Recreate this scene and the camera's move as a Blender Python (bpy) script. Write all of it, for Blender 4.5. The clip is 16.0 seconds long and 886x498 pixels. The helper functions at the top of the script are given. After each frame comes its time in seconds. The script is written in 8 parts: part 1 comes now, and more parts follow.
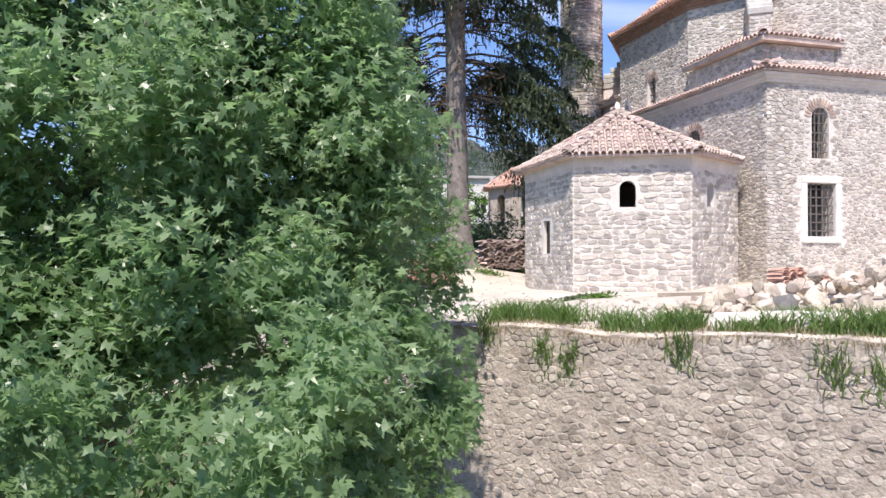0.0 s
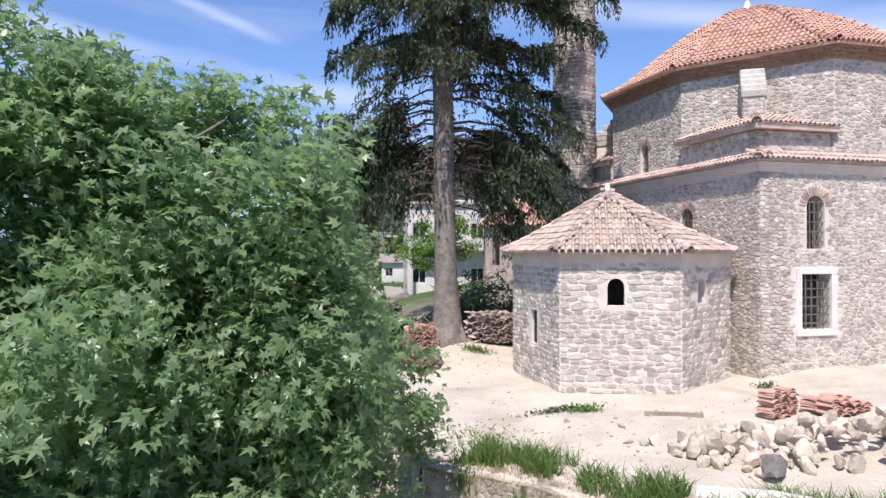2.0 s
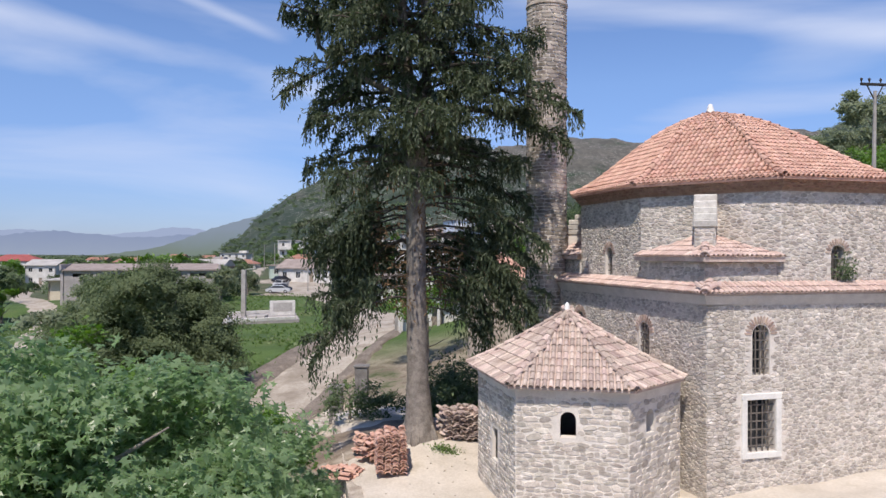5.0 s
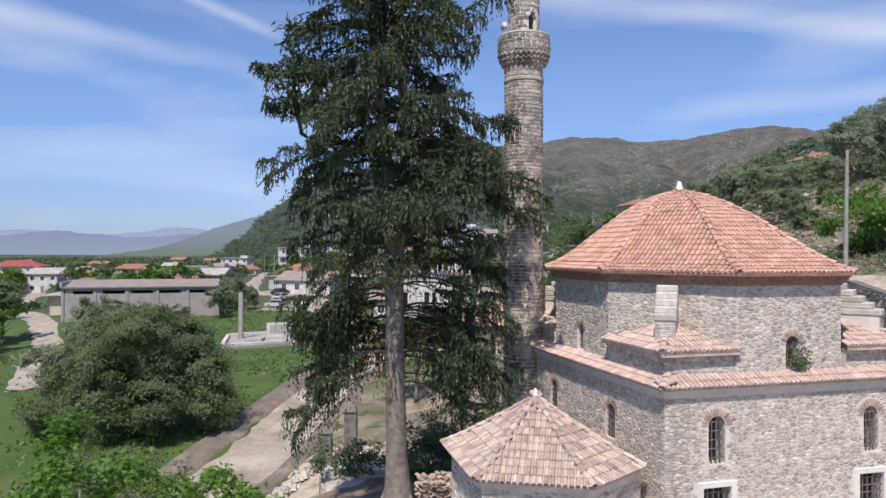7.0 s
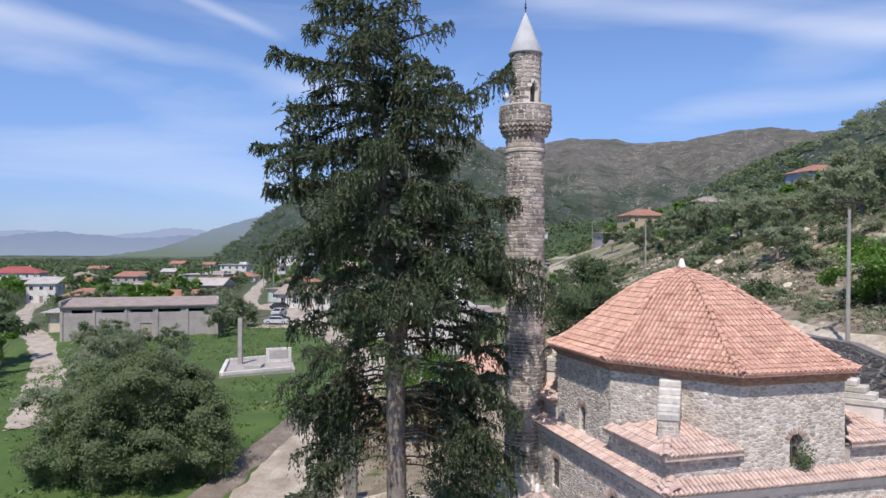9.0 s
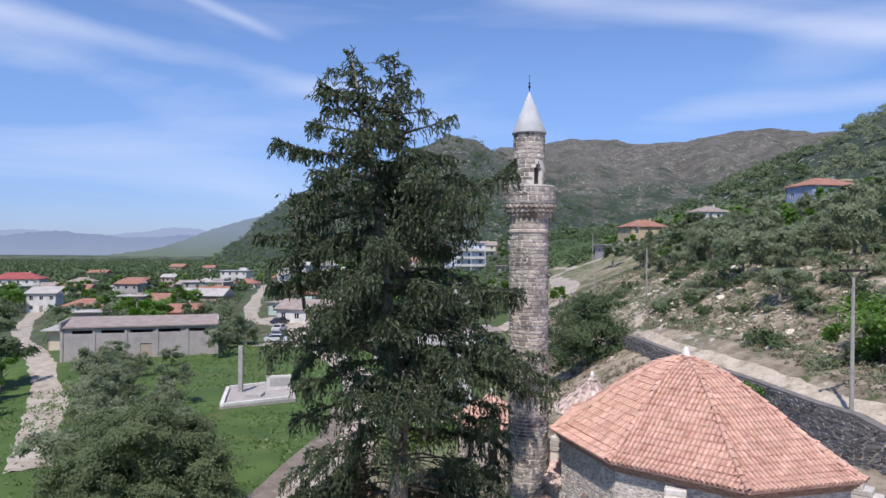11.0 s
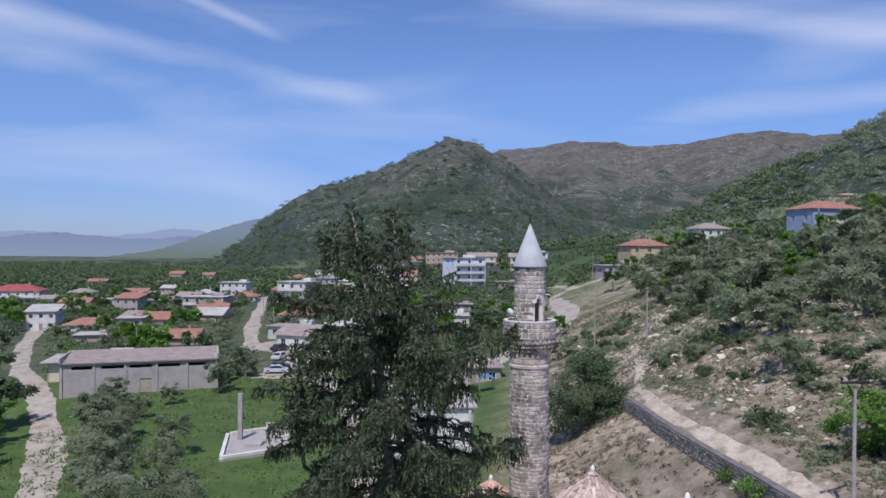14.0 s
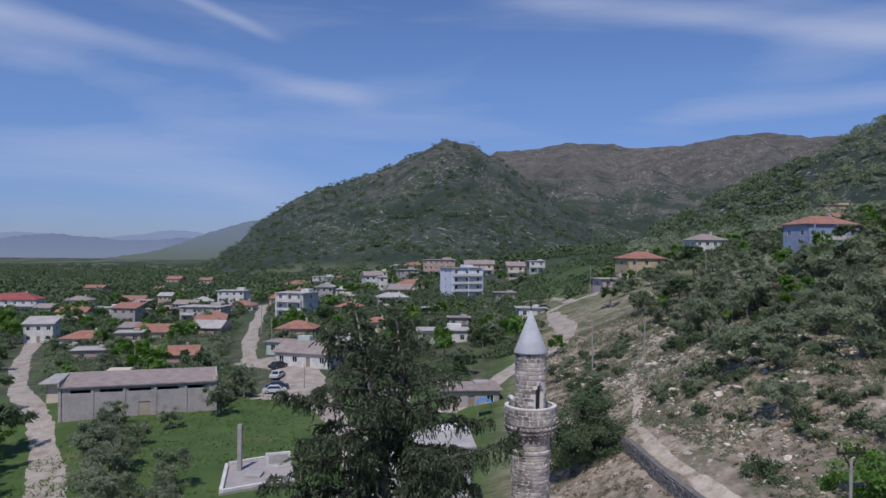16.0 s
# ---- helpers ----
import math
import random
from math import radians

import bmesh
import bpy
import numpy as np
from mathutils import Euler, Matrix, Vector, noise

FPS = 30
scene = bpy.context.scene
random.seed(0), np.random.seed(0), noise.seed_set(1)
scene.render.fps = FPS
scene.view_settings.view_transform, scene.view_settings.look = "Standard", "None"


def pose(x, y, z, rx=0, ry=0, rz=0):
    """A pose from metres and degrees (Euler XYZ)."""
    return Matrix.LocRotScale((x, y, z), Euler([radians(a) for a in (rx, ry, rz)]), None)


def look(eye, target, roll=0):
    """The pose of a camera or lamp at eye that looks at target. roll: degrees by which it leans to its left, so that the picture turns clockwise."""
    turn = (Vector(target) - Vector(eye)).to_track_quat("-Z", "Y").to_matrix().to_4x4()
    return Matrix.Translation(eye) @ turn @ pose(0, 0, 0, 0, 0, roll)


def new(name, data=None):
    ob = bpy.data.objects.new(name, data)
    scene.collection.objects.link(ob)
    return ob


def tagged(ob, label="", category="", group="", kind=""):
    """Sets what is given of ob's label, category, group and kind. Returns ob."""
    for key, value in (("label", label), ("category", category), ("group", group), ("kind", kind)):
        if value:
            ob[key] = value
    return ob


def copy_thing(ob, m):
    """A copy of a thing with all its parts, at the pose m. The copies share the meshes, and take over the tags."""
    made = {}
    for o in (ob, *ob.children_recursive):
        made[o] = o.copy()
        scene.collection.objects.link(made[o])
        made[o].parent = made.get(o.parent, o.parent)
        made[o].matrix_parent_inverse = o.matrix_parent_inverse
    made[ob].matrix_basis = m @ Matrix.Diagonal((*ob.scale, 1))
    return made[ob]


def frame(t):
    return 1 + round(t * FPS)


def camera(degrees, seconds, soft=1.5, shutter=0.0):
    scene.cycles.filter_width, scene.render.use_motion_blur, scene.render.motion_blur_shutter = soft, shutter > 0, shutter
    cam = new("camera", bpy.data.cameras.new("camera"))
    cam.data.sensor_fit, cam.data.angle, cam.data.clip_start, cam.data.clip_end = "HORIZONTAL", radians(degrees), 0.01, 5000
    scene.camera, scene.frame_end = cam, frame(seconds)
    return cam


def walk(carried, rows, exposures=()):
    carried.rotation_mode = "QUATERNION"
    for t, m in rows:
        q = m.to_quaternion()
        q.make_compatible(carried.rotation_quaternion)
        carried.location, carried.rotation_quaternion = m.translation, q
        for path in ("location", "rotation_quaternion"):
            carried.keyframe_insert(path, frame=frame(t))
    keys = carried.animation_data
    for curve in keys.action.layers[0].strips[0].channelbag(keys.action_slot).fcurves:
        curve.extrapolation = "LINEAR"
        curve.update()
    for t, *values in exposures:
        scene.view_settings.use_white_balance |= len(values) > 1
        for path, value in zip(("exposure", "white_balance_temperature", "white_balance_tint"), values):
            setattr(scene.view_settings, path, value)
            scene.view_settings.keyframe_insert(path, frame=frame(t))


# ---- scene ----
cam = camera(62.4, 16.0)
METRES, EYE, TILT, LEAN, TURN = 25.0, 0.6, 0.7, 0.0, 0.0
ROWS = [
    (0.0, 0.0, 0.0, 0.0, 0.0, 0.0, -0.0),
    (0.5, 0.002, 0.003, 0.0241, -0.03, -0.05, -0.03),
    (1.0, 0.0083, 0.0086, 0.0499, 0.05, -0.12, -0.03),
    (1.5, 0.0141, 0.0147, 0.0723, 0.11, -0.19, -0.03),
    (2.0, 0.0191, 0.0221, 0.0985, 0.17, -0.19, -0.02),
    (2.5, 0.0214, 0.0279, 0.1221, 0.17, -0.2, -0.06),
    (3.0, 0.022, 0.0301, 0.147, 0.17, -0.23, -0.14),
    (3.5, 0.0246, 0.026, 0.1699, 0.19, -0.27, -0.21),
    (4.0, 0.0322, 0.0141, 0.1915, 0.17, -0.3, -0.25),
    (6.5, 0.0918, -0.0582, 0.3207, 0.44, -0.51, -0.1),
    (7.0, 0.0933, -0.0606, 0.35, 0.42, -0.48, -0.11),
    (7.5, 0.0935, -0.0602, 0.3773, 0.4, -0.48, -0.1),
    (8.0, 0.0937, -0.0586, 0.4067, 0.38, -0.43, -0.11),
    (8.5, 0.0921, -0.0561, 0.4346, 0.36, -0.45, -0.11),
    (9.0, 0.09, -0.0538, 0.4659, 0.36, -0.44, -0.15),
    (11.5, 0.082, -0.0447, 0.635, 0.35, -0.48, -0.26),
    (12.0, 0.0788, -0.0422, 0.6727, 0.37, -0.46, -0.25),
    (12.5, 0.0761, -0.0401, 0.7052, 0.38, -0.45, -0.28),
    (13.0, 0.0774, -0.037, 0.7412, 0.37, -0.44, -0.29),
    (13.5, 0.0799, -0.0376, 0.7765, 0.37, -0.41, -0.29),
    (14.0, 0.0826, -0.0401, 0.8142, 0.35, -0.42, -0.31),
    (14.5, 0.0832, -0.0452, 0.8476, 0.35, -0.41, -0.31),
    (15.0, 0.0831, -0.05, 0.8839, 0.25, -0.37, -0.32),
    (15.5, 0.0803, -0.0531, 0.9182, 0.09, -0.35, -0.29),
    (16.0, 0.0739, -0.0546, 0.9548, 0.12, -0.35, -0.32),
]
walk(cam, [(t, pose(0, 0, EYE, TILT, LEAN, TURN) @ pose(METRES * x, METRES * y, METRES * z, 90 + pitch, roll, yaw)) for t, x, y, z, yaw, pitch, roll in ROWS],
     exposures=[(0.0, 0.52, 6600, 14), (1.5, 0.4, 6600, 14), (4.0, 0.07, 6800, 13), (7.0, 0.02, 6800, 13), (9.0, 0.06, 6650, 13), (11.5, 0.05, 6420, 14), (12.6, 0.06, 6300, 14), (13.5, -0.06, 6250, 15), (14.5, -0.37, 6200, 16), (16.0, -0.6, 6200, 16)])

# ---- world and sun ----
SUN_AZ, SUN_EL = radians(255.0), radians(58.0)
SUN_DIR = Vector((math.cos(SUN_AZ) * math.cos(SUN_EL), math.sin(SUN_AZ) * math.cos(SUN_EL), math.sin(SUN_EL)))
world = bpy.data.worlds.new("sky")
scene.world = world
world.use_nodes = True
wn, wl = world.node_tree.nodes, world.node_tree.links
wn.clear()
sky = wn.new("ShaderNodeTexSky")
sky.sky_type = "NISHITA"
sky.sun_disc = False
sky.sun_elevation = SUN_EL
sky.sun_rotation = math.atan2(SUN_DIR.x, SUN_DIR.y)
sky.altitude = 100
sky.air_density = 1.0
sky.dust_density = 0.25
sky.ozone_density = 4.0
coord = wn.new("ShaderNodeTexCoord")
# thin cirrus: noise on the direction, stretched along slanting streaks
split = wn.new("ShaderNodeSeparateXYZ")
wl.new(coord.outputs["Generated"], split.inputs[0])
# picture-like bearings of the sky: x / y and z / y
run = wn.new("ShaderNodeMath")
run.operation = "DIVIDE"
wl.new(split.outputs[0], run.inputs[0])
wl.new(split.outputs[1], run.inputs[1])
rise = wn.new("ShaderNodeMath")
rise.operation = "DIVIDE"
wl.new(split.outputs[2], rise.inputs[0])
wl.new(split.outputs[1], rise.inputs[1])


def streak(u0, w0, slope, half, u_from, u_to):
    """A soft band of cirrus along a line of the sky."""
    a = wn.new("ShaderNodeMath")
    a.operation = "MULTIPLY_ADD"
    a.inputs[1].default_value, a.inputs[2].default_value = -slope, slope * u0 - w0
    wl.new(run.outputs[0], a.inputs[0])
    b = wn.new("ShaderNodeMath")
    b.operation = "ADD"
    wl.new(a.outputs[0], b.inputs[0])
    wl.new(rise.outputs[0], b.inputs[1])
    c = wn.new("ShaderNodeMath")
    c.operation = "ABSOLUTE"
    wl.new(b.outputs[0], c.inputs[0])
    d = wn.new("ShaderNodeMapRange")
    d.interpolation_type = "SMOOTHSTEP"
    d.inputs[1].default_value, d.inputs[2].default_value, d.inputs[3].default_value, d.inputs[4].default_value = 0.0, half, 1.0, 0.0
    wl.new(c.outputs[0], d.inputs[0])
    e = wn.new("ShaderNodeMapRange")
    e.interpolation_type = "SMOOTHSTEP"
    e.inputs[1].default_value, e.inputs[2].default_value = u_from, u_to
    wl.new(run.outputs[0], e.inputs[0])
    f = wn.new("ShaderNodeMath")
    f.operation = "MULTIPLY"
    wl.new(d.outputs[0], f.inputs[0])
    wl.new(e.outputs[0], f.inputs[1])
    return f.outputs[0]


def total(*outs):
    t = outs[0]
    for o in outs[1:]:
        q = wn.new("ShaderNodeMath")
        q.operation = "ADD"
        wl.new(t, q.inputs[0])
        wl.new(o, q.inputs[1])
        t = q.outputs[0]
    return t


bands = total(streak(-0.6, 0.305, -0.36, 0.075, -0.24, -0.44), streak(-0.35, 0.347, -0.44, 0.014, -0.2, -0.28), streak(-0.3, 0.255, -0.24, 0.028, -0.06, -0.14), streak(0.6, 0.305, 0.29, 0.065, 0.28, 0.5), streak(0.35, 0.191, 0.12, 0.03, 0.2, 0.34), streak(0.2, 0.34, -0.1, 0.03, 0.0, 0.15))
flat = wn.new("ShaderNodeMapping")
flat.vector_type = "POINT"
flat.inputs["Rotation"].default_value = (0, radians(-20), 0)
flat.inputs["Scale"].default_value = (1.2, 1.5, 7.0)
flat.inputs["Location"].default_value = (0.35, 0.0, 0.15)
wl.new(coord.outputs["Generated"], flat.inputs[0])
cirrus = wn.new("ShaderNodeTexNoise")
cirrus.inputs["Scale"].default_value = 1.3
cirrus.inputs["Detail"].default_value = 7
cirrus.inputs["Roughness"].default_value = 0.52
cirrus.inputs["Distortion"].default_value = 0.5
wl.new(flat.outputs[0], cirrus.inputs["Vector"])
ramp = wn.new("ShaderNodeValToRGB")
ramp.color_ramp.elements[0].position, ramp.color_ramp.elements[0].color = 0.52, (0, 0, 0, 1)
ramp.color_ramp.elements[1].position, ramp.color_ramp.elements[1].color = 0.95, (0.7, 0.7, 0.7, 1)
shade = wn.new("ShaderNodeMath")
shade.operation = "MULTIPLY_ADD"
shade.inputs[1].default_value = 0.205
wl.new(bands, shade.inputs[0])
wl.new(cirrus.outputs["Fac"], shade.inputs[2])
wl.new(shade.outputs[0], ramp.inputs[0])
clouds = wn.new("ShaderNodeMix")
clouds.data_type = "RGBA"
clouds.inputs[7].default_value = (6.2, 7.0, 8.8, 1)
wl.new(ramp.outputs[0], clouds.inputs[0])
deep = wn.new("ShaderNodeMix")
deep.data_type, deep.blend_type = "RGBA", "MULTIPLY"
deep.inputs[0].default_value = 1.0
deep.inputs[7].default_value = (0.87, 0.97, 1.23, 1)
wl.new(sky.outputs[0], deep.inputs[6])
low = wn.new("ShaderNodeMapRange")
low.inputs[1].default_value, low.inputs[2].default_value = 0.0, 0.22
wl.new(split.outputs[2], low.inputs[0])
air = wn.new("ShaderNodeMix")
air.data_type = "RGBA"
air.inputs[6].default_value, air.inputs[7].default_value = (0.62, 0.67, 0.86, 1), (1.1, 1.1, 1.07, 1)
wl.new(low.outputs[0], air.inputs[0])
hazy = wn.new("ShaderNodeMix")
hazy.data_type, hazy.blend_type = "RGBA", "MULTIPLY"
hazy.inputs[0].default_value = 1.0
wl.new(deep.outputs[2], hazy.inputs[6])
wl.new(air.outputs[2], hazy.inputs[7])
wl.new(hazy.outputs[2], clouds.inputs[6])
back = wn.new("ShaderNodeBackground")
back.inputs[1].default_value = 0.112
wl.new(clouds.outputs[2], back.inputs[0])
wout = wn.new("ShaderNodeOutputWorld")
wl.new(back.outputs[0], wout.inputs[0])
sun_data = bpy.data.lights.new("sun", "SUN")
sun_data.energy = 4.5
sun_data.angle = radians(0.53)
sun_data.color = (1.0, 0.945, 0.865)
sun = new("sun", sun_data)
sun.matrix_world = look(SUN_DIR * 100, (0, 0, 0))

# ---- materials ----
def surface(name, dark, light, scale=3.0, rough=0.9, bump=0.2, fine=40.0, vary=0.0, island=False, metal=0.0, third=None, spread=(0.35, 0.65), third_at=(0.55, 0.7), third_scale=0.6, dist=0.02):
    """Two-tone noise at two scales, an optional third colour in patches, fine relief, and a shift by object or island."""
    m = bpy.data.materials.new(name)
    m.use_nodes = True
    n, l = m.node_tree.nodes, m.node_tree.links
    bsdf = n["Principled BSDF"]
    bsdf.inputs["Roughness"].default_value = rough
    bsdf.inputs["Metallic"].default_value = metal
    geo = n.new("ShaderNodeNewGeometry")
    pos = geo.outputs["Position"]
    big = n.new("ShaderNodeTexNoise")
    big.inputs["Scale"].default_value = scale
    big.inputs["Detail"].default_value = 5
    big.inputs["Roughness"].default_value = 0.6
    l.new(pos, big.inputs["Vector"])
    small = n.new("ShaderNodeTexNoise")
    small.inputs["Scale"].default_value = fine
    small.inputs["Detail"].default_value = 4
    l.new(pos, small.inputs["Vector"])
    add = n.new("ShaderNodeMath")
    add.operation = "MULTIPLY_ADD"
    add.inputs[1].default_value = 0.45
    l.new(small.outputs["Fac"], add.inputs[0])
    lower = n.new("ShaderNodeMath")
    lower.operation = "MULTIPLY_ADD"
    lower.inputs[1].default_value = 0.75
    lower.inputs[2].default_value = -0.1
    l.new(big.outputs["Fac"], lower.inputs[0])
    l.new(lower.outputs[0], add.inputs[2])
    cr = n.new("ShaderNodeValToRGB")
    cr.color_ramp.elements[0].position, cr.color_ramp.elements[0].color = spread[0], (*dark, 1)
    cr.color_ramp.elements[1].position, cr.color_ramp.elements[1].color = spread[1], (*light, 1)
    l.new(add.outputs[0], cr.inputs[0])
    colour = cr.outputs[0]
    if third:
        patch = n.new("ShaderNodeTexNoise")
        patch.inputs["Scale"].default_value = third_scale
        patch.inputs["Detail"].default_value = 6
        patch.inputs["Roughness"].default_value = 0.65
        l.new(pos, patch.inputs["Vector"])
        pr = n.new("ShaderNodeMapRange")
        pr.inputs[1].default_value, pr.inputs[2].default_value = third_at
        l.new(patch.outputs["Fac"], pr.inputs[0])
        mix = n.new("ShaderNodeMix")
        mix.data_type = "RGBA"
        l.new(pr.outputs[0], mix.inputs[0])
        l.new(colour, mix.inputs[6])
        mix.inputs[7].default_value = (*third, 1)
        colour = mix.outputs[2]
    if vary:
        if island:
            rnd = geo.outputs["Random Per Island"]
        else:
            rnd = n.new("ShaderNodeObjectInfo").outputs["Random"]
        mr = n.new("ShaderNodeMapRange")
        mr.inputs[3].default_value, mr.inputs[4].default_value = 1 - vary, 1 + vary
        l.new(rnd, mr.inputs[0])
        hue = n.new("ShaderNodeHueSaturation")
        hr = n.new("ShaderNodeMapRange")
        hr.inputs[3].default_value, hr.inputs[4].default_value = 0.5 - vary * 0.045, 0.5 + vary * 0.045
        wob = n.new("ShaderNodeMath")
        wob.operation = "FRACT"
        tim = n.new("ShaderNodeMath")
        tim.operation = "MULTIPLY"
        tim.inputs[1].default_value = 7.31
        l.new(rnd, tim.inputs[0])
        l.new(tim.outputs[0], wob.inputs[0])
        l.new(wob.outputs[0], hr.inputs[0])
        l.new(hr.outputs[0], hue.inputs["Hue"])
        l.new(mr.outputs[0], hue.inputs["Value"])
        l.new(colour, hue.inputs["Color"])
        colour = hue.outputs[0]
    l.new(colour, bsdf.inputs["Base Color"])
    if bump:
        bp = n.new("ShaderNodeBump")
        bp.inputs["Strength"].default_value = bump
        bp.inputs["Distance"].default_value = dist
        l.new(add.outputs[0], bp.inputs["Height"])
        l.new(bp.outputs[0], bsdf.inputs["Normal"])
    return m


def leafy(name, dark, light, trans=0.35, rough=0.5, vary=0.35):
    """Leaves: colour by island, a little light through them."""
    m = bpy.data.materials.new(name)
    m.use_nodes = True
    n, l = m.node_tree.nodes, m.node_tree.links
    bsdf = n["Principled BSDF"]
    bsdf.inputs["Roughness"].default_value = rough
    geo = n.new("ShaderNodeNewGeometry")
    noi = n.new("ShaderNodeTexNoise")
    noi.inputs["Scale"].default_value = 0.9
    noi.inputs["Detail"].default_value = 3
    l.new(geo.outputs["Position"], noi.inputs["Vector"])
    add = n.new("ShaderNodeMath")
    add.operation = "MULTIPLY_ADD"
    add.inputs[1].default_value = 0.6
    l.new(geo.outputs["Random Per Island"], add.inputs[0])
    sub = n.new("ShaderNodeMath")
    sub.operation = "MULTIPLY"
    sub.inputs[1].default_value = 0.5
    l.new(noi.outputs["Fac"], sub.inputs[0])
    l.new(sub.outputs[0], add.inputs[2])
    mix = n.new("ShaderNodeMix")
    mix.data_type = "RGBA"
    l.new(add.outputs[0], mix.inputs[0])
    mix.inputs[6].default_value, mix.inputs[7].default_value = (*dark, 1), (*light, 1)
    l.new(mix.outputs[2], bsdf.inputs["Base Color"])
    tr = n.new("ShaderNodeBsdfTranslucent")
    bright = n.new("ShaderNodeHueSaturation")
    bright.inputs["Value"].default_value = 1.5
    bright.inputs["Saturation"].default_value = 1.15
    l.new(mix.outputs[2], bright.inputs["Color"])
    l.new(bright.outputs[0], tr.inputs[0])
    ms = n.new("ShaderNodeMixShader")
    ms.inputs[0].default_value = trans
    l.new(bsdf.outputs[0], ms.inputs[1])
    l.new(tr.outputs[0], ms.inputs[2])
    l.new(ms.outputs[0], n["Material Output"].inputs[0])
    return m


def plain(name, colour, rough=0.5, metal=0.0):
    return surface(name, tuple(c * 0.85 for c in colour), colour, scale=2.0, rough=rough, bump=0.05, metal=metal)


MORTAR = surface("lime_mortar", (0.60, 0.55, 0.495), (0.76, 0.705, 0.645), scale=2.2, fine=30, bump=0.5)
STONE = surface("grey_limestone", (0.37, 0.325, 0.28), (0.62, 0.56, 0.495), scale=4.0, fine=38, bump=0.9, third=(0.66, 0.605, 0.545), third_at=(0.53, 0.64), third_scale=2.6, vary=0.27, island=True)
STONE_OB = surface("grey_limestone_piece", (0.37, 0.325, 0.28), (0.62, 0.56, 0.495), scale=4.0, fine=38, bump=0.9, third=(0.66, 0.605, 0.545), third_at=(0.53, 0.64), third_scale=2.6, vary=0.27)
RUBBLE = surface("ochre_rubble", (0.27, 0.225, 0.185), (0.58, 0.515, 0.44), scale=2.6, fine=24, bump=1.0, third=(0.25, 0.215, 0.18), third_at=(0.5, 0.66), third_scale=1.4, vary=0.22, island=True)
RUBBLE_OB = surface("ochre_rubble_piece", (0.27, 0.225, 0.185), (0.58, 0.515, 0.44), scale=2.6, fine=24, bump=1.0, third=(0.25, 0.215, 0.18), third_at=(0.5, 0.66), third_scale=1.4, vary=0.22)
EARTH_MORTAR = surface("earth_mortar", (0.32, 0.265, 0.215), (0.54, 0.475, 0.40), scale=2.2, fine=22, bump=1.0, third=(0.22, 0.19, 0.15), third_at=(0.55, 0.66), third_scale=2.4, dist=0.05)
MINSTONE = surface("weathered_minaret_stone", (0.30, 0.262, 0.225), (0.58, 0.515, 0.45), scale=1.2, fine=30, bump=0.6, vary=0.3, island=True, third=(0.14, 0.12, 0.10), third_at=(0.48, 0.64), third_scale=1.1)
MINSTONE_OB = surface("weathered_minaret_stone_piece", (0.30, 0.262, 0.225), (0.58, 0.515, 0.45), scale=1.2, fine=30, bump=0.6, vary=0.3, third=(0.14, 0.12, 0.10), third_at=(0.48, 0.64), third_scale=1.1)
TILE = surface("terracotta_tile", (0.46, 0.25, 0.185), (0.66, 0.43, 0.34), scale=2.5, fine=30, rough=0.85, bump=0.25, vary=0.13, island=True)
TILE_OB = surface("terracotta_tile_piece", (0.46, 0.25, 0.185), (0.66, 0.43, 0.34), scale=2.5, fine=30, rough=0.85, bump=0.25, vary=0.13)
LEDGETILE = surface("pale_ledge_tile", (0.45, 0.315, 0.27), (0.65, 0.51, 0.45), scale=2.5, fine=30, rough=0.9, bump=0.3, vary=0.13, island=True)
LEDGETILE_OB = surface("pale_ledge_tile_piece", (0.45, 0.315, 0.27), (0.65, 0.51, 0.45), scale=2.5, fine=30, rough=0.9, bump=0.3, vary=0.13)
OLDTILE = surface("weathered_tile", (0.36, 0.262, 0.222), (0.58, 0.475, 0.41), scale=2.5, fine=30, rough=0.9, bump=0.3, vary=0.28, island=True)
OLDTILE_OB = surface("weathered_tile_piece", (0.36, 0.262, 0.222), (0.58, 0.475, 0.41), scale=2.5, fine=30, rough=0.9, bump=0.3, vary=0.28)
ARCHBRICK = surface("pale_arch_brick", (0.33, 0.235, 0.19), (0.52, 0.41, 0.345), scale=6, fine=40, bump=0.4, vary=0.25)
CAPSTONE = surface("weathered_cap_stone", (0.40, 0.375, 0.34), (0.62, 0.59, 0.545), scale=4, fine=30, bump=0.4, vary=0.12)
BRICK = surface("red_brick", (0.27, 0.15, 0.11), (0.43, 0.27, 0.205), scale=6, fine=40, bump=0.4, vary=0.25, island=True)
BRICK_OB = surface("red_brick_piece", (0.25, 0.12, 0.085), (0.42, 0.23, 0.165), scale=6, fine=40, bump=0.4, vary=0.25)
MARBLE = surface("white_stone_trim", (0.66, 0.64, 0.60), (0.82, 0.80, 0.76), scale=3, fine=30, bump=0.15, rough=0.7)
GRILLE = surface("rusty_grille_iron", (0.10, 0.085, 0.075), (0.20, 0.175, 0.155), scale=8, fine=60, rough=0.7)
IRON = surface("dark_iron", (0.03, 0.028, 0.026), (0.075, 0.065, 0.058), scale=8, fine=60, rough=0.6, metal=0.6)
LEAD = surface("lead_sheet", (0.36, 0.375, 0.39), (0.47, 0.485, 0.50), scale=2, fine=20, rough=0.8, bump=0.15)
GLASS_DARK = surface("dark_window_pane", (0.02, 0.022, 0.026), (0.035, 0.04, 0.046), scale=1.0, rough=0.12, bump=0.0)
DRYGRASS = leafy("dry_grass_blade", (0.20, 0.16, 0.09), (0.36, 0.30, 0.19), trans=0.25)
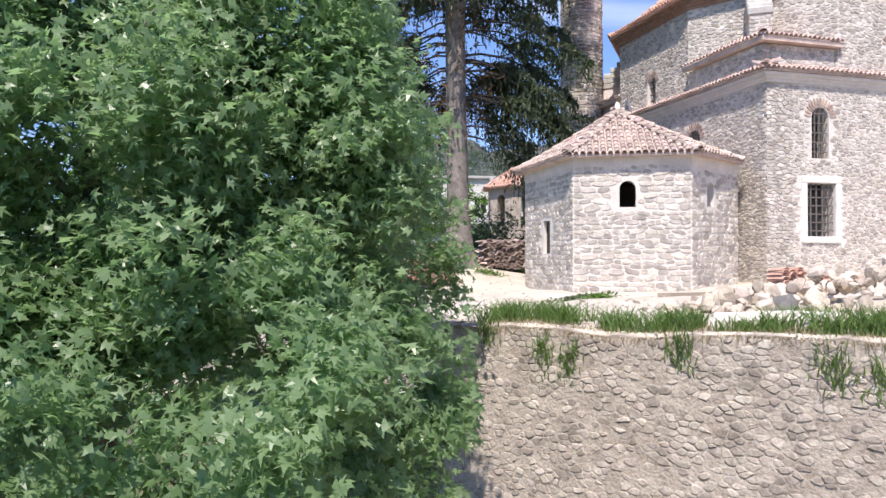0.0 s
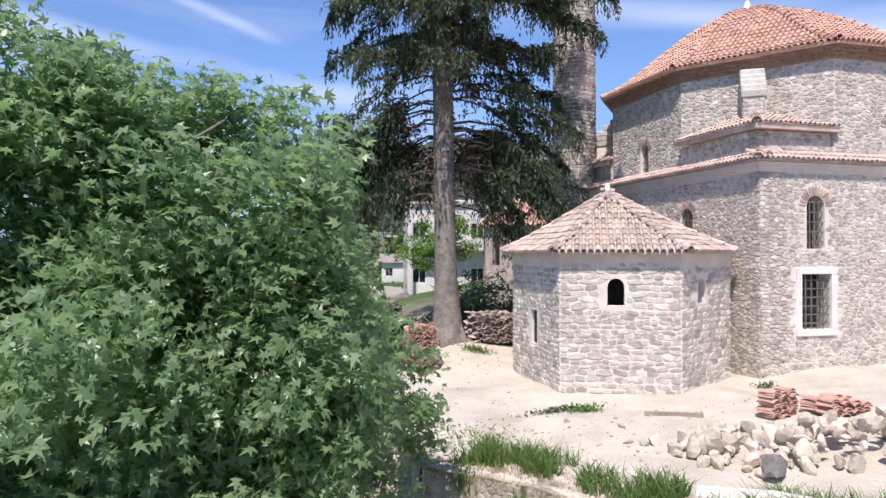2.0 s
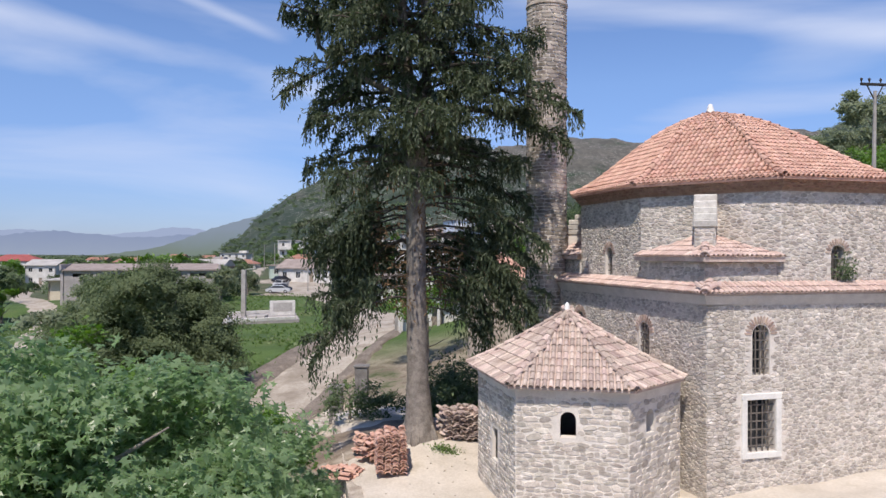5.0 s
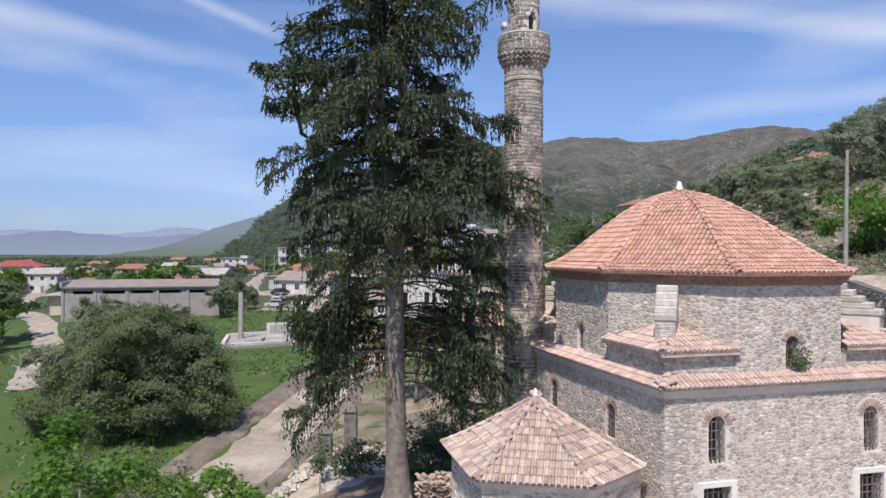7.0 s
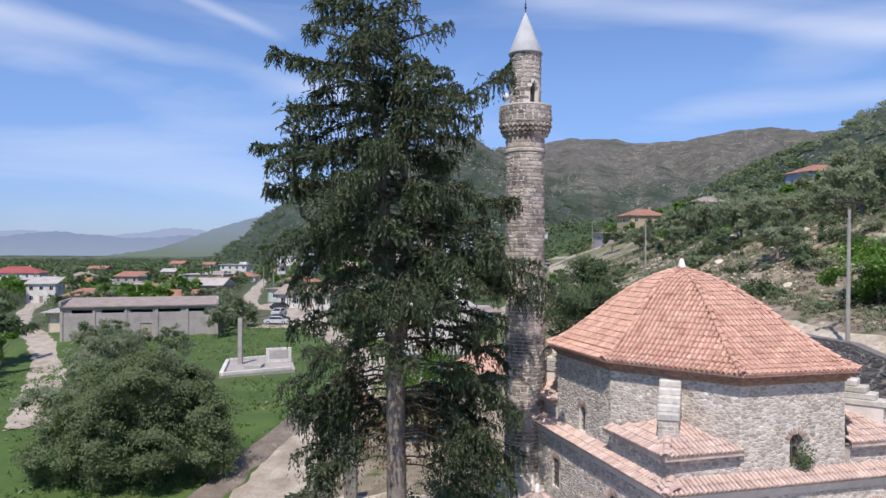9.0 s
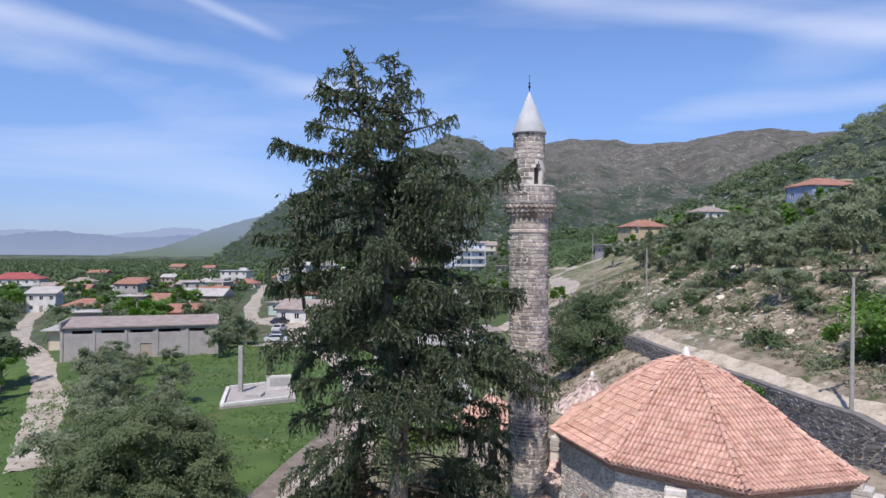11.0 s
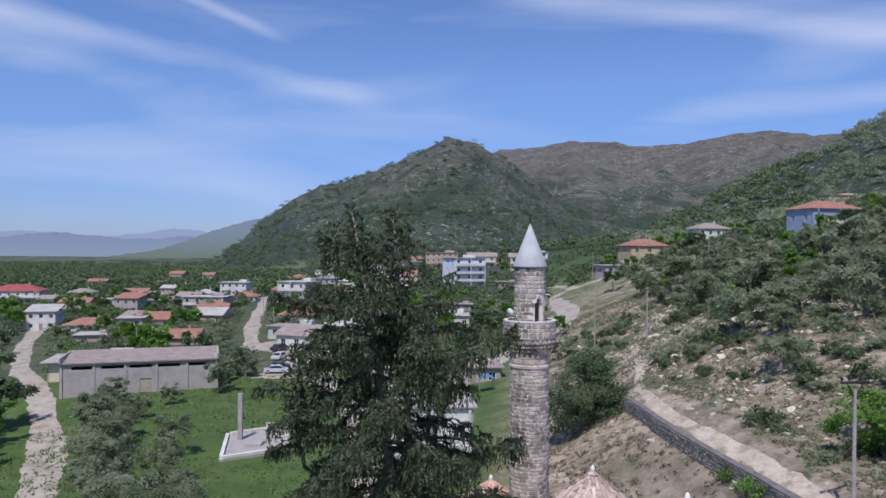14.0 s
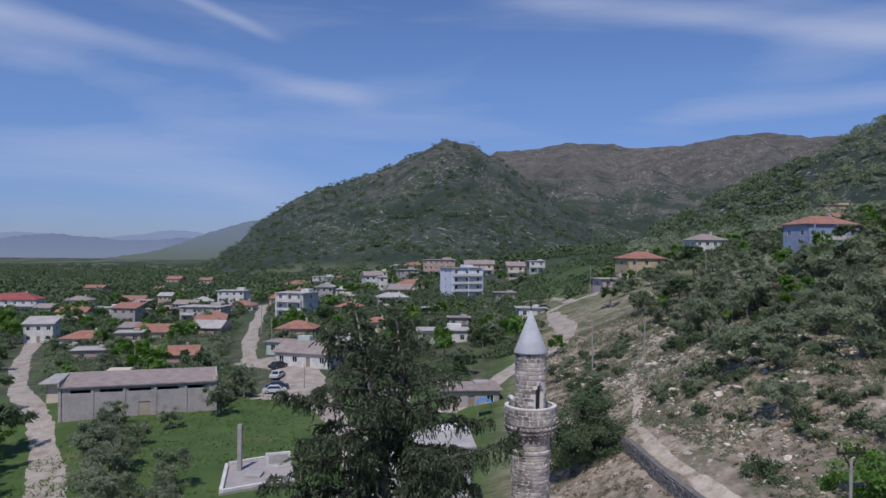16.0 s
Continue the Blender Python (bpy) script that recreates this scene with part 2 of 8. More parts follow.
DUST = surface("pale_dust_ground", (0.46, 0.405, 0.335), (0.61, 0.55, 0.475), scale=0.9, fine=14, bump=0.5, third=(0.40, 0.35, 0.27), third_at=(0.56, 0.75), third_scale=0.7, dist=0.04)
DIRT = surface("stony_path", (0.35, 0.295, 0.225), (0.56, 0.49, 0.395), scale=0.9, fine=6, bump=0.9, third=(0.25, 0.21, 0.145), third_at=(0.52, 0.66), third_scale=0.8, dist=0.06)
ROAD = surface("dirt_road", (0.29, 0.245, 0.195), (0.47, 0.42, 0.355), scale=0.5, fine=5, bump=0.6, third=(0.24, 0.20, 0.155), third_at=(0.50, 0.68), third_scale=0.35, dist=0.06)
DARKBARK = surface("dark_bark", (0.05, 0.042, 0.036), (0.12, 0.10, 0.085), scale=4, fine=30, bump=0.6)
BARK = surface("grey_bark", (0.13, 0.11, 0.095), (0.30, 0.265, 0.23), scale=4, fine=30, bump=0.8, dist=0.04)
LEAF_PLANE = leafy("broad_leaf", (0.135, 0.228, 0.10), (0.305, 0.41, 0.225), trans=0.55, rough=0.34)
LEAF_BRIGHT = leafy("fresh_leaf", (0.06, 0.14, 0.02), (0.16, 0.28, 0.05), trans=0.35)
LEAF_OLIVE = leafy("olive_leaf", (0.135, 0.165, 0.095), (0.27, 0.31, 0.195), trans=0.42, rough=0.75)
LEAF_ELM = leafy("elm_leaf", (0.085, 0.12, 0.055), (0.19, 0.235, 0.12), trans=0.4, rough=0.8)
DRYBUSH = leafy("dry_twig_leaf", (0.10, 0.085, 0.052), (0.20, 0.175, 0.11), trans=0.15)
MUD = surface("damp_verge_earth", (0.12, 0.098, 0.078), (0.24, 0.20, 0.165), scale=0.8, fine=9, bump=0.7, third=(0.30, 0.255, 0.205), third_at=(0.55, 0.7), third_scale=0.6, dist=0.06)
LEAF_DARK = leafy("dark_green_leaf", (0.05, 0.082, 0.035), (0.12, 0.17, 0.075), trans=0.28, rough=0.7)
NEEDLE = leafy("conifer_spray", (0.034, 0.052, 0.026), (0.105, 0.134, 0.068), trans=0.28, rough=0.6)
DRYNEEDLE = leafy("dry_spray", (0.10, 0.06, 0.03), (0.20, 0.13, 0.07), trans=0.15, rough=0.8)
MEADOW = leafy("meadow_blade", (0.05, 0.10, 0.02), (0.115, 0.185, 0.045), trans=0.3)
GRASS = leafy("grass_blade", (0.07, 0.13, 0.03), (0.175, 0.265, 0.08), trans=0.35)


# ---- mesh helpers ----
def world_of(ob):
    """Where ob stands in the world, by its parents."""
    m = ob.matrix_basis.copy()
    while ob.parent:
        m = ob.parent.matrix_basis @ ob.matrix_parent_inverse @ m
        ob = ob.parent
    return m


def part(name, bm, material, parent=None, label=""):
    """Links a bmesh as one mesh object, under a thing or a part."""
    me = bpy.data.meshes.new(name)
    bm.to_mesh(me)
    bm.free()
    return link(name, me, material, parent, label)


def link(name, me, material, parent=None, label=""):
    if material and not me.materials:
        me.materials.append(material)
    ob = new(name, me)
    if parent:
        ob.parent = parent
        ob.matrix_parent_inverse = world_of(parent).inverted()
    if label:
        ob["label"] = label
    return ob


def arrays(name, verts, faces, material, parent=None, label="", smooth=False):
    """A mesh from arrays of vertices and faces."""
    me = bpy.data.meshes.new(name)
    me.from_pydata([tuple(v) for v in verts], [], [tuple(int(i) for i in f) for f in faces])
    if smooth:
        me.polygons.foreach_set("use_smooth", [True] * len(me.polygons))
    me.update()
    return link(name, me, material, parent, label)


def tris(name, verts, faces, material, parent=None, label="", smooth=False):
    """A mesh from numpy triangle or quad arrays, fast."""
    verts = np.asarray(verts, dtype=np.float32).reshape(-1, 3)
    faces = np.asarray(faces, dtype=np.int32)
    k = faces.shape[1]
    me = bpy.data.meshes.new(name)
    me.vertices.add(len(verts))
    me.vertices.foreach_set("co", verts.ravel())
    me.loops.add(faces.size)
    me.loops.foreach_set("vertex_index", faces.ravel())
    me.polygons.add(len(faces))
    me.polygons.foreach_set("loop_start", np.arange(0, faces.size, k, dtype=np.int32))
    me.polygons.foreach_set("use_smooth", np.full(len(faces), smooth))
    me.update(calc_edges=True)
    me.validate()
    return link(name, me, material, parent, label)


def empty(name, at=(0, 0, 0), turn=0.0):
    ob = new(name)
    ob.matrix_basis = pose(*at, 0, 0, turn)
    return ob


def box(bm, lo, hi, bevel=0.0, m=None):
    """A box between two corners, edges bevelled, moved by m."""
    c = [(a + b) / 2 for a, b in zip(lo, hi)]
    s = [max(abs(b - a), 1e-4) for a, b in zip(lo, hi)]
    made = bmesh.ops.create_cube(bm, size=1.0, matrix=Matrix.Translation(c) @ Matrix.Diagonal((*s, 1)))
    vs = made["verts"]
    if bevel:
        es = list({e for v in vs for e in v.link_edges})
        r = bmesh.ops.bevel(bm, geom=es, offset=bevel, segments=1, affect="EDGES", profile=0.5)
        vs = list(set(r["verts"]) | {v for v in vs if v.is_valid})
    if m is not None:
        bmesh.ops.transform(bm, matrix=m, verts=[v for v in vs if v.is_valid])
    return vs


def box_part(name, lo, hi, material, parent=None, label="", bevel=0.01, m=None):
    bm = bmesh.new()
    box(bm, lo, hi, bevel, m)
    return part(name, bm, material, parent, label)


def tube(points, radii, sides=8, cap=True):
    """Vertices and quads of a tube along points."""
    pts = [Vector(p) for p in points]
    V, F = [], []
    for i, p in enumerate(pts):
        d = (pts[min(i + 1, len(pts) - 1)] - pts[max(i - 1, 0)]).normalized()
        a = d.orthogonal().normalized() if abs(d.z) < 0.95 else Vector((1, 0, 0))
        a = (a - d * a.dot(d)).normalized()
        b = d.cross(a)
        for k in range(sides):
            t = 2 * math.pi * k / sides
            V.append(p + (a * math.cos(t) + b * math.sin(t)) * radii[i])
    for i in range(len(pts) - 1):
        for k in range(sides):
            k2 = (k + 1) % sides
            F.append((i * sides + k, i * sides + k2, (i + 1) * sides + k2, (i + 1) * sides + k))
    if cap:
        F.append(tuple(reversed(range(sides))))
        F.append(tuple(range((len(pts) - 1) * sides, len(pts) * sides)))
    return V, F


def turned(profile, sides=32, centre=(0, 0)):
    """A body of revolution from (radius, z) pairs."""
    V, F = [], []
    for r, z in profile:
        for k in range(sides):
            t = 2 * math.pi * k / sides
            V.append((centre[0] + r * math.cos(t), centre[1] + r * math.sin(t), z))
    for i in range(len(profile) - 1):
        for k in range(sides):
            k2 = (k + 1) % sides
            F.append((i * sides + k, i * sides + k2, (i + 1) * sides + k2, (i + 1) * sides + k))
    F.append(tuple(reversed(range(sides))))
    F.append(tuple(range((len(profile) - 1) * sides, len(profile) * sides)))
    return V, F

# ---- ground: one sheet to the horizon ----
def smooth(a, b, x):
    t = np.clip((x - a) / (b - a), 0, 1)
    return t * t * (3 - 2 * t)


def softplus(s, k):
    return k * np.logaddexp(0, s / k)


WAVES = {}


def ripple(x, y, size, seed):
    """Smooth waves of several directions, about -1 to 1."""
    if seed not in WAVES:
        rng = random.Random(seed)
        WAVES[seed] = [(rng.uniform(0, 6.28), rng.uniform(0, 6.28), rng.uniform(0.6, 1.9)) for _ in range(7)]
    out = 0
    for a, p, f in WAVES[seed]:
        out = out + np.sin((x * math.cos(a) + y * math.sin(a)) * (f / size * 6.28) + p)
    return out / 3.2


SPUR = [(-0.37, 0), (-0.335, 0.0025), (-0.31, 0.009), (-0.275, 0.026), (-0.25, 0.041), (-0.219, 0.063), (-0.19, 0.081), (-0.173, 0.088), (-0.127, 0.098), (-0.065, 0.123), (-0.019, 0.1445), (0.0085, 0.155), (0.036, 0.147), (0.074, 0.127), (0.128, 0.088), (0.167, 0.057), (0.213, 0.03), (0.29, 0)]
RANGE = [(-0.2, 0), (-0.1, 0.02), (0.02, 0.10), (0.07, 0.138), (0.09, 0.138), (0.167, 0.152), (0.244, 0.146), (0.32, 0.149), (0.391, 0.162), (0.453, 0.167), (0.5, 0.161), (0.538, 0.161), (0.62, 0.166), (0.9, 0.12)]
SHOULDER = [(0.16, 0), (0.244, 0.022), (0.32, 0.050), (0.399, 0.092), (0.499, 0.138), (0.553, 0.165), (0.606, 0.1925), (0.7, 0.235), (0.9, 0.29)]


def height_layer(x, y, crest, profile, front, back, seed):
    """A mountain whose crest lies at one distance and follows a skyline of (x / y, rise / distance)."""
    yy = np.maximum(y, 1.0)
    u = x / yy
    w = np.interp(u, [q[0] for q in profile], [q[1] for q in profile])
    w = w + np.where(w > 0.01, 0.0014 * ripple(u * 100, u * 0, 7.0, seed) + 0.0008 * ripple(u * 100, yy * 0.004, 2.2, seed + 1), 0)
    t = np.where(y < crest, np.clip(1 - (crest - y) / front, 0, 1), np.clip(1 - (y - crest) / back, 0, 1))
    shape = t * t * (3 - 2 * t) * 0.55 + 0.45 * t
    gully = 1 + 0.045 * ripple(x, y, 330, seed + 2) * (1 - t) * 4 * t + 0.03 * ripple(x, y, 110, seed + 3) * (1 - t) * 4 * t
    return (w * crest + 45 * np.clip(w / 0.04, 0, 1)) * shape * gully * (w > 0.002) * (y > 20)


WALL_Y, WALL_X = [23, 30, 36, 41, 51, 62, 68], [27.0, 22.6, 20.9, 20.2, 18.5, 18.0, 17.4]


def ground_z(x, y):
    x, y = np.asarray(x, float), np.asarray(y, float)
    s = x - (-6 + 0.12 * np.clip(y, 0, 260))
    hill = softplus(s, 5.0) * 0.42
    hill = np.where(hill > 14, 14 + (hill - 14) * 0.62, hill)
    hill = np.where(hill > 40, 40 + (hill - 40) * 0.5, hill)
    hill = np.minimum(hill, 90) * (1 - 0.9 * smooth(300, 900, y))
    valley = -1.1 + 0.055 * np.clip(y - 125, 0, 260) * np.exp(-((x - 15) / 75.0) ** 2)
    valley = valley - 2.6 * smooth(-40, -110, x) - 9 * smooth(250, 1500, y) * smooth(0, -500, x)
    z = hill + valley - 3.9 * (1 - smooth(22, 62, y)) + 2.6 * np.exp(-((x - 33) / 9.0) ** 2 - ((y - 78) / 28.0) ** 2)
    z = z - 2.0 * smooth(-36, -50, x) * (1 - smooth(92, 112, y)) * smooth(50, 70, y)
    shelf = np.interp(y, WALL_Y, WALL_X)
    z = z + 1.5 * smooth(shelf, shelf + 0.5, x) * (1 - smooth(shelf + 2.5, shelf + 8, x)) * smooth(28, 34, y) * (1 - smooth(64, 76, y))
    z = z + 1.35 * smooth(shelf - 6.5, shelf - 0.4, x) * (1 - smooth(shelf, shelf + 0.5, x)) * smooth(34, 40, y) * (1 - smooth(64, 76, y))
    z = z + 0.35 * ripple(x, y, 34, 3) * smooth(30, 80, y) * smooth(-2, 3, hill) + 0.12 * ripple(x, y, 9, 4) * smooth(1, 5, hill)
    # the yard cut into the slope round the buildings
    yard = (1 - smooth(15.5, 20.5, x + 0.10 * (y - 30))) * (1 - smooth(33, 50, y)) * smooth(-14, -4, x + 0.25 * y)
    z = z * (1 - yard) + np.minimum(z, np.where(y < 14, -5.0, -1.2)) * yard
    if np.max(y) < 190:
        return z
    far = np.maximum(height_layer(x, y, 1900, SPUR, 1150, 900, 51), height_layer(x, y, 3000, RANGE, 1700, 1200, 61))
    z = np.maximum(z, far - 20) + 1.2 * ripple(x, y, 160, 5) * smooth(250, 600, y)
    return np.maximum(z, height_layer(x, y, 760, SHOULDER, 560, 700, 71) - 24)


angles = np.concatenate([np.arange(-41, 41, 0.27), np.arange(41, 319, 5.0)])
rings = [2.0]
while rings[-1] < 4850:
    rings.append(rings[-1] * 1.028)
rings = np.array(rings)
GX = rings[:, None] * np.sin(np.radians(angles))[None, :]
GY = rings[:, None] * np.cos(np.radians(angles))[None, :] - 4
GZ = ground_z(GX, GY)
na, nr = len(angles), len(rings)
idx = np.arange(na * nr).reshape(nr, na)
nxt = np.roll(idx, -1, axis=1)
quads = np.stack([idx[:-1], idx[1:], nxt[1:], nxt[:-1]], -1).reshape(-1, 4)
gv = np.stack([GX, GY, GZ], -1).reshape(-1, 3)


def ground_material():
    m = bpy.data.materials.new("valley_ground")
    m.use_nodes = True
    n, l = m.node_tree.nodes, m.node_tree.links
    bsdf = n["Principled BSDF"]
    bsdf.inputs["Roughness"].default_value = 0.95
    geo = n.new("ShaderNodeNewGeometry")
    pos = geo.outputs["Position"]
    xyz = n.new("ShaderNodeSeparateXYZ")
    l.new(pos, xyz.inputs[0])

    def noise_at(scale, detail=6, rough=0.6):
        t = n.new("ShaderNodeTexNoise")
        t.inputs["Scale"].default_value, t.inputs["Detail"].default_value, t.inputs["Roughness"].default_value = scale, detail, rough
        l.new(pos, t.inputs["Vector"])
        return t.outputs["Fac"]

    def span(v, a, b, lo=0.0, hi=1.0):
        t = n.new("ShaderNodeMapRange")
        t.inputs[1].default_value, t.inputs[2].default_value, t.inputs[3].default_value, t.inputs[4].default_value = a, b, lo, hi
        l.new(v, t.inputs[0])
        return t.outputs[0]

    def times(a, b):
        t = n.new("ShaderNodeMath")
        t.operation = "MULTIPLY"
        l.new(a, t.inputs[0])
        l.new(b, t.inputs[1])
        return t.outputs[0]

    def mix(f, a, b):
        t = n.new("ShaderNodeMix")
        t.data_type = "RGBA"
        l.new(f, t.inputs[0])
        for v, k in ((a, 6), (b, 7)):
            if isinstance(v, tuple):
                t.inputs[k].default_value = (*v, 1)
            else:
                l.new(v, t.inputs[k])
        return t.outputs[2]

    grass = mix(span(noise_at(0.25), 0.35, 0.65), (0.03, 0.072, 0.012), (0.082, 0.145, 0.03))
    grass = mix(span(noise_at(0.09, 7, 0.65), 0.56, 0.70), grass, (0.16, 0.15, 0.06))
    grass = mix(span(noise_at(6.0, 3), 0.35, 0.7), grass, (0.06, 0.10, 0.02))
    # dry stony slope: where the land rises to the east
    stony = mix(span(noise_at(0.5, 8, 0.7), 0.38, 0.62), (0.19, 0.145, 0.095), (0.47, 0.39, 0.295))
    stony = mix(span(noise_at(0.13, 8, 0.75), 0.47, 0.57), stony, (0.115, 0.115, 0.06))
    stony = mix(span(noise_at(0.9, 7, 0.75), 0.53, 0.60), stony, (0.125, 0.105, 0.06))
    stony = mix(times(span(noise_at(1.7, 6, 0.75), 0.56, 0.60), span(noise_at(0.11, 5, 0.6), 0.46, 0.6)), stony, (0.52, 0.47, 0.40))
    slope = n.new("ShaderNodeMath")
    slope.operation = "MULTIPLY_ADD"
    slope.inputs[1].default_value = -0.12
    l.new(xyz.outputs[1], slope.inputs[0])
    l.new(xyz.outputs[0], slope.inputs[2])
    east = span(slope.outputs[0], -4, 4)
    near = span(xyz.outputs[1], 130, 260, 1.0, 0.0)
    c = mix(times(east, near), grass, stony)
    # trodden earth and dry litter of the yard
    yard = mix(span(noise_at(0.7, 7, 0.7), 0.40, 0.60), (0.15, 0.12, 0.085), (0.33, 0.28, 0.215))
    yard = mix(span(noise_at(0.35, 5, 0.65), 0.55, 0.66), yard, (0.07, 0.085, 0.032))
    c = mix(times(span(xyz.outputs[0], -7, -4.5), span(xyz.outputs[1], 48, 58, 1.0, 0.0)), c, yard)
    # gardens, hedges and trodden earth of the village
    garden = mix(span(noise_at(0.10, 7, 0.7), 0.40, 0.58), (0.035, 0.055, 0.022), (0.085, 0.095, 0.045))
    garden = mix(span(noise_at(0.32, 6, 0.7), 0.55, 0.66), garden, (0.19, 0.155, 0.11))
    garden = mix(span(noise_at(0.05, 4, 0.6), 0.56, 0.64), garden, (0.06, 0.105, 0.028))
    west = span(slope.outputs[0], -8, -2, 1.0, 0.0)
    c = mix(times(span(xyz.outputs[1], 124, 136), west), c, garden)
    # far scrub, woods and fields
    scrub = mix(span(noise_at(0.012, 8, 0.65), 0.42, 0.6), (0.017, 0.035, 0.020), (0.038, 0.058, 0.032))
    scrub = mix(span(noise_at(0.08, 4, 0.7), 0.5, 0.62), scrub, (0.018, 0.028, 0.015))
    plainland = mix(times(span(noise_at(0.004, 3, 0.5), 0.47, 0.54), span(xyz.outputs[2], 4, 14, 1.0, 0.0)), scrub, (0.105, 0.125, 0.065))
    c = mix(span(xyz.outputs[1], 230, 420), c, plainland)
    # bare limestone on the heights
    rock = mix(span(noise_at(0.02, 8, 0.75), 0.4, 0.6), (0.056, 0.056, 0.047), (0.12, 0.11, 0.092))
    high = span(xyz.outputs[2], 30, 330, 0.0, 0.30)
    thr = n.new("ShaderNodeMath")
    thr.operation = "ADD"
    l.new(noise_at(0.011, 9, 0.72), thr.inputs[0])
    l.new(high, thr.inputs[1])
    c = mix(times(times(span(thr.outputs[0], 0.60, 0.74), span(xyz.outputs[1], 700, 1100)), span(xyz.outputs[1], 1200, 2400, 0.5, 1.0)), c, rock)
    # scattered pale outcrops on the slopes
    crags = times(span(noise_at(0.11, 9, 0.85), 0.56, 0.60), span(noise_at(0.006, 5, 0.6), 0.38, 0.52))
    c = mix(times(crags, times(span(xyz.outputs[1], 350, 600), span(xyz.outputs[2], 8, 40))), c, (0.44, 0.42, 0.385))
    l.new(c, bsdf.inputs["Base Color"])
    bp = n.new("ShaderNodeBump")
    bp.inputs["Strength"].default_value = 0.6
    bp.inputs["Distance"].default_value = 0.15
    l.new(noise_at(1.6, 8, 0.7), bp.inputs["Height"])
    l.new(bp.outputs[0], bsdf.inputs["Normal"])
    return m


GROUND = ground_material()
tagged(tris("ground", gv, quads, GROUND, smooth=True), "green valley floor rising to dry stony hillside and mountains", "ground", kind="structure")


# far mountains across the plain: glowing backdrops at the horizon, distance haze painted in
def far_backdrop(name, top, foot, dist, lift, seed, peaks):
    m = bpy.data.materials.new("painted_haze")
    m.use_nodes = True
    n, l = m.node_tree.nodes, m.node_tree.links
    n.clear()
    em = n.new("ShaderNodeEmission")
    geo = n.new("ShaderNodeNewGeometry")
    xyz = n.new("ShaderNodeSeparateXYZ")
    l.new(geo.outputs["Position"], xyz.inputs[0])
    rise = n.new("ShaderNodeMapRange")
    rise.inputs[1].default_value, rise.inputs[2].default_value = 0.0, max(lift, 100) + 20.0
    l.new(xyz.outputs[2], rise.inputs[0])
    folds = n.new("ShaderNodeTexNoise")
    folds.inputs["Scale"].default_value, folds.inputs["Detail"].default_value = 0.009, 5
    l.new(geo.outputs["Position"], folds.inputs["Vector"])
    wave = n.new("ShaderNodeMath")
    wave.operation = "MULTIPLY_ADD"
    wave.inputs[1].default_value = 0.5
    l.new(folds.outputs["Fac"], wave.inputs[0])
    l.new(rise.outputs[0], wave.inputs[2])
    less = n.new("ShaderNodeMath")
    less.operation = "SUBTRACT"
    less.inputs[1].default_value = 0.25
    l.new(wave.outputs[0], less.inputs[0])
    # painted haze: emission runs from foot to top colour, noise mottles it as folds
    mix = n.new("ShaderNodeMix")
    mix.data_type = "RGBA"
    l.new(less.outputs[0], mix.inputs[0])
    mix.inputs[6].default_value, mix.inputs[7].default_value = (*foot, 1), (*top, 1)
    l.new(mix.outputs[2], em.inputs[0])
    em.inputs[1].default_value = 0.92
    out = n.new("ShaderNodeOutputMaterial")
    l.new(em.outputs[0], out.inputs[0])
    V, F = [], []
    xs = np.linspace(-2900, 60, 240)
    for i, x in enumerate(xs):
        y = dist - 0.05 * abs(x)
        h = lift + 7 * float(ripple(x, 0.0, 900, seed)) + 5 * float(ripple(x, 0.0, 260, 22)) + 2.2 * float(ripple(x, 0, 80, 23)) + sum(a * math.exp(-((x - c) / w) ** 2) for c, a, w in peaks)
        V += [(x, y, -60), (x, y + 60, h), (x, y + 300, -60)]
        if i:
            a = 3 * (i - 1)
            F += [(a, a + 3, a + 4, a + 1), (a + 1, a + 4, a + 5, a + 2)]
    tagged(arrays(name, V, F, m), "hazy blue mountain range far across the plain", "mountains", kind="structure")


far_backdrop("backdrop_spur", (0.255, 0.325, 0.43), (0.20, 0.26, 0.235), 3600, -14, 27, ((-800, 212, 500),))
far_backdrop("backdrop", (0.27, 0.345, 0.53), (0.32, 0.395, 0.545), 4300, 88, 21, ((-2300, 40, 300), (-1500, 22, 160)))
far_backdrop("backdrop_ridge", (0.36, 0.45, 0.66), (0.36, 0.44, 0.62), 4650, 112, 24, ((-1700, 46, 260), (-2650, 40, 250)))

# ---- terrace and its retaining wall ----
TA, TB = Vector((0.15, 13.45)), Vector((13.5, 3.3))     # front wall line
TC, TD = Vector((24.0, 31.0)), Vector((-3.6, 33.0))


def terrace_z(x, y):
    x, y = np.asarray(x, float), np.asarray(y, float)
    d = ((TB - TA).normalized())
    off = -(x - TA.x) * d.y + (y - TA.y) * d.x     # metres behind the wall line
    z = -0.62 + 0.034 * np.clip(x, 0, 20) + smooth(0.2, 5.0, off) * 0.2
    z = z + 0.28 * smooth(7, 11, x) * smooth(3, 7, off)
    z = z + 0.75 * np.exp(-(((x - 0.7) / 2.2) ** 2 + ((y - 24.6) / 2.0) ** 2)) - 0.5 * smooth(-1, -5, x)
    return z + 0.035 * ripple(x, y, 2.3, 31) + 0.05 * ripple(x, y, 6, 32)


